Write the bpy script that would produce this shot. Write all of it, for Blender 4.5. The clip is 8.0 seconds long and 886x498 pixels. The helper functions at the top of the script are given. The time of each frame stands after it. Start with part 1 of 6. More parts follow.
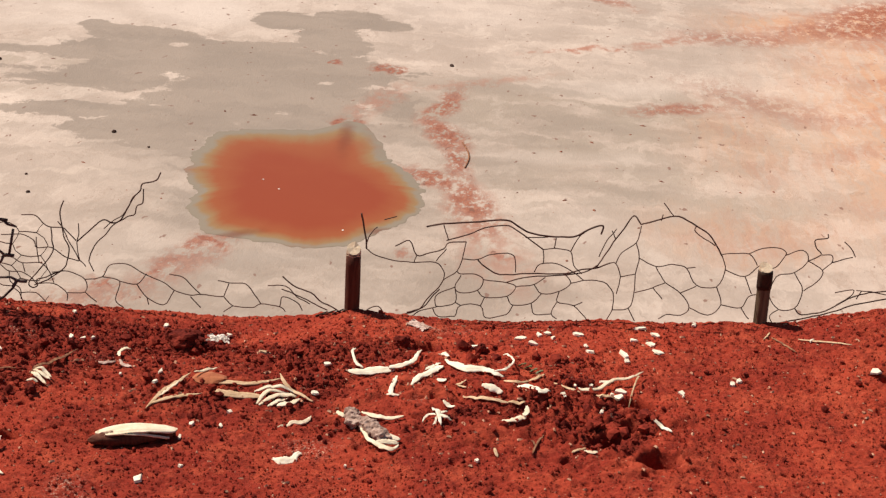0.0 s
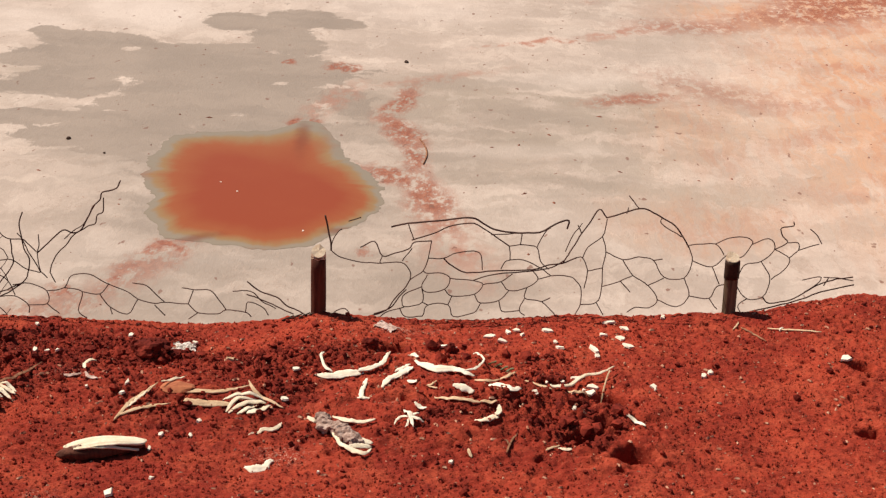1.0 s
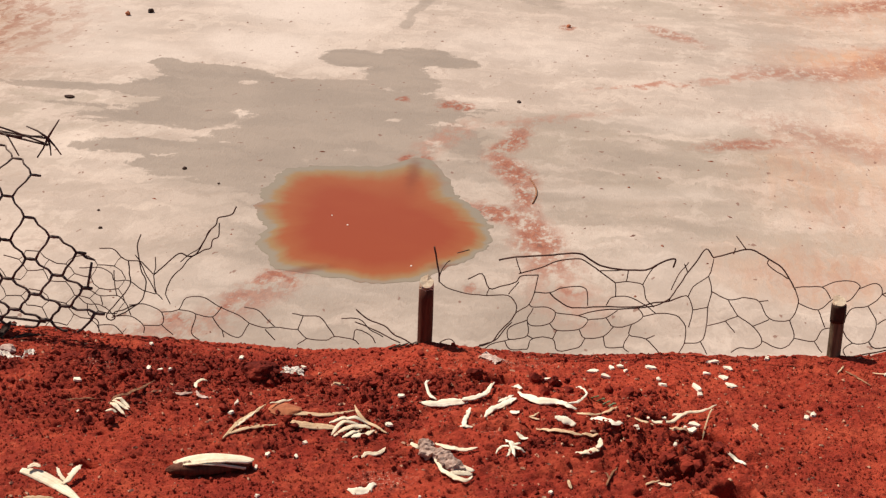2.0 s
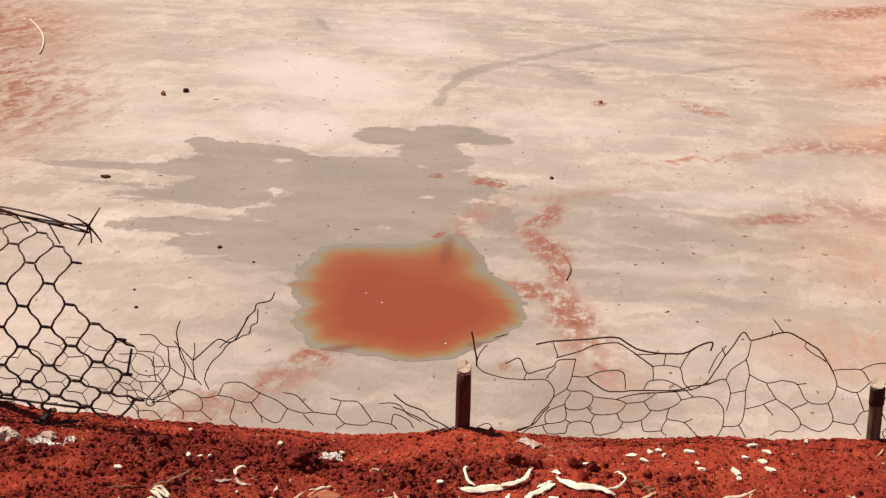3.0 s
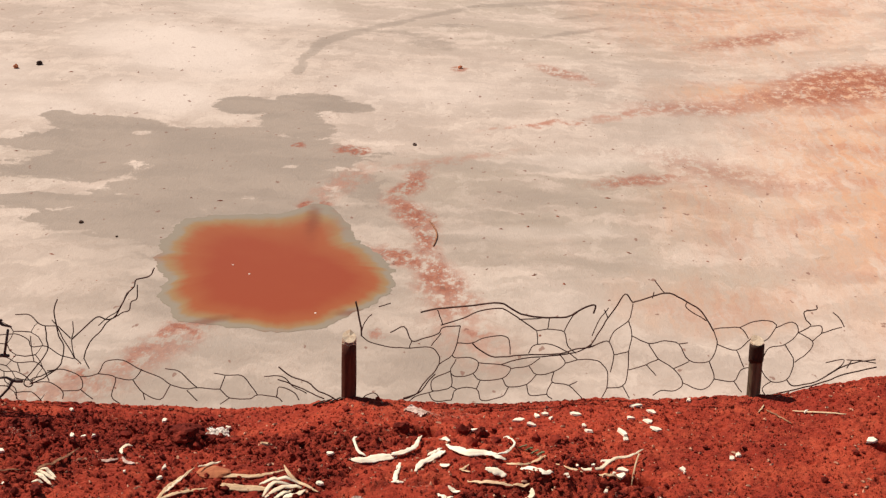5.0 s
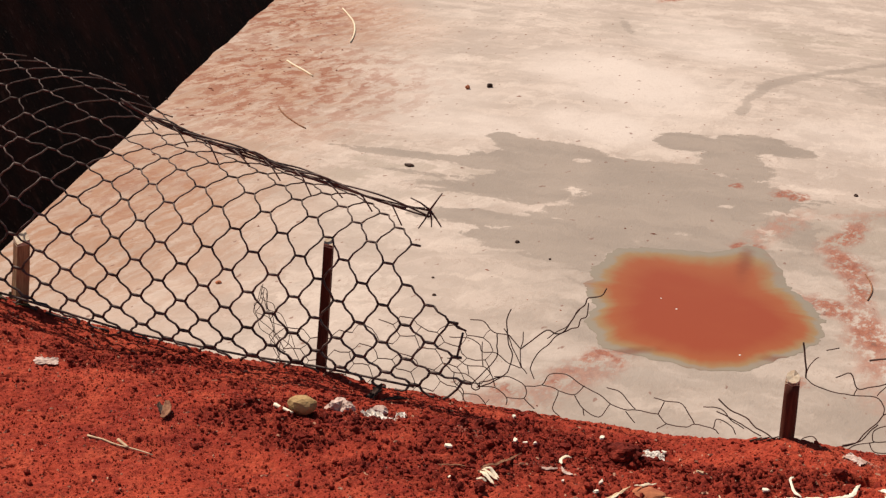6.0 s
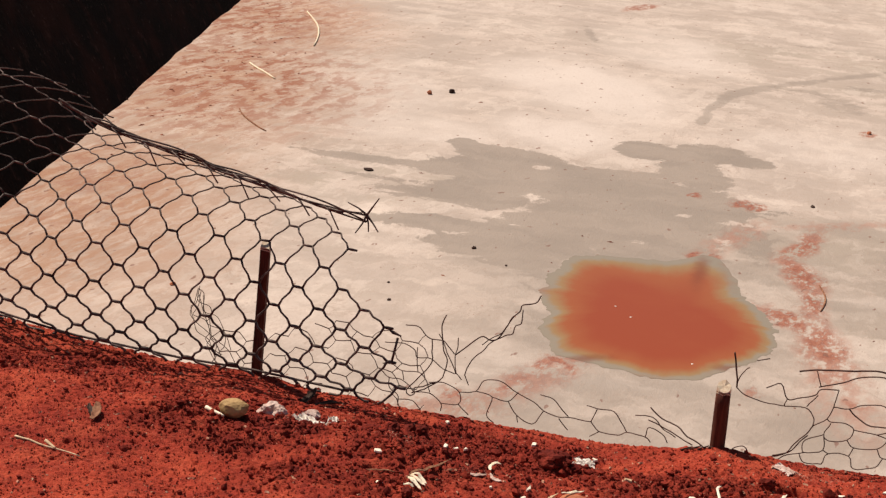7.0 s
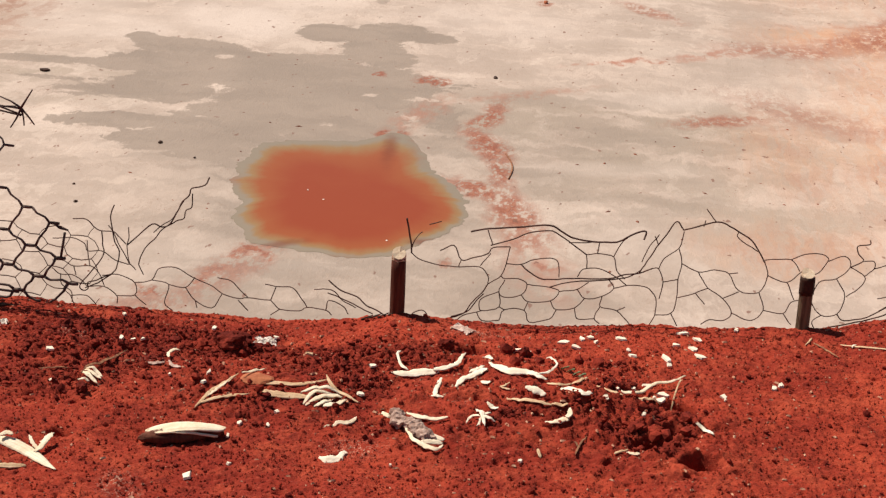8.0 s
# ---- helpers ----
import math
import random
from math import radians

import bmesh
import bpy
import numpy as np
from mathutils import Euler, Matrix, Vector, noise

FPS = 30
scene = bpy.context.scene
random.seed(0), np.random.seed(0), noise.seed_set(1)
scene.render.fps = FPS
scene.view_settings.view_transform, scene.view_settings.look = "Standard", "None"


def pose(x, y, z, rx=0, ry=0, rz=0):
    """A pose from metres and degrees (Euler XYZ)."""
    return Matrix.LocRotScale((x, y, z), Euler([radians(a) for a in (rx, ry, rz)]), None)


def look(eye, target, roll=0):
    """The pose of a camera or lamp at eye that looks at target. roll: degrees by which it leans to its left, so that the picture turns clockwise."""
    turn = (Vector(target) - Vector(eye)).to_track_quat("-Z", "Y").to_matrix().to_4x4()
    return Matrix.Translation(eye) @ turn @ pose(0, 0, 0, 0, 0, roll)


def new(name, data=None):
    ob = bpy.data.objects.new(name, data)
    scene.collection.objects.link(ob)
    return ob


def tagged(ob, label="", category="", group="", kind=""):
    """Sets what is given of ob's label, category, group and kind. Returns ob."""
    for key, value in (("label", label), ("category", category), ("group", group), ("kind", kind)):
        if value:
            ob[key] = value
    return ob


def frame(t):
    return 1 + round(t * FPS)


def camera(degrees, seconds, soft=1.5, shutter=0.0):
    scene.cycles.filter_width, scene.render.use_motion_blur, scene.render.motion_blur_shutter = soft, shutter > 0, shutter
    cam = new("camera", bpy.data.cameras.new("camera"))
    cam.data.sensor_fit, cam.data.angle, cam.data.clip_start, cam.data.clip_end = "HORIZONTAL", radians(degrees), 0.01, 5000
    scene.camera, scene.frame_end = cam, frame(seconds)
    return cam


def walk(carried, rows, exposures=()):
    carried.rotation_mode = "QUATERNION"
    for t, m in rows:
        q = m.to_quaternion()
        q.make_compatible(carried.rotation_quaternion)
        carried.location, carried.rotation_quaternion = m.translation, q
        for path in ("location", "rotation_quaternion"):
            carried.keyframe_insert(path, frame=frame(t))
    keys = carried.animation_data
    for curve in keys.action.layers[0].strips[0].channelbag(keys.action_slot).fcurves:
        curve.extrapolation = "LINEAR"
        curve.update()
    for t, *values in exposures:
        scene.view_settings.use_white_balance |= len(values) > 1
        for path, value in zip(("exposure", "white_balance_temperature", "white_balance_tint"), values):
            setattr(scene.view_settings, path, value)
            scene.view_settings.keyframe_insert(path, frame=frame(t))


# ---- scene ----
cam = camera(30.0, 8.0, soft=1.3)
PATH = [
    (0, (0.446, -3.343, 1.333), (0.302, -1.459, 0.676), 4.4),
    (0.5, (0.436, -3.309, 1.34), (0.322, -1.426, 0.677), 3.0),
    (1, (0.429, -3.316, 1.331), (0.335, -1.43, 0.672), 3.1),
    (1.5, (0.446, -3.339, 1.328), (0.349, -1.45, 0.677), 3.8),
    (1.7, (0.437, -3.348, 1.325), (0.284, -1.462, 0.679), 3.7),
    (2, (0.434, -3.369, 1.332), (0.207, -1.481, 0.712), 3.6),
    (2.2, (0.429, -3.386, 1.337), (0.176, -1.492, 0.744), 3.7),
    (3.3, (0.421, -3.374, 1.364), (0.144, -1.466, 0.83), 2.5),
    (3.5, (0.409, -3.358, 1.359), (0.132, -1.453, 0.819), 2.3),
    (4, (0.378, -3.362, 1.368), (0.141, -1.458, 0.802), 2.6),
    (4.2, (0.381, -3.318, 1.335), (0.255, -1.403, 0.775), 3.2),
    (4.6, (0.378, -3.345, 1.345), (0.305, -1.43, 0.777), 3.0),
    (5.3, (0.361, -3.403, 1.362), (0.126, -1.498, 0.801), 1.7),
    (5.4, (0.343, -3.413, 1.362), (-0.001, -1.522, 0.808), 2.0),
    (5.5, (0.327, -3.412, 1.359), (-0.099, -1.538, 0.805), 2.1),
    (5.7, (0.313, -3.422, 1.356), (-0.215, -1.574, 0.802), 2.9),
    (6, (0.316, -3.449, 1.352), (-0.285, -1.624, 0.797), 4.2),
    (6.5, (0.339, -3.445, 1.359), (-0.3, -1.633, 0.804), 5.3),
    (7, (0.381, -3.431, 1.36), (-0.182, -1.591, 0.814), 5.4),
    (7.2, (0.394, -3.414, 1.352), (-0.104, -1.559, 0.793), 5.2),
    (7.4, (0.431, -3.4, 1.327), (0.09, -1.529, 0.709), 5.3),
    (7.5, (0.448, -3.386, 1.332), (0.17, -1.513, 0.687), 5.2),
    (8, (0.448, -3.389, 1.328), (0.251, -1.506, 0.683), 4.1),
]
walk(cam, [(t, look(eye, target, roll)) for t, eye, target, roll in PATH], [(0, 0.05, 6850, 15), (8, 0.05, 6850, 15)])

# ---- light ----
SUN_AZ, SUN_EL = radians(-65), radians(54)   # azimuth from +y towards -x is negative
to_sun = Vector((math.sin(SUN_AZ) * math.cos(SUN_EL), math.cos(SUN_AZ) * math.cos(SUN_EL), math.sin(SUN_EL)))
world = bpy.data.worlds.new("daylight")
scene.world = world
world.use_nodes = True
sky = world.node_tree.nodes.new("ShaderNodeTexSky")
sky.sky_type, sky.sun_disc, sky.sun_elevation, sky.sun_rotation = "NISHITA", False, SUN_EL, SUN_AZ
background = world.node_tree.nodes["Background"]
world.node_tree.links.new(sky.outputs[0], background.inputs[0])
background.inputs[1].default_value = 0.05
sun = new("sun", bpy.data.lights.new("sun", "SUN"))
sun.data.energy, sun.data.angle, sun.data.color = 5.0, radians(0.5), (1.0, 0.92, 0.82)
sun.matrix_world = look(to_sun * 50, (0, 0, 0))


# ---- materials ----
def nd(nt, kind, links=None, **props):
    n = nt.nodes.new(kind)
    for k, v in props.items():
        setattr(n, k, v)
    for k, v in (links or {}).items():
        if isinstance(v, bpy.types.NodeSocket):
            nt.links.new(v, n.inputs[k])
        else:
            n.inputs[k].default_value = v
    return n


def blank(name):
    m = bpy.data.materials.new(name)
    m.use_nodes = True
    nt = m.node_tree
    return m, nt, nt.nodes["Principled BSDF"]


def position(nt):
    return nd(nt, "ShaderNodeNewGeometry").outputs["Position"]


def grain(nt, at, scale, detail=4.0, rough=0.6):
    return nd(nt, "ShaderNodeTexNoise", {"Vector": at, "Scale": scale, "Detail": detail, "Roughness": rough}).outputs["Fac"]


def step(nt, value, lo, hi, a=0.0, b=1.0):
    n = nd(nt, "ShaderNodeMapRange", {0: value, 1: lo, 2: hi, 3: a, 4: b})
    n.clamp = True
    n.interpolation_type = "SMOOTHSTEP"
    return n.outputs[0]


def arith(nt, op, a, b):
    return nd(nt, "ShaderNodeMath", {0: a, 1: b}, operation=op).outputs[0]


def blend(nt, fac, a, b, kind="MIX"):
    n = nd(nt, "ShaderNodeMix", data_type="RGBA", blend_type=kind)
    for i, v in ((0, fac), (6, a), (7, b)):
        if isinstance(v, bpy.types.NodeSocket):
            nt.links.new(v, n.inputs[i])
        else:
            n.inputs[i].default_value = v if i == 0 else (*v, 1)
    return n.outputs[2]


def relief(nt, bsdf, height, strength, distance):
    b = nd(nt, "ShaderNodeBump", {"Height": height, "Strength": strength, "Distance": distance})
    nt.links.new(b.outputs[0], bsdf.inputs["Normal"])


def simple(name, dark, light, rough=0.8, big=8.0, fine=90.0, bump=0.3, dist=0.002, metal=0.0, spec=0.5, stretch=(1, 1, 1), fibres=0.0):
    """A weathered surface: two colours mixed by a broad and a fine noise, with fine relief."""
    m, nt, bsdf = blank(name)
    tc = nd(nt, "ShaderNodeTexCoord").outputs["Object"]
    at = nd(nt, "ShaderNodeMapping", {"Vector": tc, "Scale": stretch}).outputs[0]
    a, b = grain(nt, at, big), grain(nt, at, fine)
    mixed = arith(nt, "ADD", arith(nt, "MULTIPLY", a, 0.6), arith(nt, "MULTIPLY", b, 0.4))
    col = blend(nt, step(nt, mixed, 0.36, 0.64), dark, light)
    rnd = nd(nt, "ShaderNodeObjectInfo").outputs["Random"]
    if fibres:
        across = nd(nt, "ShaderNodeAttribute", attribute_name="across").outputs["Fac"]
        line = nd(nt, "ShaderNodeTexNoise", {"W": arith(nt, "ADD", arith(nt, "MULTIPLY", across, 3.6), arith(nt, "MULTIPLY", rnd, 50.0)), "Scale": 1.0, "Detail": 3.0}, noise_dimensions="1D").outputs["Fac"]
        col = blend(nt, step(nt, line, 0.52, 0.60, 0.0, fibres), col, tuple(0.55 * c for c in dark))
    col = blend(nt, arith(nt, "MULTIPLY", rnd, 0.2), col, dark)
    nt.links.new(col, bsdf.inputs["Base Color"])
    bsdf.inputs["Roughness"].default_value = rough
    bsdf.inputs["Metallic"].default_value = metal
    bsdf.inputs["Specular IOR Level"].default_value = spec
    relief(nt, bsdf, b, bump, dist)
    return m


def soil_material():
    m, nt, bsdf = blank("red_soil")
    at = position(nt)
    broad, mid, fine, tiny = grain(nt, at, 2.6), grain(nt, at, 14, 6), grain(nt, at, 75, 5, 0.7), grain(nt, at, 420, 3, 0.7)
    col = blend(nt, step(nt, broad, 0.38, 0.66), (0.285, 0.031, 0.0168), (0.43, 0.057, 0.0275))
    col = blend(nt, step(nt, mid, 0.44, 0.68, 0, 0.65), col, (0.53, 0.092, 0.043))
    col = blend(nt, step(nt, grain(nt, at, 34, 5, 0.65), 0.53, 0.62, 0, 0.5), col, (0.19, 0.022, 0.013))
    loose = nd(nt, "ShaderNodeAttribute", attribute_name="loose").outputs["Fac"]     # loose, cloddy soil
    # damp: the mask that colours the loose patches darker, broken up by noise
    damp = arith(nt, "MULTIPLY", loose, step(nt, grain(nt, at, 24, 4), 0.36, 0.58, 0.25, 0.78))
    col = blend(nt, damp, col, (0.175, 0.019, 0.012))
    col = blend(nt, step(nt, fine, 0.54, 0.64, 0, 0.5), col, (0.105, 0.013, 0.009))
    col = blend(nt, step(nt, fine, 0.44, 0.34, 0, 0.4), col, (0.55, 0.122, 0.064))
    col = blend(nt, step(nt, tiny, 0.655, 0.72, 0, 0.7), col, (0.68, 0.33, 0.20))
    # thin pale ash and lime dust in a few places
    ash = None
    for x, y, rx, ry in ((-0.333, -0.960, 0.035, 0.060), (-0.30, -1.00, 0.028, 0.04), (0.03, -0.70, 0.06, 0.05), (-0.42, -0.415, 0.045, 0.03), (0.17, -0.06, 0.06, 0.03), (-0.62, -0.33, 0.06, 0.04), (-0.86, -0.31, 0.10, 0.06)):
        mp = nd(nt, "ShaderNodeMapping", {"Vector": at, "Location": (x, y, 0), "Scale": (rx, ry, 10)}, vector_type="TEXTURE").outputs[0]
        one = step(nt, nd(nt, "ShaderNodeVectorMath", {0: mp}, operation="LENGTH").outputs["Value"], 0.2, 1.2, 1.0, 0.0)
        ash = one if ash is None else arith(nt, "MAXIMUM", ash, one)
    dust = arith(nt, "MULTIPLY", arith(nt, "MAXIMUM", ash, step(nt, grain(nt, at, 5.5, 3), 0.66, 0.76)), step(nt, grain(nt, at, 210, 5, 0.75), 0.52, 0.62))
    col = blend(nt, arith(nt, "MULTIPLY", dust, 0.75), col, (0.70, 0.47, 0.34))
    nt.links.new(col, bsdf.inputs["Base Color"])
    bsdf.inputs["Roughness"].default_value = 0.95
    bsdf.inputs["Specular IOR Level"].default_value = 0.15
    relief(nt, bsdf, arith(nt, "ADD", fine, arith(nt, "MULTIPLY", tiny, 0.6)), 0.7, 0.008)
    return m


PALE, WET = (0.55, 0.456, 0.382), (0.345, 0.280, 0.223)
RED, ORANGE = (0.255, 0.072, 0.037), (0.58, 0.32, 0.185)


def pond_material():
    """Pale lime plaster with damp grey patches, red silt trails and orange-stained sides."""
    m, nt, bsdf = blank("plaster_pond_floor")
    at = position(nt)
    long_at = nd(nt, "ShaderNodeMapping", {"Vector": at, "Scale": (1.0, 0.42, 1.0)}).outputs[0]     # drawn out along the pond
    big = nd(nt, "ShaderNodeTexNoise", {"Vector": long_at, "Scale": 0.9, "Detail": 3.0}).outputs["Color"]
    small = nd(nt, "ShaderNodeTexNoise", {"Vector": long_at, "Scale": 5.0, "Detail": 7.0, "Roughness": 0.68}).outputs["Color"]

    def shift(v, noise_colour, amount):
        off = nd(nt, "ShaderNodeVectorMath", {0: noise_colour, 1: (0.5, 0.5, 0.5)}, operation="SUBTRACT").outputs[0]
        off = nd(nt, "ShaderNodeVectorMath", {0: off, 1: (amount, amount * 2.2, 0)}, operation="MULTIPLY").outputs[0]
        return nd(nt, "ShaderNodeVectorMath", {0: v, 1: off}, operation="ADD").outputs[0]

    warped = shift(shift(at, big, 0.6), small, 0.46)
    crisp = shift(at, small, 0.30)

    def spot(x, y, rx, ry, turn=0.0, soft=0.35, amount=1.0, at=warped):
        def make():
            mp = nd(nt, "ShaderNodeMapping", {"Vector": at, "Location": (x, y, -2), "Rotation": (0, 0, radians(turn)), "Scale": (rx, ry, 1000)}, vector_type="TEXTURE").outputs[0]
            d = nd(nt, "ShaderNodeVectorMath", {0: mp}, operation="LENGTH").outputs["Value"]
            return step(nt, d, 1 - soft, 1 + soft, amount, 0.0)
        return make

    def trail(x0, y0, x1, y1, w, soft=0.5, amount=1.0, at=crisp):
        return spot((x0 + x1) / 2, (y0 + y1) / 2, math.hypot(x1 - x0, y1 - y0) / 2 + w * 0.5, w, math.degrees(math.atan2(y1 - y0, x1 - x0)), soft, amount, at)

    def union(*masks):
        """The most of several masks; each is made just before it is joined, which keeps the shader small."""
        out = None
        for k in masks:
            k = k()
            out = k if out is None else arith(nt, "MAXIMUM", out, k)
        return out

    streak_at = nd(nt, "ShaderNodeMapping", {"Vector": crisp, "Rotation": (0, 0, -0.28), "Scale": (0.50, 0.95, 1)}).outputs[0]
    cloud, brush = grain(nt, warped, 0.55, 5), grain(nt, streak_at, 2.3, 7, 0.62)
    fine, speck = grain(nt, long_at, 34, 5, 0.65), grain(nt, long_at, 11.0, 5, 0.62)
    col = blend(nt, step(nt, brush, 0.40, 0.62), (0.445, 0.366, 0.305), PALE)
    col = blend(nt, step(nt, cloud, 0.46, 0.66, 0, 0.6), col, (0.63, 0.535, 0.452))
    # trowel and drag marks, grey and broken
    drag_mask = union(spot(0.5, 9.6, 1.5, 1.5, 0, 0.6), spot(0.9, 7.6, 1.4, 0.8, 0, 0.7, 0.8), spot(-1.0, 20.5, 4.0, 1.2, 10, 0.6, 0.7), spot(0.6, 17.6, 2.6, 1.4, 0, 0.6, 0.6), spot(-5.2, 9.6, 1.6, 0.9, 0, 0.6, 0.9))
    drag = arith(nt, "MULTIPLY", drag_mask, step(nt, brush, 0.60, 0.44))
    col = blend(nt, arith(nt, "MULTIPLY", drag, 0.8), col, (0.40, 0.335, 0.265))
    # long broken strokes of the float
    stroke_at = nd(nt, "ShaderNodeMapping", {"Vector": crisp, "Scale": (0.36, 0.95, 1), "Rotation": (0, 0, -0.30)}).outputs[0]
    stroke = grain(nt, stroke_at, 2.0, 8, 0.68)
    col = blend(nt, step(nt, stroke, 0.535, 0.60, 0, 0.5), col, (0.40, 0.325, 0.265))
    col = blend(nt, step(nt, stroke, 0.42, 0.34, 0, 0.4), col, (0.70, 0.59, 0.49))
    flake_at = nd(nt, "ShaderNodeMapping", {"Vector": crisp, "Scale": (1.1, 0.40, 1), "Rotation": (0, 0, 0.5)}).outputs[0]
    flake = grain(nt, flake_at, 2.2, 8, 0.70)
    col = blend(nt, step(nt, flake, 0.53, 0.57, 0, 0.42), col, (0.42, 0.345, 0.285))
    col = blend(nt, step(nt, flake, 0.45, 0.40, 0, 0.40), col, (0.66, 0.565, 0.48))
    lips = arith(nt, "ABSOLUTE", arith(nt, "SUBTRACT", flake, 0.565), 0.0)
    col = blend(nt, arith(nt, "MULTIPLY", step(nt, lips, 0.0, 0.008, 0.55, 0.0), step(nt, brush, 0.46, 0.56)), col, (0.34, 0.235, 0.18))     # broken edges of the top coat
    rings = arith(nt, "ABSOLUTE", arith(nt, "SUBTRACT", stroke, 0.5), 0.0)
    col = blend(nt, step(nt, rings, 0.0, 0.010, 0.32, 0.0), col, (0.36, 0.265, 0.205))     # tide lines
    hair = arith(nt, "ABSOLUTE", arith(nt, "SUBTRACT", grain(nt, long_at, 2.2, 6, 0.7), 0.47), 0.0)
    col = blend(nt, arith(nt, "MULTIPLY", step(nt, hair, 0.0, 0.007, 0.4, 0.0), step(nt, cloud, 0.45, 0.6)), col, (0.33, 0.20, 0.145))
    # bare, well-dried plaster; damp areas with crisp shores, then softer ones, then what the float left
    def mark(name):
        return nd(nt, "ShaderNodeAttribute", attribute_name=name).outputs["Fac"]

    frayed = arith(nt, "SUBTRACT", arith(nt, "ADD", arith(nt, "MULTIPLY", grain(nt, streak_at, 2.6, 8, 0.72), 2.4), arith(nt, "MULTIPLY", grain(nt, crisp, 6, 5, 0.7), 1.2)), 1.80)
    col = blend(nt, arith(nt, "MULTIPLY", mark("bare"), step(nt, cloud, 0.30, 0.60, 0.35, 0.9)), col, (0.65, 0.562, 0.488))
    damp = step(nt, arith(nt, "ADD", mark("shore"), frayed), 0.44, 0.54)
    damp = arith(nt, "MAXIMUM", damp, arith(nt, "MULTIPLY", mark("moist"), step(nt, brush, 0.66, 0.42, 0.50, 0.95)))
    damp = arith(nt, "MAXIMUM", damp, step(nt, arith(nt, "ADD", mark("stroke"), frayed), 0.46, 0.70, 0, 0.7))
    gaps = step(nt, arith(nt, "ADD", mark("gap"), frayed), 0.58, 0.70)
    damp = arith(nt, "MULTIPLY", damp, arith(nt, "SUBTRACT", 1.0, arith(nt, "MULTIPLY", gaps, 0.9)))
    damp_tone = blend(nt, step(nt, brush, 0.38, 0.64), (0.30, 0.245, 0.195), WET)
    col = blend(nt, arith(nt, "MULTIPLY", damp, 0.92), col, damp_tone)
    # orange film on the rising side and along the far wall
    film = union(
        spot(4.6, 10.0, 2.3, 5.5, 0, 0.40, 0.85), spot(3.4, 14.4, 1.6, 1.0, 0, 0.5, 0.8), spot(1.7, 7.1, 0.6, 0.5, 0, 0.7, 0.5), spot(1.9, 9.4, 0.6, 1.4, 0, 0.7, 0.45),
        spot(-7.3, 12.6, 1.3, 3.4, 17, 0.7, 0.95), spot(-5.9, 7.2, 1.3, 2.7, 17, 0.6, 1.0), spot(-8.6, 17.2, 1.3, 2.8, 17, 0.7, 0.95), spot(3.2, 21.5, 2.0, 5.0, 0, 0.6, 0.6))
    scrape_at = nd(nt, "ShaderNodeMapping", {"Vector": crisp, "Scale": (6.0, 0.40, 1), "Rotation": (0, 0, 0.06)}).outputs[0]
    scrape = grain(nt, scrape_at, 3.0, 7, 0.68)
    film = arith(nt, "MULTIPLY", film, step(nt, scrape, 0.36, 0.62, 0.35, 1.0))
    film_tone = blend(nt, step(nt, grain(nt, warped, 1.6, 4), 0.4, 0.66), ORANGE, (0.47, 0.20, 0.105))
    film_tone = blend(nt, union(spot(-7.5, 11.5, 3.0, 9.0, 17, 0.3)), film_tone, (0.38, 0.21, 0.128))
    col = blend(nt, film, col, film_tone)
    # red silt
    silt = union(
        trail(-1.75, 5.96, -1.57, 5.89, 0.07, 0.5, 1.0), trail(-1.78, 5.70, -1.70, 5.89, 0.07, 0.6, 0.9), trail(-1.88, 5.31, -1.77, 5.72, 0.09, 0.8, 0.75), trail(-1.91, 5.27, -1.82, 5.34, 0.05, 0.6, 0.9), trail(-1.37, 8.98, -1.21, 9.02, 0.06, 0.4, 1.0), trail(-0.53, 6.07, -0.48, 6.04, 0.05, 0.5, 0.8), trail(0.05, 6.21, 0.15, 6.14, 0.06, 0.5, 0.6), trail(-2.14, 5.14, -1.97, 4.98, 0.06, 0.6, 0.9),
        trail(-0.55, 10.3, -0.72, 9.2, 0.10, 0.7), trail(-0.70, 9.3, -0.40, 8.5, 0.13, 0.7), trail(-0.40, 8.6, -0.36, 7.7, 0.08, 0.7), trail(-0.32, 7.7, -0.12, 6.8, 0.15, 0.7), trail(-0.12, 7.0, -0.05, 6.5, 0.16, 0.6, 0.7),
        trail(-0.68, 7.85, -0.35, 7.45, 0.12), spot(-1.25, 10.88, 0.15, 0.20, 0, 0.3, 1.0, crisp), spot(-1.72, 11.0, 0.06, 0.12, 0, 0.3, 1.0, crisp),
        spot(-1.30, 8.95, 0.13, 0.14, 0, 0.35, 1.0, crisp),
        trail(-1.62, 6.05, -1.35, 6.25, 0.09, 0.5, 0.9), trail(-1.9, 5.0, -1.6, 5.95, 0.14, 0.7, 0.6), trail(-2.3, 4.6, -1.9, 5.0, 0.18, 0.7, 0.55),
        trail(1.0, 10.2, 1.6, 10.7, 0.16, 0.6, 0.8), trail(1.6, 13.5, 2.6, 13.8, 0.34, 0.9, 0.7), trail(2.4, 13.8, 3.2, 14.2, 0.30, 0.9, 0.6), trail(3.0, 14.1, 4.6, 14.8, 0.75, 0.5), spot(3.7, 14.8, 0.7, 0.9, 0, 0.5, 1.0, crisp), spot(-0.53, 15.2, 0.09, 0.16, 0, 0.4, 0.9, crisp),
        trail(0.9, 14.8, 0.4, 15.6, 0.16, 0.6, 0.75), trail(2.5, 17.6, 3.6, 18.3, 0.35, 0.6, 0.8), trail(2.6, 24.6, 3.6, 25.6, 0.7, 0.5, 0.9), trail(-5.0, 23.2, -4.8, 24.4, 0.14, 0.4, 0.9),
        trail(2.4, 10.4, 1.6, 11.4, 0.30, 0.8, 0.5))
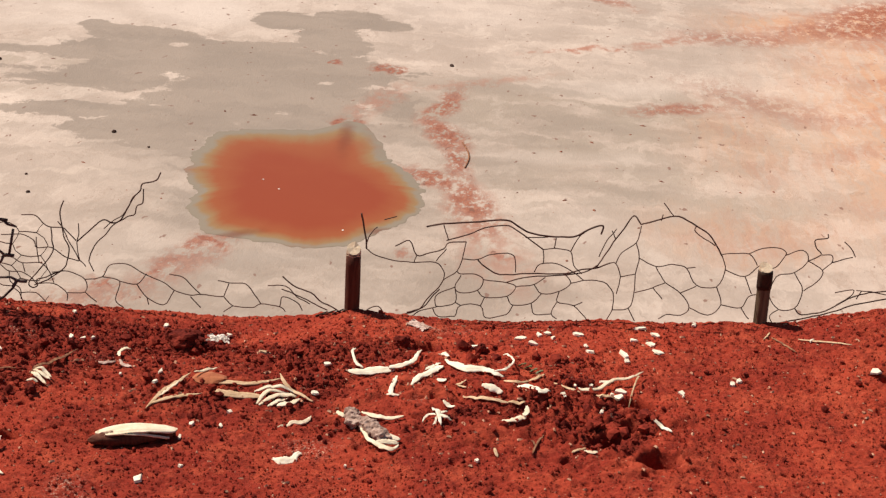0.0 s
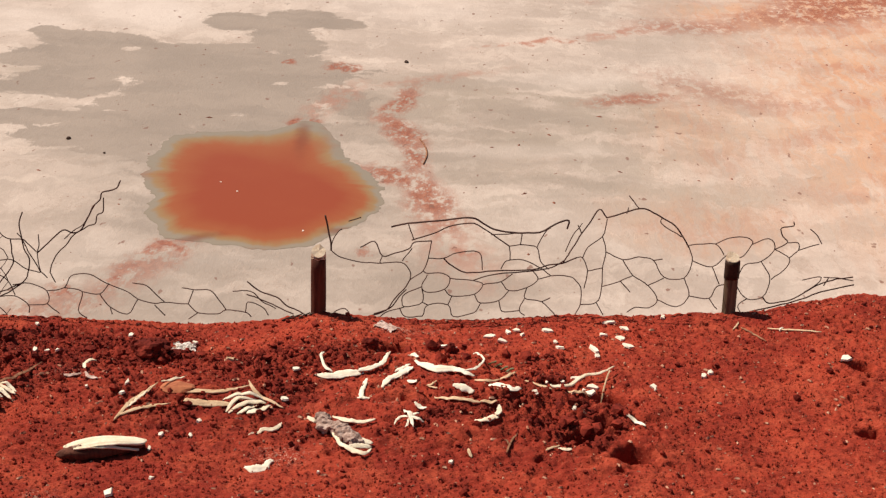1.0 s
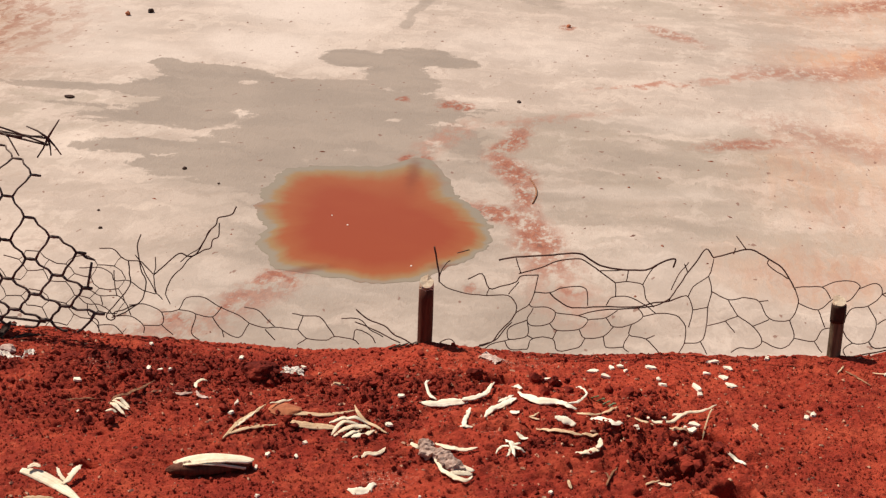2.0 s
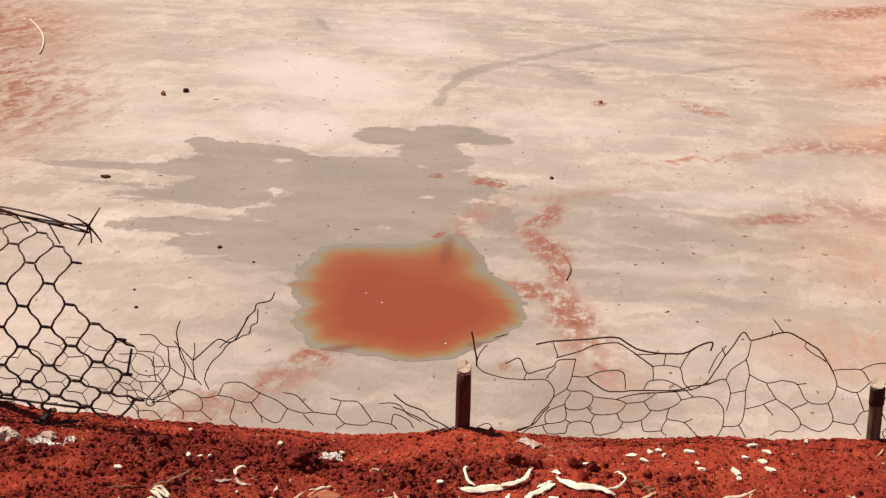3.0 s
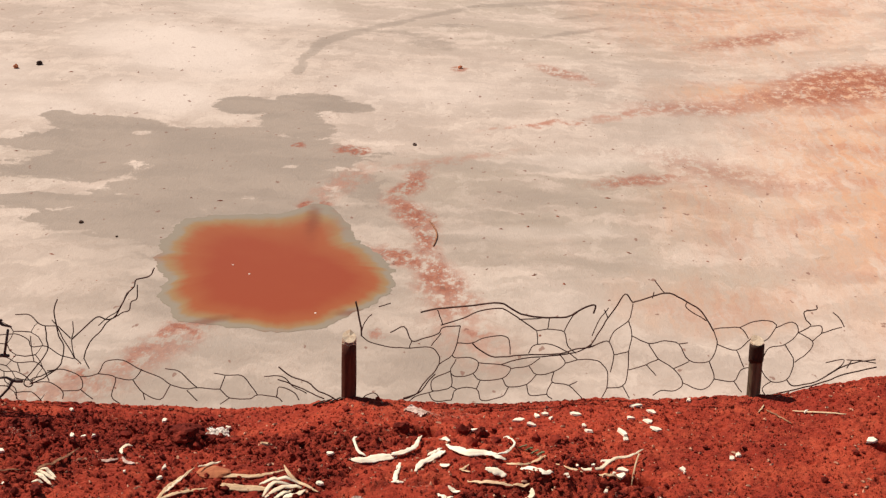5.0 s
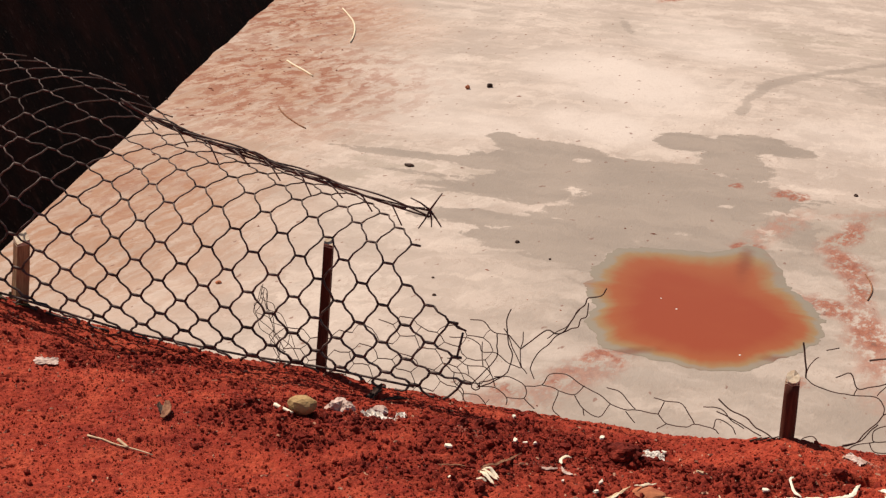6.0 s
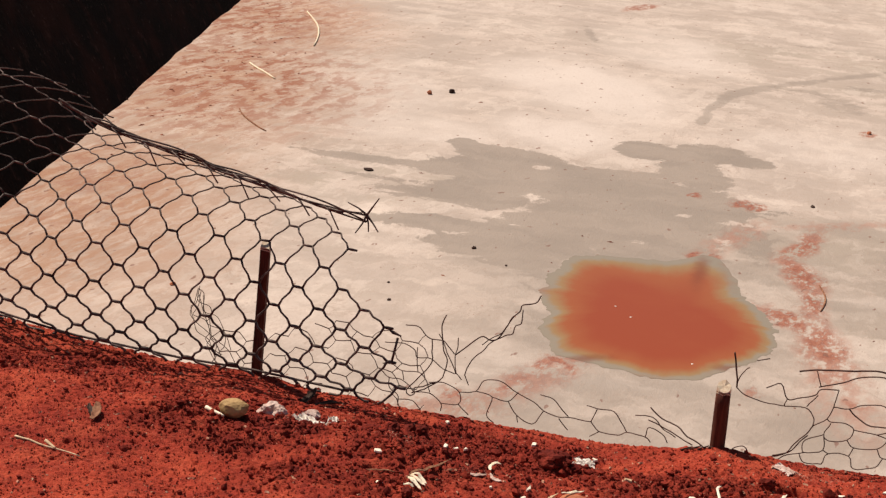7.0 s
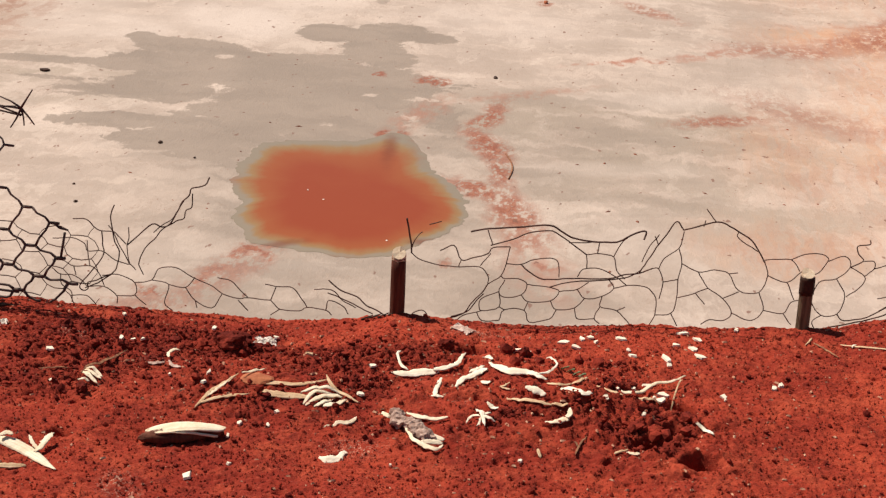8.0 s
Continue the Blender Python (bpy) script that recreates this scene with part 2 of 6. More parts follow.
    silt = arith(nt, "MULTIPLY", silt, step(nt, arith(nt, "ADD", arith(nt, "MULTIPLY", speck, 0.6), arith(nt, "MULTIPLY", fine, 0.4)), 0.415, 0.525))
    faint = union(trail(-1.05, 10.2, -1.30, 9.1, 0.13, 0.7, 0.55), trail(-0.95, 10.2, 0.1, 11.2, 0.09, 0.7, 0.4), trail(0.0, 12.1, 0.9, 12.7, 0.07, 0.6, 0.8), trail(0.9, 12.7, 1.7, 13.5, 0.12, 0.6, 0.6), trail(-0.1, 6.6, 0.2, 5.7, 0.2, 0.8, 0.45))
    col = blend(nt, arith(nt, "MULTIPLY", faint, step(nt, speck, 0.36, 0.6)), col, (0.40, 0.16, 0.10))
    col = blend(nt, arith(nt, "MULTIPLY", silt, 0.9), col, blend(nt, step(nt, fine, 0.42, 0.6), RED, (0.35, 0.115, 0.060)))
    # soil washed in along the shaded wall, in clots
    clot = arith(nt, "ADD", arith(nt, "MULTIPLY", grain(nt, flake_at, 5.5, 7, 0.72), 0.8), arith(nt, "MULTIPLY", speck, 0.2))
    side = union(spot(-7.2, 13.0, 1.3, 2.4, 17, 0.8), spot(-7.6, 13.4, 0.9, 2.2, 17, 0.8), spot(-6.9, 11.2, 0.8, 1.4, 17, 0.8, 0.8), spot(-8.9, 17.2, 1.0, 2.6, 17, 0.8), spot(-6.2, 8.2, 0.5, 1.6, 17, 0.8, 0.5))
    col = blend(nt, arith(nt, "MULTIPLY", side, step(nt, clot, 0.48, 0.55, 0, 0.95)), col, (0.29, 0.108, 0.058))
    col = blend(nt, arith(nt, "MULTIPLY", side, step(nt, clot, 0.43, 0.37, 0, 0.5)), col, (0.58, 0.45, 0.35))
    # dirt specks and pits
    col = blend(nt, step(nt, grain(nt, long_at, 15, 2, 0.5), 0.70, 0.735, 0, 0.75), col, (0.20, 0.095, 0.065))
    col = blend(nt, step(nt, fine, 0.5, 0.7, 0, 0.22), col, (0.42, 0.31, 0.23))
    nt.links.new(col, bsdf.inputs["Base Color"])
    nt.links.new(step(nt, damp, 0.0, 1.0, 0.85, 0.55), bsdf.inputs["Roughness"])
    bsdf.inputs["Specular IOR Level"].default_value = 0.25
    height = arith(nt, "ADD", arith(nt, "MULTIPLY", brush, 1.0), arith(nt, "MULTIPLY", fine, 0.15))
    relief(nt, bsdf, height, 0.35, 0.06)
    return m


def puddle_material():
    """Muddy water over plaster: clear and grey at the shore, ochre, then opaque orange where it is deep."""
    m, nt, bsdf = blank("muddy_water")
    at = position(nt)
    deep = nd(nt, "ShaderNodeAttribute", attribute_name="depth").outputs["Fac"]
    wob = arith(nt, "MULTIPLY", arith(nt, "SUBTRACT", grain(nt, nd(nt, "ShaderNodeMapping", {"Vector": at, "Scale": (1, 0.42, 1)}).outputs[0], 4.0, 5), 0.5), 0.26)
    d = arith(nt, "ADD", deep, wob)
    col = blend(nt, step(nt, d, 0.06, 0.17), (0.285, 0.240, 0.178), (0.315, 0.195, 0.090))
    col = blend(nt, step(nt, d, 0.13, 0.36), col, (0.335, 0.100, 0.036))
    col = blend(nt, step(nt, d, 0.28, 0.75), col, (0.305, 0.064, 0.024))
    # silt drawn into the water at two inlets
    for x, y, rx, ry, turn in ((-1.25, 8.50, 0.07, 0.55, 6), (-1.54, 6.10, 0.20, 0.07, 42), (-0.72, 6.42, 0.12, 0.07, 30)):
        mp = nd(nt, "ShaderNodeMapping", {"Vector": at, "Location": (x, y, -1.993), "Rotation": (0, 0, radians(turn)), "Scale": (rx, ry, 1)}, vector_type="TEXTURE").outputs[0]
        far = arith(nt, "ADD", nd(nt, "ShaderNodeVectorMath", {0: mp}, operation="LENGTH").outputs["Value"], arith(nt, "MULTIPLY", grain(nt, at, 9, 3), 0.8))
        col = blend(nt, step(nt, far, 0.5, 1.7, 0.6, 0.0), col, (0.20, 0.050, 0.022))
    streak = step(nt, grain(nt, at, 1.3, 5), 0.5, 0.7, 0, 0.35)
    col = blend(nt, streak, col, (0.33, 0.080, 0.029))
    nt.links.new(col, bsdf.inputs["Base Color"])
    bsdf.inputs["Roughness"].default_value = 0.25
    bsdf.inputs["Specular IOR Level"].default_value = 0.06
    return m


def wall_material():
    m, nt, bsdf = blank("shade_black_wall")
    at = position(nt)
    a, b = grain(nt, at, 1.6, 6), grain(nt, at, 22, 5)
    # near-black base: the deep shade on the wall is painted into its colour
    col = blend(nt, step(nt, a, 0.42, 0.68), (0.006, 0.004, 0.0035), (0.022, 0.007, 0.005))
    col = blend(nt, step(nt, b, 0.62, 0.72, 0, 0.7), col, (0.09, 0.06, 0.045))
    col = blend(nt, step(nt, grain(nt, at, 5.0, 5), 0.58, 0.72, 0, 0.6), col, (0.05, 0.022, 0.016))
    nt.links.new(col, bsdf.inputs["Base Color"])
    bsdf.inputs["Roughness"].default_value = 0.95
    bsdf.inputs["Specular IOR Level"].default_value = 0.03
    relief(nt, bsdf, b, 0.5, 0.02)
    return m


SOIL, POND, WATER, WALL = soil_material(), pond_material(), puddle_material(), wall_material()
BARK = simple("weathered_stake", (0.075, 0.022, 0.014), (0.17, 0.06, 0.034), 0.8, 10, 60, 0.6, 0.003, stretch=(4, 4, 0.5), spec=0.15)
GREYBARK = simple("grey_stake", (0.085, 0.058, 0.035), (0.24, 0.175, 0.105), 0.85, 10, 60, 0.6, 0.003, stretch=(4, 4, 0.5), spec=0.15)
TANBARK = simple("tan_split_wood", (0.26, 0.13, 0.06), (0.52, 0.33, 0.17), 0.8, 10, 60, 0.6, 0.003, stretch=(4, 4, 0.5))
CUT = simple("fresh_cut_wood", (0.55, 0.40, 0.26), (0.80, 0.68, 0.50), 0.8, 30, 200, 0.5, 0.001)
WIRE = simple("rusty_wire", (0.06, 0.036, 0.028), (0.17, 0.105, 0.08), 0.75, 20, 200, 0.3, 0.0005, 0.0, 0.12)
NET = simple("black_plastic_net", (0.058, 0.041, 0.034), (0.185, 0.135, 0.113), 0.6, 12, 150, 0.2, 0.0005, spec=0.12)
HUSK = simple("dry_husk", (0.74, 0.60, 0.40), (0.92, 0.83, 0.64), 0.75, 25, 160, 0.5, 0.0015, stretch=(1, 1, 1), fibres=0.35)
TANHUSK = simple("tan_husk", (0.54, 0.35, 0.19), (0.80, 0.60, 0.38), 0.8, 25, 160, 0.5, 0.0015, fibres=0.4)
WHITE = simple("pale_chip", (0.84, 0.75, 0.56), (0.94, 0.88, 0.72), 0.8, 30, 200, 0.4, 0.001, fibres=0.12)
COB = simple("grey_cob", (0.26, 0.15, 0.11), (0.58, 0.43, 0.35), 0.9, 40, 160, 0.7, 0.003)
STONE = simple("ochre_stone", (0.30, 0.17, 0.06), (0.55, 0.36, 0.15), 0.85, 20, 120, 0.5, 0.003)
PINKSTONE = simple("pinkish_stone", (0.42, 0.27, 0.21), (0.72, 0.57, 0.49), 0.9, 25, 120, 0.6, 0.004)
# maroon crumbs, toned darker to carry the shade of pits and clod sides
CLOD = simple("shade_toned_clod", (0.10, 0.012, 0.009), (0.32, 0.043, 0.024), 0.95, 14, 160, 0.6, 0.003, spec=0.1)
# red soil lumps whose shaded near side is painted over the whole lump
SHADECLOD = simple("shade_dark_clod", (0.09, 0.013, 0.010), (0.24, 0.034, 0.020), 0.95, 14, 160, 0.6, 0.003, spec=0.1)
FLOORDIRT = simple("washed_dirt", (0.12, 0.045, 0.03), (0.36, 0.13, 0.075), 0.9, 1.5, 40, 0.3, 0.002, spec=0.1)
GRIT = simple("pale_grit", (0.42, 0.15, 0.08), (0.68, 0.42, 0.27), 0.9, 60, 300, 0.2, 0.001)
PAPER = simple("crumpled_paper", (0.60, 0.53, 0.45), (0.86, 0.80, 0.71), 0.7, 40, 200, 0.4, 0.002)
TWIG = simple("dry_twig", (0.16, 0.06, 0.035), (0.42, 0.22, 0.12), 0.85, 30, 160, 0.5, 0.001, spec=0.15)
LEAF = simple("green_leaf", (0.05, 0.08, 0.025), (0.13, 0.17, 0.06), 0.6, 30, 160, 0.3, 0.001)
DARKLEAF = simple("dead_leaf", (0.025, 0.014, 0.010), (0.07, 0.035, 0.022), 0.7, 30, 160, 0.3, 0.001, spec=0.15)
BRICK = simple("brick_shard", (0.33, 0.09, 0.035), (0.50, 0.17, 0.07), 0.9, 30, 160, 0.5, 0.002)


# ---- shapes ----
def hashed(i, j, seed):
    h = np.sin(i * 127.1 + j * 311.7 + seed * 74.7) * 43758.5453
    return h - np.floor(h)


def vnoise(x, y, seed=0):
    """Smooth value noise in -1..1 on arrays; each seed has its own turn."""
    ca, sa = math.cos(0.6 + 0.9 * seed), math.sin(0.6 + 0.9 * seed)
    x, y = x * ca - y * sa, x * sa + y * ca
    i, j = np.floor(x), np.floor(y)
    f, g = x - i, y - j
    f, g = f * f * (3 - 2 * f), g * g * (3 - 2 * g)
    a = hashed(i, j, seed) * (1 - f) + hashed(i + 1, j, seed) * f
    b = hashed(i, j + 1, seed) * (1 - f) + hashed(i + 1, j + 1, seed) * f
    return 2 * (a * (1 - g) + b * g) - 1


def ramp(v, lo, hi):
    t = np.clip((v - lo) / (hi - lo), 0, 1)
    return t * t * (3 - 2 * t)


CREST_X = (-60, -3.0, -1.88, -1.11, 0.0, 0.89, 1.3, 2.2, 60)
CREST_Y = (-0.6, -0.25, -0.10, 0.015, 0.0, 0.096, 0.17, 0.25, 0.6)
RIM_X = (-60, -3.0, -2.07, -1.95, -1.57, -1.29, -1.1, -0.85, -0.54, -0.22, 0.0, 0.22, 0.44, 0.7, 0.88, 0.98, 1.06, 1.14, 1.5, 2.2, 60)
RIM_Z = (0.0, 0.0, -0.015, -0.015, -0.058, -0.06, -0.052, -0.057, -0.053, -0.036, -0.002, 0.008, 0.031, 0.054, 0.072, 0.086, 0.120, 0.138, 0.15, 0.12, 0.12)


def crest(x):
    return np.interp(x, CREST_X, CREST_Y)


def rim(x):
    """The height of the bank's top along the fence."""
    return np.interp(x, RIM_X, RIM_Z) - 0.4 * crest(x)


PIT = (-17.0, 9.0, 34.0)
HOLLOWS = ((0.563, -0.560, 0.024, 0.085), (0.656, -0.612, 0.026, 0.090), (0.622, -0.392, 0.024, 0.080), (0.599, -0.504, 0.015, 0.050), (-0.487, -0.800, 0.015, 0.045), (0.188, -0.165, 0.022, 0.055), (1.135, -0.170, 0.017, 0.050), (1.11, -0.43, 0.017, 0.050))
HEAPS = ((-0.30, -0.265, 0.07, 0.02), (0.36, -0.50, 0.22, 0.018), (0.55, -0.50, 0.2, 0.016), (-0.64, -0.28, 0.12, 0.012), (0.25, -0.25, 0.25, 0.012), (-0.2, -0.5, 0.3, 0.01), (-1.5, -0.3, 0.4, 0.012))


def crumble(x, y):
    """Where the soil is loose and cloddy rather than trodden smooth: 0..1."""
    m = -0.12 + 0.30 * vnoise(x * 2.6, y * 2.6, 5) + 0.34 * vnoise(x * 7.5, y * 7.5, 6) + 0.2 * vnoise(x * 17, y * 17, 12)
    for cx, cy, rx, ry, k in ((0.53, -0.50, 0.19, 0.13, 0.75), (0.18, -0.22, 0.30, 0.10, 0.40), (-0.35, -0.27, 0.40, 0.13, 0.45), (-1.75, -0.28, 0.40, 0.14, 0.55), (-1.1, -0.30, 0.45, 0.10, 0.35), (1.05, -0.02, 0.22, 0.10, 0.40), (-0.12, -0.56, 0.22, 0.10, 0.30), (0.23, -0.05, 0.13, 0.05, -0.6), (0.85, -0.45, 0.2, 0.2, -0.45), (-0.05, -0.9, 0.7, 0.14, -0.35), (-1.5, -0.85, 0.6, 0.15, -0.3)):
        m = m + k * np.exp(-((x - cx) / rx) ** 2 - ((y - cy) / ry) ** 2)
    m = m - 0.7 * np.exp(-np.abs(crest(x) - y) / 0.035)
    return ramp(m, -0.15, 0.45)


def pits(x, y, cell, radius, chance, seed):
    """Small steep holes, one at most in each cell of a grid: 0..1."""
    u, v = x / cell, y / cell
    i, j = np.floor(u), np.floor(v)
    r = radius * (0.55 + 0.45 * hashed(i, j, seed + 1)) / cell
    px, py = r + (1 - 2 * r) * hashed(i, j, seed + 2), r + (1 - 2 * r) * hashed(i, j, seed + 3)
    d = np.hypot((u - i - px) * (0.7 + 0.5 * hashed(i, j, seed + 4)), v - j - py) / r
    return np.where(hashed(i, j, seed) < chance, 1 - ramp(d, 0.45, 1.0), 0)


def soil_height(x, y):
    x, y = np.asarray(x, float), np.asarray(y, float)
    yc, top = crest(x), rim(x)
    z = 0.015 + (top - 0.015) * ramp(y, yc - 0.5, yc - 0.02)
    near = ramp(y, -1.26, -1.18) * ramp(x, -2.56, -2.45) * ramp(-x, -1.60, -1.50) * (y < 0.6)
    z = z + 0.012 * vnoise(x * 3.1, y * 3.1, 1) * ramp(yc - y, 0.0, 0.2) + 0.006 * vnoise(x * 9, y * 9, 2)
    c = crumble(x, y)
    lump = 0.7 * np.abs(vnoise(x * 46, y * 46, 3)) + 0.75 * np.abs(vnoise(x * 105, y * 105, 4))
    z = z + near * ((0.20 + 1.05 * c) * 0.0105 * (lump - 0.55) + 0.0024 * vnoise(x * 150, y * 150, 7) + 0.008 * c * vnoise(x * 19, y * 19, 8))
    z = z - near * (y < yc - 0.03) * (0.014 * pits(x, y, 0.043, 0.0090, 0.20 + 0.45 * c, 41) + 0.008 * pits(x + 0.3, y, 0.024, 0.0055, 0.25 + 0.45 * c, 51))
    for hx, hy, r, d in HOLLOWS:
        z = z - d * np.exp(-((((x - hx) / 1.25) ** 2 + (y - hy) ** 2) / (r * r)) ** 2)
    for hx, hy, r, d in HEAPS:
        z = z + d * np.exp(-(((x - hx) / 1.3) ** 2 + (y - hy) ** 2) / (r * r)) * (0.6 + 0.6 * np.abs(vnoise(x * 30, y * 30, 9)))
    edge = y - yc - 0.012 * vnoise(x * 11, y * 0, 10) - 0.006 * vnoise(x * 37, y * 0, 11)
    drop = np.where(edge > 0, 1.4 * edge + 0.03 * (1 - np.exp(-np.maximum(edge, 0) / 0.02)), 0)
    inside = (y > yc) & (y < PIT[2]) & (x > PIT[0]) & (x < PIT[1])
    return np.where(inside, np.maximum(z - drop, -2.35), z)


def gz(x, y):
    return float(soil_height(x, y))


def mesh_of(name, verts, faces, material, smooth=False):
    me = bpy.data.meshes.new(name)
    me.from_pydata(verts, [], faces)
    me.materials.append(material)
    if smooth:
        me.polygons.foreach_set("use_smooth", [True] * len(me.polygons))
    me.update()
    return me


def sheet(name, xs, ys, height, material, smooth=True):
    gx, gy = np.meshgrid(xs, ys)
    pts = np.stack([gx.ravel(), gy.ravel(), height(gx, gy).ravel()], 1)
    nx, ny = len(xs), len(ys)
    i = (np.arange(ny - 1)[:, None] * nx + np.arange(nx - 1)[None, :]).ravel()
    quads = np.stack([i, i + 1, i + nx + 1, i + nx], 1)
    return mesh_of(name, pts.tolist(), quads.tolist(), material, smooth)


def part(name, data, material, parent, label=""):
    """Links a mesh, or a pair of vertices and faces, or a bmesh, as one object under parent."""
    if isinstance(data, bmesh.types.BMesh):
        me = bpy.data.meshes.new(name)
        data.to_mesh(me)
        data.free()
        me.materials.append(material)
    elif isinstance(data, tuple):
        me = mesh_of(name, data[0], data[1], material, True)
    else:
        me = data
    ob = new(name, me)
    ob.parent = parent
    if label:
        ob["label"] = label
    return ob


def holder(name, at=(0, 0, 0), turn=0.0):
    e = new(name)
    e.empty_display_size = 0.05
    e.matrix_world = pose(*at, 0, 0, turn)
    bpy.context.view_layer.update()
    return e


def tube(pts, radius, sides=5, out=None):
    """Vertices and faces of a round rod along pts; radius may be one number or one a point."""
    verts, faces = out if out else ([], [])
    pts = [Vector(p) for p in pts]
    n = len(pts)
    radii = radius if isinstance(radius, (list, tuple)) else [radius] * n
    up = Vector((0.13, 0.31, 0.94))
    base = len(verts)
    for k, p in enumerate(pts):
        t = (pts[min(k + 1, n - 1)] - pts[max(k - 1, 0)]).normalized()
        a = t.cross(up)
        a = (a if a.length > 1e-3 else t.cross(Vector((1, 0, 0)))).normalized()
        b = t.cross(a)
        for s in range(sides):
            w = 2 * math.pi * s / sides
            verts.append(tuple(p + (a * math.cos(w) + b * math.sin(w)) * radii[k]))
    for k in range(n - 1):
        for s in range(sides):
            q = base + k * sides
            faces.append((q + s, q + (s + 1) % sides, q + sides + (s + 1) % sides, q + sides + s))
    faces.append(tuple(base + s for s in reversed(range(sides))))
    faces.append(tuple(base + (n - 1) * sides + s for s in range(sides)))
    return verts, faces


def glide(pts, per=5):
    """A smooth line through a few points."""
    pts = [Vector(p) for p in pts]
    ext = [pts[0] * 2 - pts[1], *pts, pts[-1] * 2 - pts[-2]]
    out = []
    for k in range(1, len(ext) - 2):
        a, b, c, d = ext[k - 1:k + 3]
        for s in range(per):
            t = s / per
            out.append(0.5 * (2 * b + (c - a) * t + (2 * a - 5 * b + 4 * c - d) * t * t + (3 * b - a - 3 * c + d) * t ** 3))
    return out + [pts[-1]]


def lump(size, seed, rough=0.25, detail=2):
    """A stone or clod: an uneven, faceted ball with half axes size."""
    bm = bmesh.new()
    bmesh.ops.create_icosphere(bm, subdivisions=detail, radius=1)
    for v in bm.verts:
        n = noise.noise(v.co * 1.3 + Vector((seed * 7.1, seed * 3.3, 0))) + 0.5 * noise.noise(v.co * 3.1 + Vector((0, seed * 5.7, seed)))
        v.co = v.co * (1 + rough * n)
        v.co = Vector((v.co.x * size[0], v.co.y * size[1], v.co.z * size[2]))
    return bm


# ---- ground, pond and walls ----
def spread(lo, hi, step_size, outer):
    """Close lines from lo to hi, and wider and wider ones out to the outer distances."""
    mid = list(np.arange(lo, hi + step_size / 2, step_size))
    left, right, d = [], [], step_size
    while lo - sum(left) > outer[0]:
        d *= 1.45
        left.append(d)
    d = step_size
    while hi + sum(right) < outer[1]:
        d *= 1.45
        right.append(d)
    a = [lo - s for s in np.cumsum(left)][::-1]
    b = [hi + s for s in np.cumsum(right)]
    return np.array(a + mid + b)


gx = spread(-2.45, 1.50, 0.0036, (-900, 900))
gx = np.unique(np.concatenate([gx[(gx < PIT[0] - 0.6) | ((gx > -4) & (gx < 4)) | (gx > PIT[1] + 0.6)], np.linspace(-16.9, -4.2, 16), np.linspace(4.2, 8.9, 8), [PIT[0] - 0.01, PIT[1] + 0.01]]))
gy = spread(-1.22, 0.20, 0.0036, (-900, 900))
gy = np.unique(np.concatenate([gy[(gy < 2.6) | (gy > PIT[2] + 0.6)], np.linspace(2.8, 33.9, 24), [PIT[2] + 0.01]]))
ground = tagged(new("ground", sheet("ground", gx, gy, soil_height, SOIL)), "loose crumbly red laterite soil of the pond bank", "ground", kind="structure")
co = np.empty(len(ground.data.vertices) * 3)
ground.data.vertices.foreach_get("co", co)
co = co.reshape(-1, 3)
ground.data.attributes.new("loose", "FLOAT", "POINT").data.foreach_set("value", crumble(co[:, 0], co[:, 1]) * (np.abs(co[:, 0]) < 4) * (co[:, 1] > -3))


def pond_height(x, y):
    rise = np.clip(x - 2.0 - 0.02 * (y - 9), 0, None)
    z = -2.0 + 0.10 * rise ** 1.5 / (1 + 0.1 * rise)
    away = np.hypot((x + 1.3) / 1.1, (y - 7.4) / 1.8)
    return z + ramp(away, 1.0, 1.8) * (0.02 * vnoise(x * 0.7, y * 0.7, 21) + 0.008 * vnoise(x * 2.3, y * 2.3, 22))


PX, PY = np.arange(-13.5, 8.01, 0.075), np.arange(0.9, 33.0, 0.075)
pond = tagged(new("pond_floor", sheet("pond_floor", PX, PY, pond_height, POND)), "pale plastered pond bottom with damp patches and red silt", "pond floor", kind="structure")


def blot(x, y, rx, ry, turn=0.0, soft=0.3, amount=1.0):
    """An oval stain on the pond bottom: its middle, half axes, turn, soft edge and strength."""
    return x, y, rx, ry, radians(turn), max(soft, 0.5), amount


def band(x0, y0, x1, y1, w, soft=0.35, amount=1.0):
    return blot((x0 + x1) / 2, (y0 + y1) / 2, math.hypot(x1 - x0, y1 - y0) / 2 + w * 0.5, w, math.degrees(math.atan2(y1 - y0, x1 - x0)), max(soft, 0.6), amount)


def strongest(X, Y, *stains):
    out = np.zeros_like(X)
    for x, y, rx, ry, turn, soft, amount in stains:
        u, v = (X - x) * math.cos(turn) + (Y - y) * math.sin(turn), (Y - y) * math.cos(turn) - (X - x) * math.sin(turn)
        out = np.maximum(out, amount * (1 - ramp(np.hypot(u / rx, v / ry), 1 - soft, 1 + soft)))
    return out


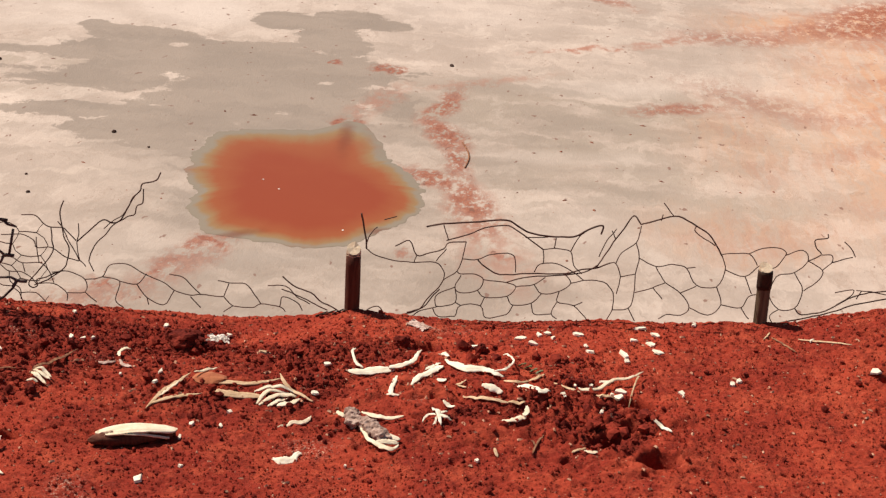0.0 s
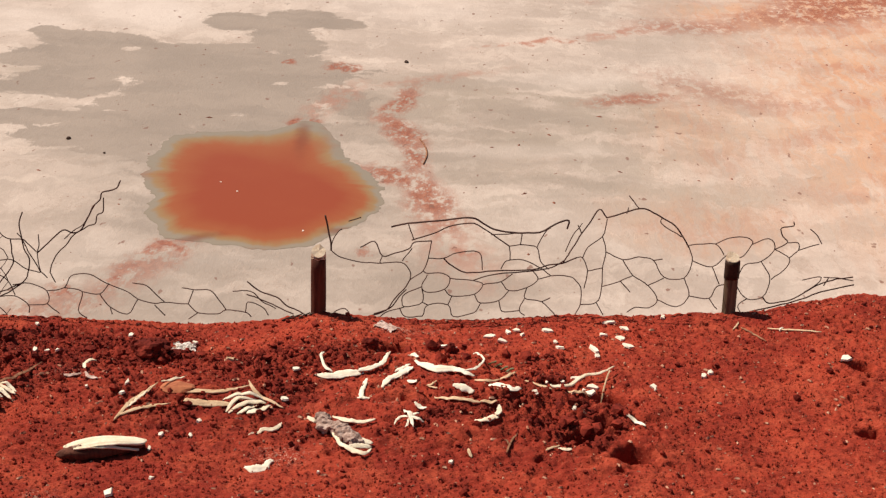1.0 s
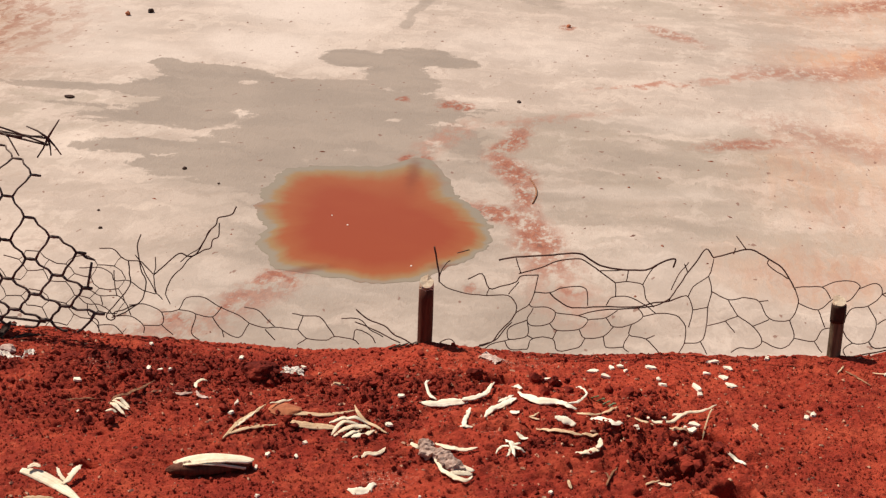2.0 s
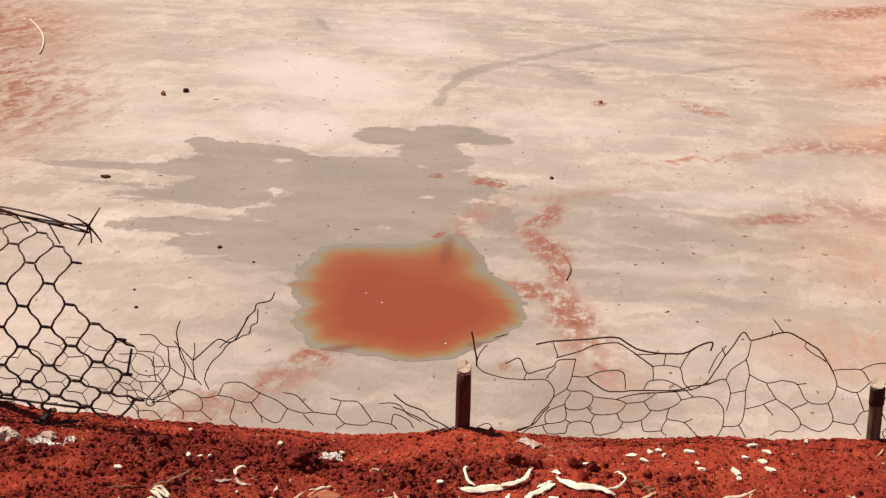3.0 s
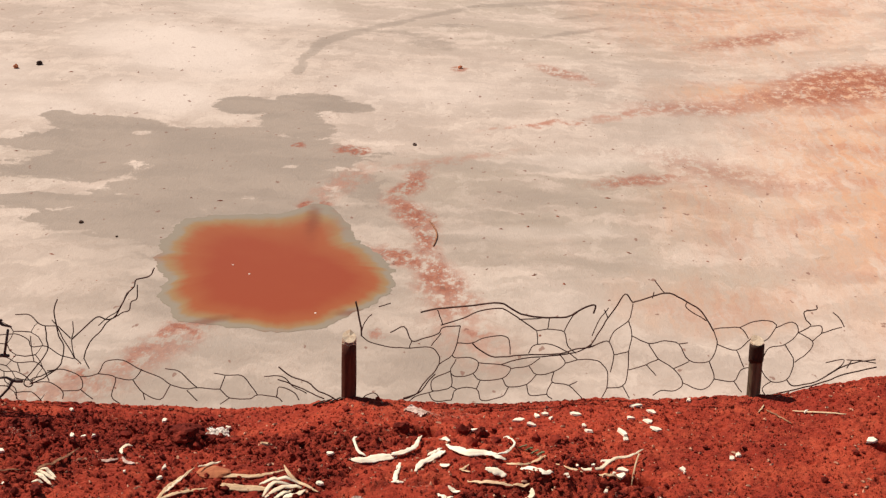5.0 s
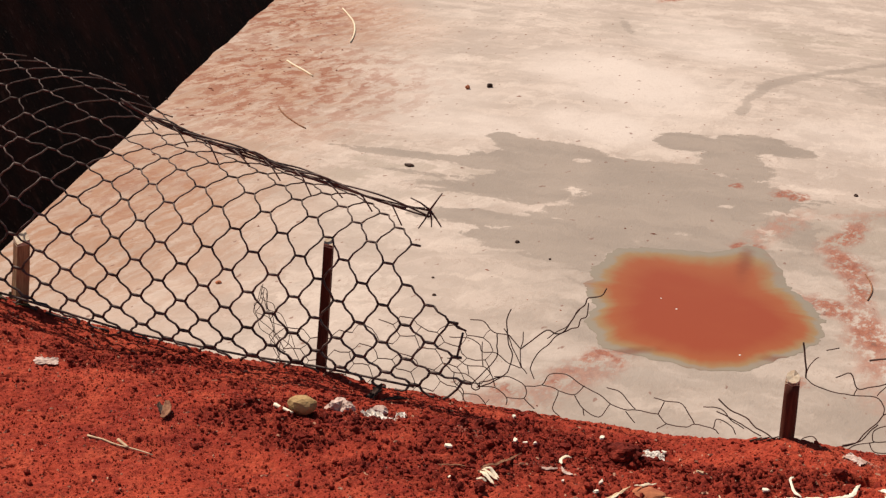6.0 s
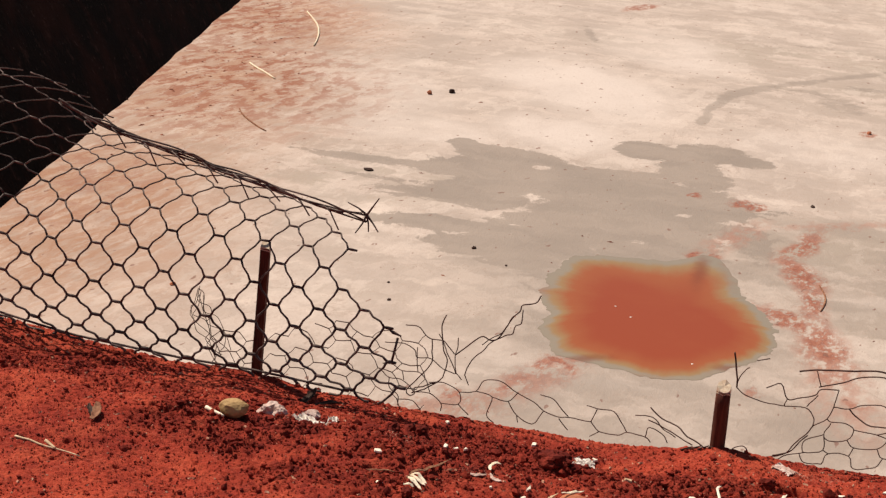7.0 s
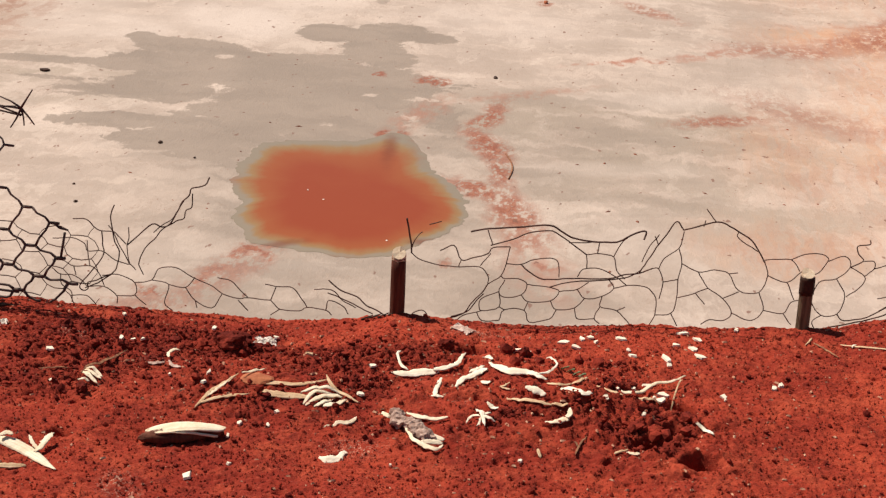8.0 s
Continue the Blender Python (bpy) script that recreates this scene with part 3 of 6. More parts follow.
X, Y = (g.ravel() for g in np.meshgrid(PX, PY))
STAINS = {
    "bare": strongest(X, Y,
        blot(-3.92, 15.50, 1.01, 2.10, 22, 0.5, 1.0), blot(-3.72, 19.52, 0.90, 1.87, 24, 0.5, 0.8), blot(-4.66, 11.90, 0.82, 0.70, 20, 0.4, 0.9),
        blot(-3.53, 12.81, 0.63, 0.92, 20, 0.4, 1.0), blot(-5.64, 13.33, 0.77, 1.29, 21, 0.6, 0.6), blot(0.64, 10.89, 0.62, 0.33, 18, 0.5, 0.6),
        blot(0.36, 8.53, 0.73, 0.18, 16, 0.5, 0.6), blot(-1.97, 5.52, 0.43, 0.48, 15, 0.6, 0.6), blot(1.01, 6.97, 0.75, 0.56, 15, 0.6, 0.6),
        blot(-0.84, 13.78, 0.92, 0.89, 20, 0.6, 0.6), blot(-1.37, 5.73, 0.30, 0.10, 15, 0.4, 0.8)),
    "shore": strongest(X, Y,
        blot(-3.68, 11.22, 0.37, 0.39, 19, 0.12, 1.0), blot(-1.91, 12.88, 0.41, 0.44, 20, 0.12, 1.0), blot(-2.51, 12.67, 0.34, 0.39, 20, 0.12, 1.0), blot(-2.79, 10.66, 0.65, 0.66, 18, 0.12, 1.0), blot(-3.91, 10.41, 0.30, 0.31, 18, 0.12, 1.0), blot(-2.54, 8.81, 0.53, 0.68, 17, 0.12, 1.0), blot(-2.59, 8.12, 0.38, 0.46, 17, 0.12, 1.0), blot(-2.36, 9.62, 0.56, 0.94, 18, 0.12, 1.0), blot(-3.24, 8.69, 0.48, 0.27, 17, 0.12, 1.0),
        blot(-2.07, 10.34, 0.94, 1.19, 18, 0.12, 1.0), blot(-3.36, 10.64, 0.75, 0.53, 18, 0.12, 1.0), blot(-4.06, 11.45, 0.14, 0.35, 19, 0.12, 1.0),
        blot(-3.40, 11.19, 0.47, 0.38, 19, 0.12, 1.0), blot(-2.85, 11.12, 0.31, 0.33, 19, 0.12, 1.0), blot(-2.32, 12.56, 0.46, 0.41, 19, 0.12, 1.0),
        blot(-1.55, 12.77, 0.25, 0.30, 19, 0.12, 1.0), blot(-2.68, 12.54, 0.16, 0.22, 20, 0.12, 1.0), blot(-1.93, 11.95, 0.33, 0.85, 19, 0.12, 1.0),
        blot(-1.40, 10.52, 0.24, 0.45, 18, 0.12, 1.0), blot(-3.35, 9.71, 0.49, 0.47, 18, 0.15, 1.0),
        band(-5.08, 10.18, -3.87, 10.42, 0.15, 0.35, 0.9), band(-5.35, 10.21, -4.59, 10.41, 0.08, 0.35, 0.6),
        band(-4.72, 9.65, -3.81, 9.77, 0.09, 0.35, 0.6), blot(-3.99, 9.41, 0.32, 0.23, 18, 0.3, 0.65),
        band(-3.92, 8.42, -2.46, 8.84, 0.22, 0.35, 0.95), blot(-2.79, 8.23, 0.55, 0.38, 17, 0.2, 1.0), blot(-1.84, 9.12, 0.68, 0.66, 17, 0.12, 1.0),
        blot(-1.05, 9.65, 0.19, 0.65, 17, 0.25, 0.8), band(-1.17, 10.63, -0.79, 10.87, 0.12, 0.35, 0.5)),
    "moist": strongest(X, Y,
        blot(-1.50, 7.25, 1.25, 2.1, 16, 0.35, 0.85), blot(-0.95, 5.45, 1.7, 0.85, 15, 0.5, 0.85), blot(-0.55, 8.5, 0.75, 1.2, 16, 0.5, 0.75), blot(-2.5, 7.9, 0.7, 1.0, 16, 0.5, 0.7), blot(0.55, 9.6, 1.2, 1.3, 16, 0.6, 0.5), blot(0.5, 7.2, 1.2, 0.8, 16, 0.6, 0.45),
        blot(-2.32, 7.59, 0.18, 0.84, 16, 0.3, 1.0), blot(-2.00, 6.61, 0.12, 0.88, 16, 0.3, 0.9), blot(-1.67, 5.99, 0.21, 0.27, 15, 0.4, 0.75),
        blot(-1.06, 5.68, 0.57, 0.31, 15, 0.45, 0.75), blot(-1.01, 5.25, 0.48, 0.32, 15, 0.4, 0.7), blot(-0.45, 5.35, 0.39, 0.35, 15, 0.5, 0.6),
        blot(-0.86, 8.17, 0.20, 0.87, 16, 0.4, 0.7), blot(-0.71, 10.05, 0.34, 0.46, 18, 0.5, 0.6), blot(-0.20, 7.12, 0.23, 0.36, 16, 0.5, 0.5),
        blot(0.01, 10.69, 0.76, 0.40, 18, 0.4, 0.6), blot(0.38, 9.45, 0.69, 0.41, 17, 0.3, 0.75), blot(-0.04, 9.02, 0.31, 0.32, 17, 0.3, 0.8),
        blot(0.65, 7.75, 0.69, 0.23, 16, 0.4, 0.6), blot(0.18, 7.75, 0.24, 0.21, 16, 0.4, 0.7), band(-0.30, 9.51, 1.06, 10.08, 0.08, 0.35, 0.7),
        band(-0.07, 8.64, 0.99, 9.20, 0.06, 0.35, 0.7), band(0.05, 8.06, 1.26, 8.49, 0.04, 0.35, 0.6),
        band(0.28, 7.32, 1.11, 7.64, 0.05, 0.35, 0.6), blot(1.32, 9.83, 0.29, 0.24, 17, 0.5, 0.5)),
    "stroke": strongest(X, Y,
        band(-2.25, 14.15, -2.33, 15.33, 0.07, 0.35, 1.0), band(-2.35, 15.13, -2.24, 16.73, 0.09, 0.35, 1.0),
        band(-2.30, 16.36, -1.91, 17.75, 0.14, 0.35, 1.0), band(-2.02, 17.51, -1.20, 19.00, 0.14, 0.35, 0.9),
        band(-1.27, 18.87, -0.50, 20.36, 0.14, 0.35, 0.9), band(-0.58, 20.21, 1.11, 21.42, 0.22, 0.35, 0.9),
        band(1.03, 21.33, 2.95, 20.99, 0.27, 0.35, 0.85), blot(-1.00, 16.96, 0.31, 0.61, 22, 0.3, 0.75),
        band(0.37, 17.70, 1.25, 18.95, 0.12, 0.35, 0.75), band(-5.19, 20.94, -4.41, 18.70, 0.08, 0.35, 0.75),
        band(-6.91, 20.60, -5.90, 17.11, 0.03, 0.35, 0.6), blot(-3.08, 14.05, 0.15, 0.26, 21, 0.4, 0.6),
        blot(-1.51, 17.48, 0.52, 0.34, 22, 0.5, 0.6), band(-1.30, 18.30, -0.41, 18.42, 0.17, 0.35, 0.7),
        band(-0.23, 16.14, -0.27, 15.25, 0.03, 0.35, 0.6), band(-3.76, 17.36, -3.74, 19.22, 0.04, 0.35, 0.5),
        band(0.47, 19.39, 1.33, 20.30, 0.11, 0.35, 0.6), band(1.77, 19.68, 2.98, 19.67, 0.18, 0.35, 0.6),
        band(-1.71, 22.02, -0.38, 21.32, 0.19, 0.35, 0.55), band(-0.02, 23.51, 1.32, 23.28, 0.25, 0.35, 0.55),
        band(-2.84, 14.75, -2.65, 15.20, 0.06, 0.35, 0.5)),
    "gap": strongest(X, Y,
        blot(-3.17, 11.04, 0.09, 0.09, 19, 0.12, 1.0), blot(-1.67, 10.09, 0.11, 0.08, 18, 0.12, 1.0),
        band(-4.28, 8.90, -3.66, 9.13, 0.11, 0.35, 1.0), band(-3.68, 9.05, -3.14, 8.92, 0.12, 0.35, 1.0),
        blot(-3.52, 9.14, 0.22, 0.16, 18, 0.12, 1.0), band(-3.64, 8.07, -3.32, 8.03, 0.04, 0.35, 1.0),
        band(-4.42, 9.27, -3.92, 9.37, 0.06, 0.35, 0.8), blot(-1.82, 9.04, 0.13, 0.07, 17, 0.3, 0.7), blot(-2.67, 10.14, 0.10, 0.06, 18, 0.3, 0.6),
        band(-2.77, 11.74, -2.33, 12.00, 0.06, 0.35, 0.8), blot(-2.80, 8.92, 0.09, 0.05, 17, 0.3, 0.7)),
}
for stain, values in STAINS.items():
    pond.data.attributes.new(stain, "FLOAT", "POINT").data.foreach_set("value", values)



def prism(plan, z0, z1):
    n = len(plan)
    verts = [(x, y, z0) for x, y in plan] + [(x, y, z1) for x, y in plan]
    faces = [tuple(reversed(range(n))), tuple(range(n, 2 * n))] + [(k, (k + 1) % n, n + (k + 1) % n, n + k) for k in range(n)]
    return verts, faces


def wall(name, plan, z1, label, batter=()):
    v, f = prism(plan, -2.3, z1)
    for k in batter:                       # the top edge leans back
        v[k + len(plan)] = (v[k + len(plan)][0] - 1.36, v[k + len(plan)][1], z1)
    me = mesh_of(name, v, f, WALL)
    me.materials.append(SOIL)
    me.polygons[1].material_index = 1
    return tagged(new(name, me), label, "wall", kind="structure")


# the shaded wall runs away from the bank; its shade is put into its colour
SX, SY, LEAN = -5.95, 5.25, -0.305


def wall_x(y):
    return SX + LEAN * (y - SY)


wall("wall_west", [(wall_x(0.4) + 0.40, 0.4), (-17.1, 0.4), (-17.1, 34.1), (wall_x(34.1) + 0.40, 34.1)], 0.02, "earth wall of the pond, coloured near-black for its deep shade", (0, 3))
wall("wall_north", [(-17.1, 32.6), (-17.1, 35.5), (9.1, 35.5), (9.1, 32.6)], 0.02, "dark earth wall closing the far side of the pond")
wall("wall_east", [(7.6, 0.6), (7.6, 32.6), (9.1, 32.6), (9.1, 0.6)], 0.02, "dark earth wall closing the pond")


def puddle():
    cx, cy = -1.32, 7.42
    ang = np.radians([-140, -118, -107, -93, -80, -72, -64, -54, -33, -14, 14, 40, 61, 78, 85, 90, 96, 104, 120, 134, 151, 175])
    rad = np.array([0.84, 1.21, 1.40, 1.40, 1.48, 1.39, 1.26, 1.14, 0.95, 0.83, 0.73, 0.70, 0.85, 1.19, 1.56, 1.58, 1.28, 1.20, 1.26, 1.25, 0.99, 0.86])
    ths = np.linspace(0, 2 * math.pi, 260, endpoint=False)
    # blend in a space where the outline is nearly round
    r = np.interp(ths, np.concatenate([ang - 2 * math.pi, ang, ang + 2 * math.pi]), np.tile(rad, 3))
    k = np.ones(5) / 5
    r = np.convolve(np.concatenate([r[-2:], r, r[:2]]), k, "valid")
    r = r * (1 + 0.028 * vnoise(ths * 6, ths * 0, 31) + 0.026 * vnoise(ths * 17, ths * 0, 32) + 0.016 * vnoise(ths * 41, ths * 0, 33))
    rings = np.linspace(1, 0.02, 40)
    verts, faces, deep = [], [], []
    for f in rings:
        for t, rr in zip(ths, r):
            verts.append((cx + math.cos(t) * rr * f, cy + math.sin(t) * rr * f, -1.9988 + 0.0035 * min(1.0, (1 - f) * 8)))
            deep.append((1 - f) * float(np.interp(math.degrees(t), (0, 45, 90, 150, 200, 240, 275, 320, 360), (1.2, 0.95, 0.8, 1.35, 1.5, 1.7, 2.4, 2.2, 1.2))))
    n = len(ths)
    for a in range(len(rings) - 1):
        for b in range(n):
            faces.append((a * n + b, a * n + (b + 1) % n, (a + 1) * n + (b + 1) % n, (a + 1) * n + b))
    faces.append(tuple((len(rings) - 1) * n + b for b in range(n)))
    me = mesh_of("puddle", verts, faces, WATER, True)
    at = me.attributes.new("depth", "FLOAT", "POINT")
    at.data.foreach_set("value", deep)
    return tagged(new("puddle", me), "shallow puddle of opaque orange-brown muddy water", "puddle", kind="structure")


puddle()


# ---- fence ----
def stake(x, y, height, radius, bark, label, lean=(0, 0), square=False, sunk=0.08, turn=0.0):
    z = gz(x, y)
    post = holder("wooden_stake", (x, y, z))
    tagged(post, label, "fence post", "stakes of the pond fence")
    sides, rows = (4 if square else 10), 9
    verts, faces = [], []
    seed = int(abs(x) * 100) + 3
    for k in range(rows):
        s = k / (rows - 1)
        zz = -sunk + (height + sunk) * s
        for a in range(sides):
            w = 2 * math.pi * (a + 0.5) / sides + radians(turn)
            r = radius * (1.25 if square else 1) * (1.04 - 0.08 * s) * (1 + 0.10 * noise.noise(Vector((math.cos(w) * 1.4, math.sin(w) * 1.4 + seed, zz * 9))))
            verts.append((lean[0] * zz + math.cos(w) * r, lean[1] * zz + math.sin(w) * r, zz))
    for k in range(rows - 1):
        for a in range(sides):
            q = k * sides
            faces.append((q + a, q + (a + 1) % sides, q + sides + (a + 1) % sides, q + sides + a))
    faces.append(tuple(range(sides))[::-1])
    faces.append(tuple((rows - 1) * sides + a for a in range(sides)))
    shaft = part("shaft", (verts, faces), bark, post)
    shaft.data.polygons.foreach_set("use_smooth", [not square] * len(shaft.data.polygons))
    # the hacked end: a pale, slanted, splintered cap
    top = verts[-sides:]
    cx, cy = lean[0] * height, lean[1] * height
    cap_v = [((p[0] - cx) * 1.02 + cx, (p[1] - cy) * 1.02 + cy, height - 0.003 - 0.003 * (i % 2)) for i, p in enumerate(top)]
    cap_v += [((p[0] - cx) * 0.96 + cx, (p[1] - cy) * 0.96 + cy, height + 0.001 + 0.60 * (p[1] - cy + radius) - 0.15 * (p[0] - cx) + 0.006 * noise.noise(Vector((i * 1.7, seed, 0)))) for i, p in enumerate(top)]
    cap_v.append((cx, cy + 0.001, height + 0.001 + 0.60 * radius))
    cap_f = [(a, (a + 1) % sides, sides + (a + 1) % sides, sides + a) for a in range(sides)] + [(sides + a, sides + (a + 1) % sides, 2 * sides) for a in range(sides)]
    cap = part("cut_end", (cap_v, cap_f), CUT, post, "pale freshly cut wood end")
    cap.data.polygons.foreach_set("use_smooth", [False] * len(cap.data.polygons))
    return post


p1 = stake(0.0, 0.012, 0.143, 0.0165, BARK, "short sawn-off reddish-brown round fence stake in red soil", (-0.025, 0.02))
p2 = stake(0.893, 0.105, 0.135, 0.0155, GREYBARK, "short grey-brown fence stake with a dark splintered head", (-0.03, 0.0))
band_v, band_f = tube([(0.893 - 0.03 * z, 0.105, gz(0.893, 0.105) + z) for z in (0.096, 0.104, 0.130, 0.137)], [0.0166, 0.0172, 0.0170, 0.0164], 9)
band = part("bark_band", ([(x - 0.893, y - 0.105, z - gz(0.893, 0.105)) for x, y, z in band_v], band_f), DARKLEAF, p2, "blackened bark at the head")
p3 = stake(-1.112, 0.017, 0.335, 0.0125, BARK, "tall thin dark brown squared fence stake behind the net", (0.01, 0.0), True, turn=12)
p4 = stake(-1.885, -0.085, 0.185, 0.0185, TANBARK, "split tan wooden fence stake with a sunlit side", (0.03, 0.0), True, turn=-38)


def on_fence(x, z, off=0.03):
    """A place in the fence's run, from its x and the height that it has 3 cm behind the first stake."""
    y = float(crest(x)) + off
    return Vector((x, y, z - 0.4 * (y - 0.03)))


WIRE_TOP_X = (-1.2, -0.98, -0.80, -0.62, -0.56, -0.50, -0.37, -0.25, -0.20, -0.06, 0.06, 0.085, 0.15, 0.32, 0.43, 0.52, 0.56, 0.60, 0.67, 0.73, 0.785, 0.87, 0.93, 1.0, 1.07, 1.15, 1.6)
WIRE_TOP_Z = (0.05, 0.10, 0.135, 0.125, 0.09, 0.062, 0.035, 0.032, 0.022, -0.03, -0.03, 0.04, 0.20, 0.232, 0.212, 0.235, 0.19, 0.265, 0.285, 0.26, 0.205, 0.22, 0.225, 0.20, 0.15, 0.16, 0.17)


def chicken_wire():
    fence = holder("chicken_wire_fence")
    tagged(fence, "torn rusty hexagonal chicken wire sagging behind the stakes", "wire fence")
    a, h = 0.038, 0.046
    verts, edges = {}, set()
    tops = lambda x: float(np.interp(x, WIRE_TOP_X, WIRE_TOP_Z))
    for i in range(-24, -8):
        for j in range(-1, 9):
            cx, cz = i * 1.5 * a, (j + 0.5 * (i % 2)) * h
            ring = []
            for k in range(6):
                w = k * math.pi / 3
                key = (round((cx + a * math.cos(w)) / (a / 2)), round((cz + h / math.sqrt(3) * math.sin(w)) / (h / 2)))
                verts[key] = (key[0] * a / 2, key[1] * h / 2)
                ring.append(key)
            for k in range(6):
                edges.add(tuple(sorted((ring[k], ring[(k + 1) % 6]))))
    stretch = lambda x: float(np.interp(x, (-1.0, -0.3, 0.1, 0.45, 0.62, 1.0, 1.5), (1.15, 1.15, 0.80, 0.92, 1.55, 1.45, 1.0)))
    place = {}
    for key, (u, v) in verts.items():
        q = Vector((u * 4.0, v * 5, 2.3))
        x = u + 0.026 * noise.noise(q) + 0.014 * noise.noise(q * 3.1)
        z = v * stretch(x) + 0.028 * noise.noise(q + Vector((9, 0, 0))) + 0.014 * noise.noise(q * 3 + Vector((5, 1, 0)))
        z += float(np.interp(x, RIM_X, RIM_Z)) - 0.010
        place[key] = (x, z, 0.022 + 0.02 * noise.noise(q + Vector((0, 7, 0))))
    lattice = ([], [])
    rng = random.Random(4)
    for e0, e1 in sorted(edges):
        (x0, z0, o0), (x1, z1, o1) = place[e0], place[e1]
        if max(z0 - tops(x0), z1 - tops(x1)) > 0.004 or min(z0 - np.interp(x0, RIM_X, RIM_Z), z1 - np.interp(x1, RIM_X, RIM_Z)) < -0.05:
            continue
        if rng.random() < 0.035 or not -1.25 < x0 < -0.70:
            continue
        p, q = on_fence(x0, z0, o0), on_fence(x1, z1, o1)
        mid = (p + q) / 2 + Vector((rng.uniform(-1, 1), rng.uniform(-1, 1), rng.uniform(-1, 1))) * 0.0035
        twisted = e0[1] == e1[1]
        tube([p, mid, q], 0.00125 if twisted else 0.0010, 4, lattice)
    tagged(part("netting", lattice, WIRE, fence), kind="stuff")

    def strand(*pts, r=0.0012, off=0.03):
        line = glide([on_fence(x, z, off + 0.004 * math.sin(37 * x)) for x, z in pts], 4)
        line = [p + Vector((noise.noise(p * 60), noise.noise(p * 60 + Vector((3, 0, 0))), noise.noise(p * 60 + Vector((0, 5, 0))))) * 0.0014 for p in line]
        part("strand", tube(line, r * 1.02, 5), WIRE, fence)

    # torn wires, from the tangle beside the net to the mound
    strand((-0.753, 0.137), (-0.721, 0.139), (-0.702, 0.121), (-0.686, 0.115), (-0.660, 0.116), (-0.648, 0.106), (-0.630, 0.089), r=0.0013)
    strand((-0.658, 0.180), (-0.666, 0.153), (-0.663, 0.127), (-0.657, 0.094), (-0.646, 0.069), (-0.650, 0.042), (-0.658, 0.020), (-0.694, -0.010), (-0.724, -0.027), r=0.0015)
    strand((-0.686, 0.115), (-0.684, 0.085), (-0.681, 0.065), (-0.689, 0.044), (-0.713, 0.010), (-0.737, -0.022), (-0.727, -0.034), (-0.716, -0.026), (-0.718, -0.013), (-0.697, -0.004), (-0.661, 0.016), r=0.0015)
    strand((-0.671, 0.130), (-0.660, 0.115), (-0.645, 0.082), (-0.630, 0.060), (-0.622, 0.042))
    strand((-0.624, 0.131), (-0.624, 0.104), (-0.628, 0.087), (-0.626, 0.064), (-0.622, 0.045))
    strand((-0.628, 0.087), (-0.603, 0.111), (-0.568, 0.143), (-0.547, 0.139), (-0.530, 0.145), (-0.513, 0.175), (-0.501, 0.203), (-0.485, 0.220), (-0.480, 0.237), (-0.451, 0.247), (-0.440, 0.267), r=0.0016)
    strand((-0.599, 0.043), (-0.593, 0.068), (-0.581, 0.089), (-0.560, 0.111), (-0.545, 0.133), (-0.513, 0.156), (-0.497, 0.164), (-0.492, 0.184), (-0.479, 0.194), (-0.478, 0.224), r=0.0014)
    strand((-0.564, 0.124), (-0.545, 0.143), (-0.522, 0.161), (-0.507, 0.189), (-0.497, 0.206))
    strand((-0.622, 0.045), (-0.606, 0.030))
    strand((-0.599, 0.043), (-0.588, 0.021))
    strand((-0.805, 0.014), (-0.785, -0.000), (-0.755, 0.001), (-0.733, -0.008), (-0.719, -0.023))
    strand((-0.785, -0.000), (-0.782, -0.024), (-0.759, -0.038), (-0.756, -0.065))
    strand((-0.759, -0.049), (-0.720, -0.045), (-0.698, -0.065))
    strand((-0.719, -0.023), (-0.681, -0.018), (-0.651, -0.037), (-0.651, -0.056))
    strand((-0.804, 0.032), (-0.778, 0.034), (-0.752, 0.024), (-0.710, 0.028), (-0.690, 0.010), (-0.680, -0.016))
    strand((-0.752, 0.024), (-0.746, 0.002))
    strand((-0.719, 0.088), (-0.718, 0.064), (-0.713, 0.028))
    strand((-0.803, 0.085), (-0.754, 0.091), (-0.725, 0.080), (-0.718, 0.064), (-0.684, 0.067), (-0.654, 0.048), (-0.624, 0.042))
    strand((-0.684, 0.008), (-0.648, 0.015), (-0.609, -0.001), (-0.609, -0.031), (-0.651, -0.037))
    strand((-0.609, -0.031), (-0.580, -0.052))
    strand((-0.609, -0.001), (-0.567, 0.010), (-0.551, 0.039), (-0.512, 0.046), (-0.473, 0.027), (-0.428, 0.012), (-0.402, -0.005), (-0.369, -0.011), (-0.344, -0.008), (-0.292, -0.007))
    strand((-0.567, 0.010), (-0.528, 0.004), (-0.537, -0.041), (-0.518, -0.059))
    strand((-0.528, 0.004), (-0.490, 0.001), (-0.469, 0.028))
    strand((-0.490, 0.001), (-0.466, -0.029), (-0.427, -0.042), (-0.404, -0.006))
    strand((-0.466, -0.029), (-0.463, -0.046))
    strand((-0.415, 0.033), (-0.383, 0.028), (-0.357, 0.004), (-0.344, -0.006))
    strand((-0.366, -0.015), (-0.343, -0.039))
    strand((-0.306, 0.029), (-0.281, 0.027), (-0.242, 0.028), (-0.223, 0.008), (-0.206, -0.015))
    strand((-0.292, -0.007), (-0.281, 0.025))
    strand((-0.292, -0.007), (-0.270, -0.026), (-0.224, -0.026), (-0.206, -0.015), (-0.164, -0.017), (-0.151, -0.027))
    strand((-0.291, -0.043), (-0.270, -0.026))
    strand((-0.164, -0.017), (-0.158, 0.008), (-0.127, -0.002), (-0.113, -0.021))
    strand((-0.192, 0.030), (-0.154, 0.033), (-0.127, 0.011), (-0.097, -0.003))
    strand((-0.161, 0.055), (-0.132, 0.034), (-0.096, 0.024), (-0.070, 0.004), (-0.044, -0.006), (-0.024, -0.017), r=0.0016)
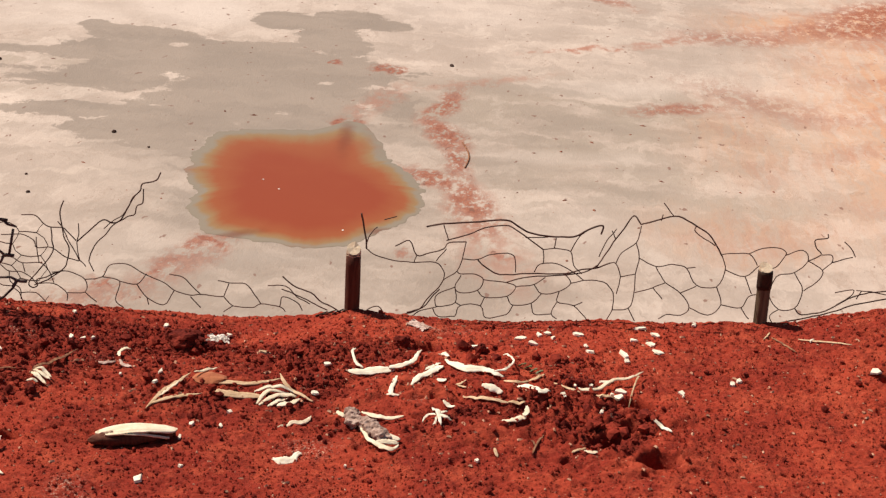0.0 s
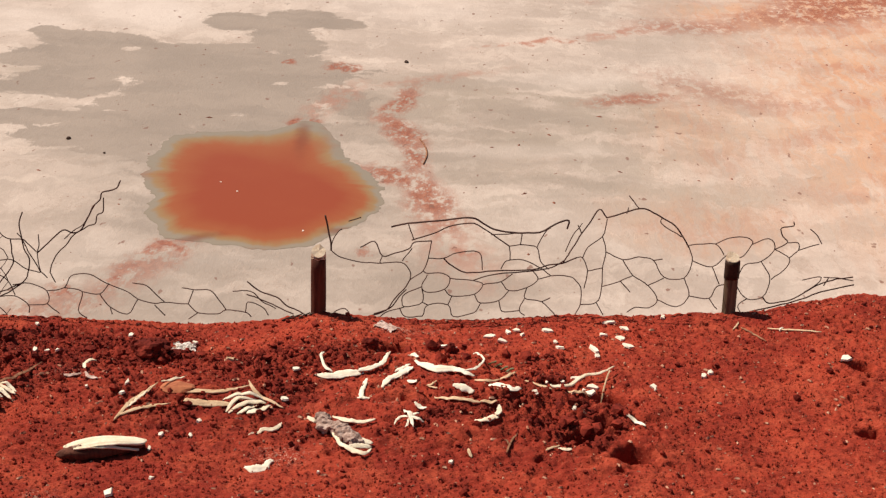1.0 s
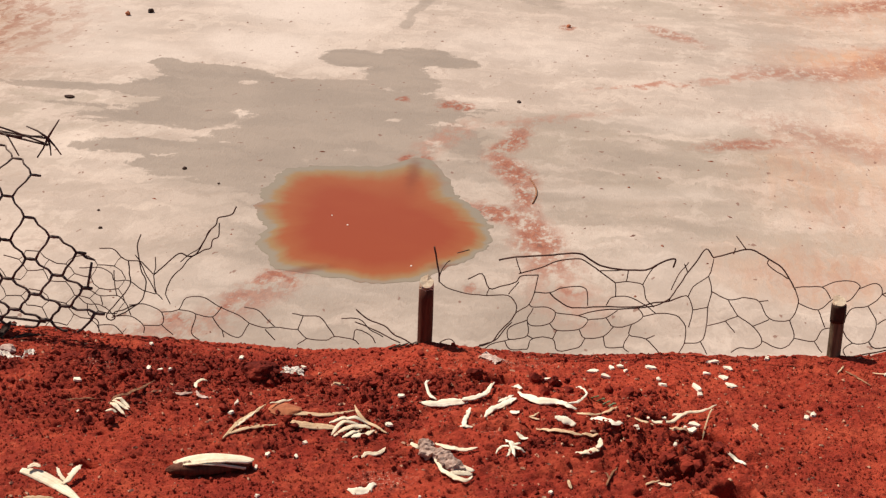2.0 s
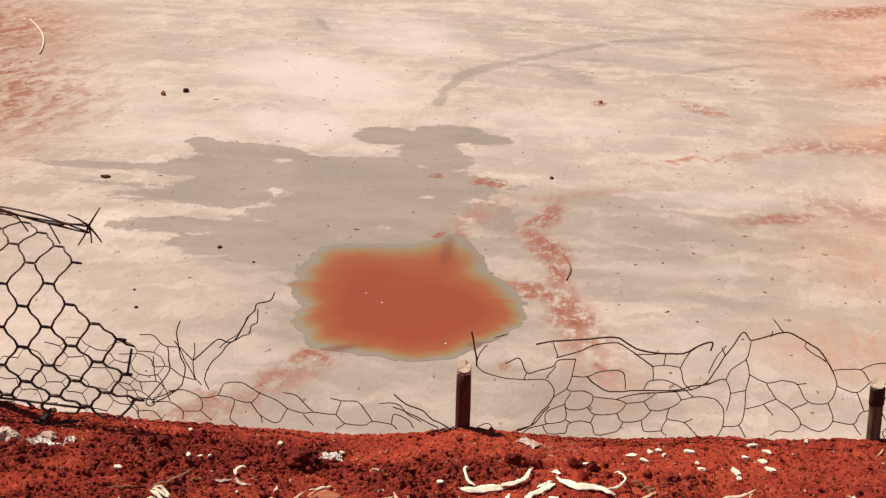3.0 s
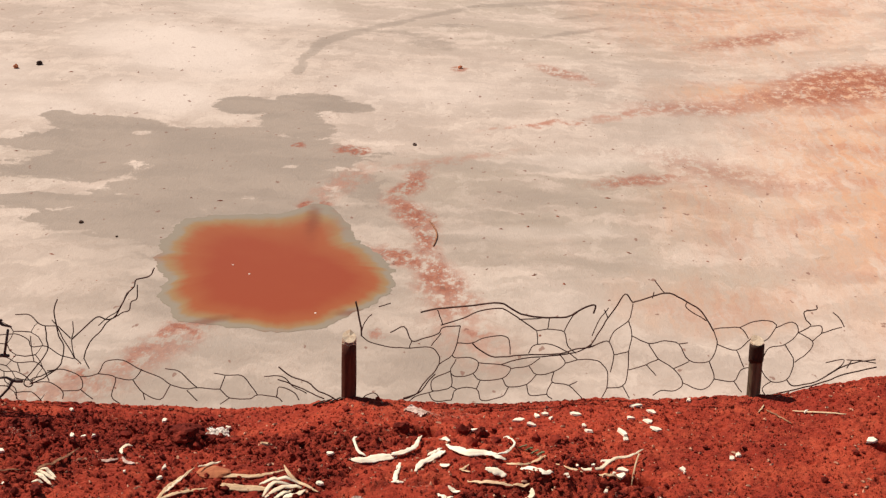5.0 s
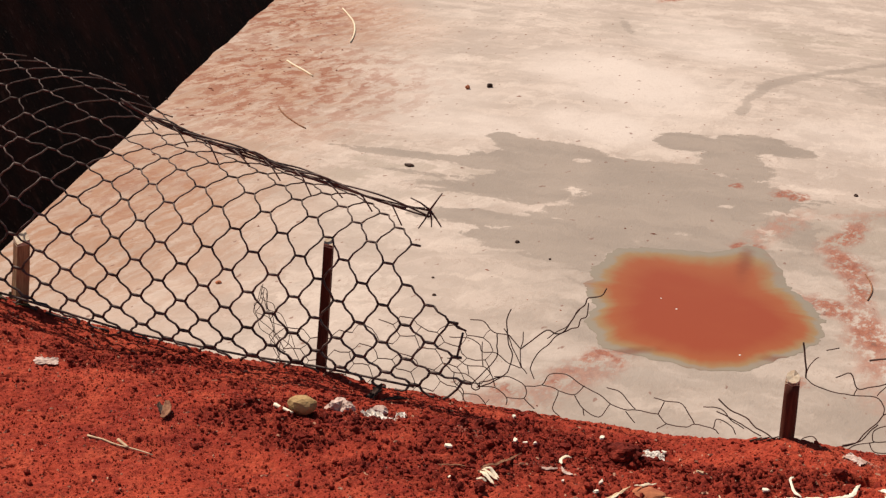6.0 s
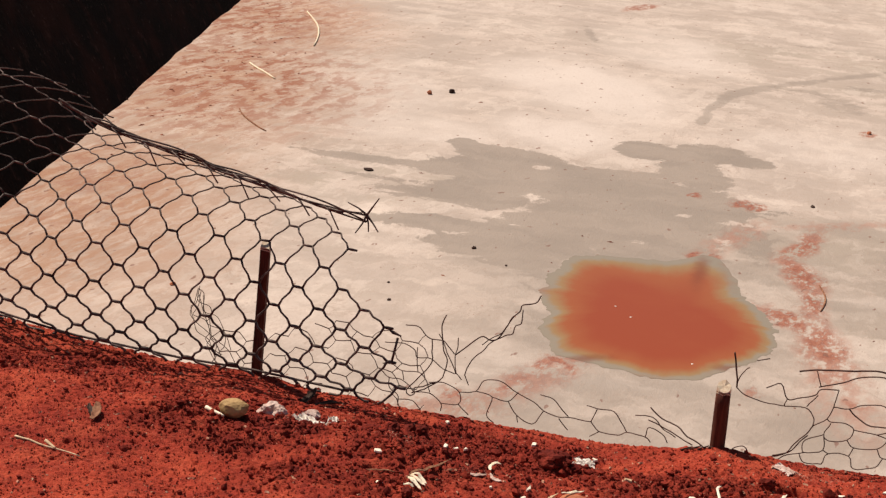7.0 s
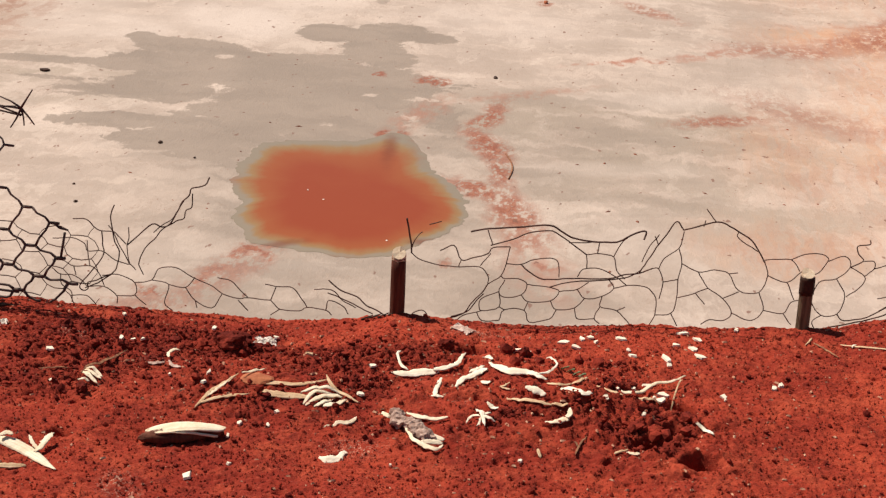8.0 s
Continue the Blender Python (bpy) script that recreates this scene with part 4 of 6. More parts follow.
    strand((-0.162, 0.025), (-0.128, 0.015), (-0.095, 0.002), (-0.056, -0.014), r=0.0014)
    strand((0.006, 0.219), (0.011, 0.198), (0.019, 0.160), (0.021, 0.140), r=0.0020)
    strand((0.021, 0.140), (0.022, 0.160), (0.033, 0.183), (0.042, 0.192))
    strand((0.056, 0.210), (0.082, 0.221))
    strand((0.021, 0.140), (0.042, 0.127), (0.086, 0.119), (0.129, 0.120))
    strand((0.025, -0.009), (0.037, 0.003), (0.055, 0.008), (0.069, -0.008))
    strand((0.148, 0.204), (0.184, 0.216), (0.262, 0.229), (0.317, 0.239), (0.348, 0.227), (0.374, 0.216), (0.417, 0.213), (0.466, 0.218), (0.507, 0.244), (0.528, 0.250), (0.525, 0.230), r=0.0020)
    strand((0.193, 0.178), (0.240, 0.198), (0.281, 0.219), (0.324, 0.226), (0.356, 0.211), (0.382, 0.194), (0.404, 0.181), r=0.0015)
    strand((0.184, 0.213), (0.196, 0.181))
    strand((0.084, 0.153), (0.113, 0.168), (0.131, 0.137), (0.158, 0.145), (0.188, 0.159), (0.199, 0.174), (0.235, 0.180), r=0.0014)
    strand((0.131, 0.137), (0.129, 0.120), (0.172, 0.126), (0.192, 0.107), (0.193, 0.087))
    strand((0.194, 0.160), (0.174, 0.129))
    strand((0.235, 0.180), (0.230, 0.140), (0.220, 0.110), (0.193, 0.087))
    strand((0.230, 0.140), (0.263, 0.142), (0.293, 0.158), (0.335, 0.163), (0.346, 0.144), (0.348, 0.122))
    strand((0.263, 0.142), (0.280, 0.128), (0.315, 0.113), (0.376, 0.123), (0.456, 0.131), (0.492, 0.145), (0.522, 0.151), (0.552, 0.167), r=0.0016)
    strand((0.329, 0.096), (0.377, 0.115), (0.456, 0.128), (0.499, 0.140), (0.525, 0.158), r=0.0014)
    strand((0.388, 0.127), (0.399, 0.147), (0.435, 0.152), (0.468, 0.139), (0.497, 0.121))
    strand((0.404, 0.181), (0.407, 0.151))
    strand((0.404, 0.181), (0.432, 0.187), (0.463, 0.183), (0.473, 0.152), (0.493, 0.135))
    strand((0.430, 0.213), (0.426, 0.186))
    strand((0.463, 0.183), (0.478, 0.219), (0.490, 0.230))
    strand((0.417, 0.213), (0.399, 0.209), (0.363, 0.204))
    strand((0.220, 0.110), (0.229, 0.105), (0.260, 0.108), (0.279, 0.097), (0.269, 0.070), (0.232, 0.061), (0.219, 0.073), (0.229, 0.102))
    strand((0.219, 0.073), (0.183, 0.053), (0.178, 0.033), (0.185, 0.023), (0.222, 0.037), (0.219, 0.073))
    strand((0.279, 0.097), (0.329, 0.096), (0.351, 0.088), (0.334, 0.064), (0.286, 0.056), (0.269, 0.070))
    strand((0.351, 0.088), (0.391, 0.099), (0.414, 0.119))
    strand((0.391, 0.099), (0.409, 0.079), (0.448, 0.089), (0.471, 0.110), (0.456, 0.131))
    strand((0.334, 0.064), (0.349, 0.045), (0.389, 0.054), (0.409, 0.079))
    strand((0.448, 0.089), (0.444, 0.063), (0.482, 0.058), (0.516, 0.027))
    strand((0.482, 0.058), (0.500, 0.069))
    strand((0.444, 0.063), (0.434, 0.035), (0.448, 0.023))
    strand((0.389, 0.054), (0.397, 0.029), (0.434, 0.034))
    strand((0.349, 0.045), (0.335, 0.022), (0.292, 0.009), (0.278, 0.035), (0.234, 0.031), (0.224, 0.004))
    strand((0.286, 0.056), (0.278, 0.035))
    strand((0.222, 0.037), (0.234, 0.031))
    strand((0.185, 0.023), (0.149, 0.009), (0.131, -0.006))
    strand((0.173, 0.019), (0.187, -0.000), (0.224, 0.004))
    strand((0.193, 0.087), (0.182, 0.066), (0.159, 0.037), (0.145, 0.011), (0.106, -0.005), r=0.0015)
    strand((0.186, 0.064), (0.171, 0.045), (0.152, 0.016), (0.118, 0.002), r=0.0014)
    strand((0.471, 0.110), (0.507, 0.122), (0.542, 0.121), (0.565, 0.099), (0.567, 0.059), (0.557, 0.035))
    strand((0.567, 0.059), (0.602, 0.067), (0.611, 0.102), (0.609, 0.148), (0.613, 0.188), (0.603, 0.220))
    strand((0.552, 0.167), (0.564, 0.167), (0.577, 0.138), (0.572, 0.097))
    strand((0.577, 0.138), (0.609, 0.148))
    strand((0.564, 0.167), (0.574, 0.193), (0.603, 0.220), (0.610, 0.259))
    strand((0.522, 0.151), (0.536, 0.179), (0.553, 0.214), (0.574, 0.249), (0.591, 0.281), (0.609, 0.262), r=0.0016)
    strand((0.526, 0.178), (0.540, 0.219), (0.558, 0.247))
    strand((0.548, 0.242), (0.558, 0.221))
    strand((0.602, 0.067), (0.618, 0.038))
    strand((0.609, 0.262), (0.633, 0.272), (0.680, 0.290), (0.706, 0.283), (0.728, 0.273), (0.758, 0.257), (0.781, 0.227), (0.793, 0.209), r=0.0017)
    strand((0.652, 0.316), (0.676, 0.290))
    strand((0.651, 0.275), (0.653, 0.290))
    strand((0.728, 0.273), (0.730, 0.258), (0.774, 0.233))
    strand((0.613, 0.185), (0.651, 0.170), (0.687, 0.179), (0.719, 0.174), (0.745, 0.137), (0.789, 0.139), (0.803, 0.179), (0.793, 0.209))
    strand((0.719, 0.174), (0.739, 0.179))
    strand((0.651, 0.170), (0.677, 0.136), (0.714, 0.114), (0.736, 0.083), (0.720, 0.063), (0.688, 0.062), (0.671, 0.048))
    strand((0.613, 0.105), (0.650, 0.120), (0.677, 0.136))
    strand((0.650, 0.120), (0.674, 0.096))
    strand((0.713, 0.116), (0.745, 0.134))
    strand((0.736, 0.083), (0.778, 0.070), (0.804, 0.097), (0.789, 0.139))
    strand((0.804, 0.097), (0.848, 0.095), (0.863, 0.124), (0.887, 0.133))
    strand((0.848, 0.095), (0.870, 0.071))
    strand((0.803, 0.179), (0.848, 0.169), (0.878, 0.199))
    strand((0.848, 0.169), (0.868, 0.131))
    strand((0.792, 0.215), (0.850, 0.222), (0.872, 0.198))
    strand((0.850, 0.222), (0.879, 0.238), (0.909, 0.244), (0.929, 0.237), (0.930, 0.228), (0.915, 0.200), (0.895, 0.190))
    strand((0.930, 0.228), (0.966, 0.244), (0.982, 0.221), (0.955, 0.190), (0.922, 0.181), (0.909, 0.156), (0.909, 0.129), (0.933, 0.101), (0.967, 0.108), (0.979, 0.151), (0.955, 0.190))
    strand((0.982, 0.221), (1.008, 0.238), (0.996, 0.252), (0.990, 0.271), (1.017, 0.278), (1.017, 0.287), r=0.0014)
    strand((0.982, 0.221), (1.016, 0.204), (1.013, 0.181), (0.982, 0.151))
    strand((1.008, 0.238), (1.032, 0.240), (1.035, 0.224), (1.016, 0.204))
    strand((1.035, 0.224), (1.080, 0.242))
    strand((1.056, 0.275), (1.074, 0.261), (1.085, 0.243))
    strand((0.967, 0.108), (0.985, 0.095), (1.037, 0.110), (1.083, 0.143), (1.119, 0.160), (1.165, 0.172), r=0.0015)
    strand((0.918, 0.063), (0.965, 0.078), (1.013, 0.094), (1.062, 0.113), (1.098, 0.131), (1.169, 0.153), r=0.0016)
    strand((1.053, 0.155), (1.092, 0.166), (1.088, 0.150), (1.060, 0.127))
    strand((1.099, 0.165), (1.131, 0.166), (1.167, 0.163))
    strand((0.933, 0.101), (0.915, 0.083), (0.926, 0.064))
    strand((1.111, 0.166), (1.102, 0.145))
    # thin tangle by the tall stake
    rng = random.Random(9)
    for k in range(7):
        x, z = -1.29 + 0.02 * rng.random(), 0.11 + 0.03 * rng.random()
        pts = [(x, z)]
        for s in range(7):
            x += rng.uniform(-0.012, 0.036)
            z -= rng.uniform(0.004, 0.044)
            pts.append((x, z))
        strand(*pts, r=0.0009, off=0.05)
    return fence


chicken_wire()


NET_TOP_X = (-3.2, -2.6, -2.1, -1.87, -1.75, -1.635, -1.46, -1.16, -1.01, -0.87)
NET_TOP_Z = (0.74, 0.70, 0.660, 0.636, 0.600, 0.525, 0.478, 0.428, 0.405, 0.383)


def plastic_net():
    fence = holder("plastic_net_fence")
    tagged(fence, "black plastic diamond mesh netting with a curled upper edge", "net fence")
    bar = 0.0115                                           # half the welded bar

    def knot_at(i, j):
        """The run and the height of a knot in a sheet that is pulled tighter towards its end and its top."""
        a, b = min(max(i, -12), 8), min(max(j, -5), 9)
        u = -1.167 + 0.055 * a + 0.0019 * b - 0.00024 * a * b + 0.00076 * b * b + 2.27e-5 * a ** 3 - 8.45e-5 * a * a * b - 4.48e-5 * a * b * b - 1.34e-4 * b ** 3
        s = 0.170 + 0.00272 * a + 0.0484 * b + 3.08e-4 * a * a + 1.91e-4 * a * b + 0.0013 * b * b + 5.73e-5 * a ** 3 - 5.37e-5 * a * a * b - 4.88e-5 * a * b * b - 2.15e-4 * b ** 3
        return u + 0.056 * (i - a), s + 0.0055 * (i - a) + 0.047 * (j - b)
    tops = lambda x: float(np.interp(x, NET_TOP_X, NET_TOP_Z))
    feet = lambda x: float(np.interp(x, RIM_X, RIM_Z)) - 0.004

    def at(u, s):
        """The net's place from its run u and its length s up from the soil; the top curls back, away from the bank."""
        x = u + 0.002 * noise.noise(Vector((u * 9, s * 9, 1)))
        top, foot = tops(x), feet(x)
        rad = float(np.interp(x, (-2.4, -1.7, -1.5, -0.87), (0.40, 0.34, 0.20, 0.15)))
        straight = max(top - 1.42 * rad - foot - 0.018, 0.05)
        sag = 0.012 * math.sin(3.1 * u) * s / 0.5
        if s < straight:
            return on_fence(x, foot + s, -0.030 + 0.02 * math.sin(s * 5 + u * 2) + sag)
        w = (s - straight) / rad
        y_off = rad * (1 - math.cos(min(w, 2.4)))
        p = on_fence(x, foot + straight, -0.030 + 0.02 * math.sin(straight * 5 + u * 2) + sag)
        return p + Vector((0, y_off, rad * math.sin(min(w, 2.4)) ))

    def limit(u):
        """How far up the sheet reaches, and its cut right-hand edge."""
        x = u
        rad = float(np.interp(x, (-2.4, -1.7, -1.5, -0.87), (0.40, 0.34, 0.20, 0.15)))
        straight = max(tops(x) - 1.42 * rad - feet(x) - 0.018, 0.05)
        return straight + rad * float(np.interp(x, (-2.4, -1.66, -1.6, -0.87), (1.75, 1.7, 2.15, 2.1)))

    def held(i, j):
        """Whether a knot lies within the sheet's cut edge."""
        return i <= 7 and i + j <= 8 and not (i >= 6 and j >= 1)

    out = ([], [])
    rng = random.Random(2)
    for i in range(-40, 8):
        for j in range(-10, 20):
            if (i + j) % 2 or not held(i, j):
                continue
            u, s = knot_at(i, j)
            if s < -0.05 or s > limit(u) or u < -3.1:
                continue
            r = 0.0038 * (1 - 0.45 * min(max(s, 0) / 0.5, 1))
            l, m = at(u - bar, max(s, 0)), at(u + bar, max(s, 0))
            if s >= 0:
                tube([l, (l + m) / 2, m], [r, r * 1.25, r], 5, out)
            for side in (-1, 1):
                u2, s2 = knot_at(i + side, j + 1)
                if not held(i + side, j + 1):
                    continue
                if s2 > limit(u2) + 0.02:
                    if rng.random() < 0.5:
                        continue
                    u2, s2 = (u + u2) / 2, (s + s2) / 2
                a0, b0 = (u + side * bar, s), (u2 - side * bar, s2)
                line = []
                for k in range(5):
                    t = k / 4
                    bulge = 0.004 * math.sin(2 * math.pi * t)
                    line.append(at(a0[0] + (b0[0] - a0[0]) * t, max(a0[1] + (b0[1] - a0[1]) * t + bulge, -0.01)))
                tube(line, [r, r * 0.8, r * 0.76, r * 0.8, r], 5, out)
    corner = [at(*knot_at(7, -1)), at(-0.745, 0.158), at(*knot_at(7, -3))]
    tube([corner[0], (corner[0] + corner[1]) / 2, corner[1] + Vector((0.008, 0, 0.006))], [0.0036, 0.003, 0.002], 5, out)
    tube([corner[1], (corner[1] + corner[2]) / 2, corner[2]], 0.003, 5, out)
    tagged(part("netting", out, NET, fence), kind="stuff")

    # the rolled hem: several strands lying along each other
    rng = random.Random(12)
    for k in range(7):
        x0, x1 = rng.uniform(-1.64, -1.5), rng.uniform(-1.15, -0.88)
        if k < 3:
            x0, x1 = -1.63, -0.875
        pts = []
        for s in range(9):
            x = x0 + (x1 - x0) * s / 8
            pts.append(on_fence(x, tops(x) - 0.003 + rng.uniform(-0.016, 0.004), 0.03 + rng.uniform(-0.02, 0.02)))
        part("hem_strand", tube(glide(pts, 4), 0.0022, 5), NET, fence)
    # frayed knot at the end and the spikes of the cut meshes
    knot = on_fence(-0.872, 0.382, 0.03)
    for dx, dz in ((0.026, 0.044), (-0.026, -0.048), (0.030, -0.036), (0.006, -0.040), (-0.05, 0.022)):
        part("cut_strand", tube([knot, knot + Vector((dx * 0.5, 0.006, dz * 0.55)), knot + Vector((dx, 0.002, dz))], [0.003, 0.002, 0.0016], 5), NET, fence)
    for k in range(9):
        x = -1.58 + 0.075 * k
        p = on_fence(x, tops(x) - 0.012, 0.02)
        part("cut_strand", tube([p, p + Vector((0.025, -0.012, -0.010)), p + Vector((0.05, -0.015, -0.030 - 0.01 * (k % 3)))], 0.0018, 5), NET, fence)
    # the hem along the soil
    pts = [on_fence(x, feet(x) + 0.006, -0.03) for x in np.linspace(-3.0, -0.86, 26)]
    part("ground_hem", tube(pts, 0.003, 5), NET, fence)
    return fence


plastic_net()


# ---- litter on the soil ----
def blade(name, x0, y0, x1, y1, width=0.02, lift=(0.004, 0.004), bend=0.0, arch=0.012, taper=(0.25, 0.25), material=HUSK, label="dry pale husk lying on the red soil", category="husk", cup=0.35, ribs=0, parent=None):
    """A dry leaf, husk or shaving between two places on the soil: a cupped strip with thickness, bent sideways and arched."""
    p, q = Vector((x0, y0, 0)), Vector((x1, y1, 0))
    along = q - p
    side = Vector((-along.y, along.x, 0)).normalized()
    n, m = 18, 8
    seed = x0 * 17.3 + y0 * 9.1
    verts, faces = [], []
    z_a, z_b = gz(x0, y0), gz(x1, y1)
    zmax = max(gz(*(p + along * s).xy) - (z_a + (z_b - z_a) * s) for s in (0.25, 0.5, 0.75))
    for layer in (1, 0):
        for i in range(n + 1):
            s = i / n
            w = width * (taper[0] + (1 - taper[0]) * min(1, s * 3.2)) * (taper[1] + (1 - taper[1]) * min(1, (1 - s) * 3.2))
            w *= 1 + 0.28 * noise.noise(Vector((s * 4, seed, 0))) + 0.16 * noise.noise(Vector((s * 13, seed, 2)))
            c = p + along * s + side * (bend * math.sin(math.pi * s) + 0.002 * noise.noise(Vector((s * 6, seed, 4))))
            z = z_a + (z_b - z_a) * s + (max(zmax, 0) * 0.5 + 0.6 * arch) * math.sin(math.pi * s) + lift[0] * (1 - s) ** 2 + lift[1] * s ** 2 + 0.002
            for j in range(m + 1):
                v = j / m * 2 - 1
                zz = z + cup * w * (v * v - 0.3) * 0.5 + 0.0015 * noise.noise(Vector((s * 9, v * 3, seed)))
                zz += 0.0022 * math.cos(v * ribs) if ribs else 0.05 * w * math.cos(v * 11 + 2 * seed)
                verts.append((*(c + side * v * w * 0.5).xy, zz + 0.0016 * layer))
    row, size = m + 1, (n + 1) * (m + 1)
    for i in range(n):
        for j in range(m):
            a = i * row + j
            faces.append((a, a + row, a + row + 1, a + 1))
            faces.append((size + a, size + a + 1, size + a + row + 1, size + a + row))
        a, b = i * row, i * row + m
        faces.append((a, size + a, size + a + row, a + row))
        faces.append((b, b + row, size + b + row, size + b))
    for i in (0, n):
        for j in range(m):
            a = i * row + j
            faces.append((a, a + 1, size + a + 1, size + a) if i == 0 else (a + 1, a, size + a, size + a + 1))
    across = [j / m * 2 - 1 for _ in range(2 * (n + 1)) for j in range(m + 1)]
    if parent:
        ob = part(name, (verts, faces), material, parent)
        ob.data.attributes.new("across", "FLOAT", "POINT").data.foreach_set("value", across)
        return ob
    c = (p + q) / 2
    ob = part(name, ([(x - c.x, y - c.y, z) for x, y, z in verts], faces), material, None)
    ob.location = (c.x, c.y, 0)
    ob.data.attributes.new("across", "FLOAT", "POINT").data.foreach_set("value", across)
    return tagged(ob, label, category)


def twig(x0, y0, x1, y1, r=0.003, name="twig", material=TWIG, label="thin dry brown twig on red soil", lift=0.004, parent=None):
    a, b = Vector((x0, y0, gz(x0, y0) + r * 0.6)), Vector((x1, y1, gz(x1, y1) + r * 0.6 + lift))
    pts = []
    for k in range(9):
        s = k / 8
        p = a.lerp(b, s) + Vector((noise.noise(Vector((s * 3, x0 * 9, 0))), noise.noise(Vector((s * 3, y0 * 9, 3))), 0)) * (b - a).length * 0.05
        p.z = max(p.z, gz(p.x, p.y) + r * 0.4)
        pts.append(p)
    v, f = tube(pts, [r * (1 - 0.45 * k / 8) for k in range(9)], 6)
    if parent:
        return part(name, (v, f), material, parent)
    c = (a + b) / 2
    ob = part(name, ([(x - c.x, y - c.y, z - c.z) for x, y, z in v], f), material, None)
    ob.location = c
    return tagged(ob, label, "twig")


def pebble(name, x, y, size, material, label, category, seed=1, sink=0.25, rough=0.25, turn=0.0, detail=2):
    ob = part(name, lump(size, seed, rough, detail), material, None)
    ob.matrix_world = pose(x, y, gz(x, y) + size[2] * (1 - sink * 2), 0, 0, turn)
    return tagged(ob, label, category)


def chip(x, y, w, d, turn=0, h=0.004, material=WHITE, label="small pale wood chip on red soil", tilt=6):
    """A broken, angular flake."""
    rng = random.Random(int(abs(x * 7919 + y * 104729) * 100))
    seed = x * 31 + y * 57
    bm = bmesh.new()
    k = rng.choice((4, 5, 5, 6))
    turns = sorted(2 * math.pi * (i + rng.uniform(-0.35, 0.35)) / k for i in range(k))
    low = [bm.verts.new((math.cos(t) * w * 0.58 * rng.uniform(0.5, 1.15), math.sin(t) * d * 0.58 * rng.uniform(0.65, 1.15), -0.003)) for t in turns]
    top = [bm.verts.new((v.co.x * rng.uniform(0.82, 0.98), v.co.y * rng.uniform(0.82, 0.98), 0.5 * h * rng.uniform(0.3, 0.8))) for v in low]
    bm.faces.new(low[::-1])
    for i in range(k):
        bm.faces.new((low[i], low[(i + 1) % k], top[(i + 1) % k], top[i]))
    peak = bm.verts.new((w * rng.uniform(-0.15, 0.15), d * rng.uniform(-0.15, 0.15), h * rng.uniform(0.3, 0.6)))
    for i in range(k):
        bm.faces.new((top[i], top[(i + 1) % k], peak))
    ob = part("wood_chip", bm, material, None)
    ob.matrix_world = pose(x, y, gz(x, y) + 0.004, 6 + 2 * tilt * math.sin(seed * 3), 2 * tilt * math.cos(seed * 5), turn)
    return tagged(ob, label, "wood chip", "pale chips scattered on the soil")


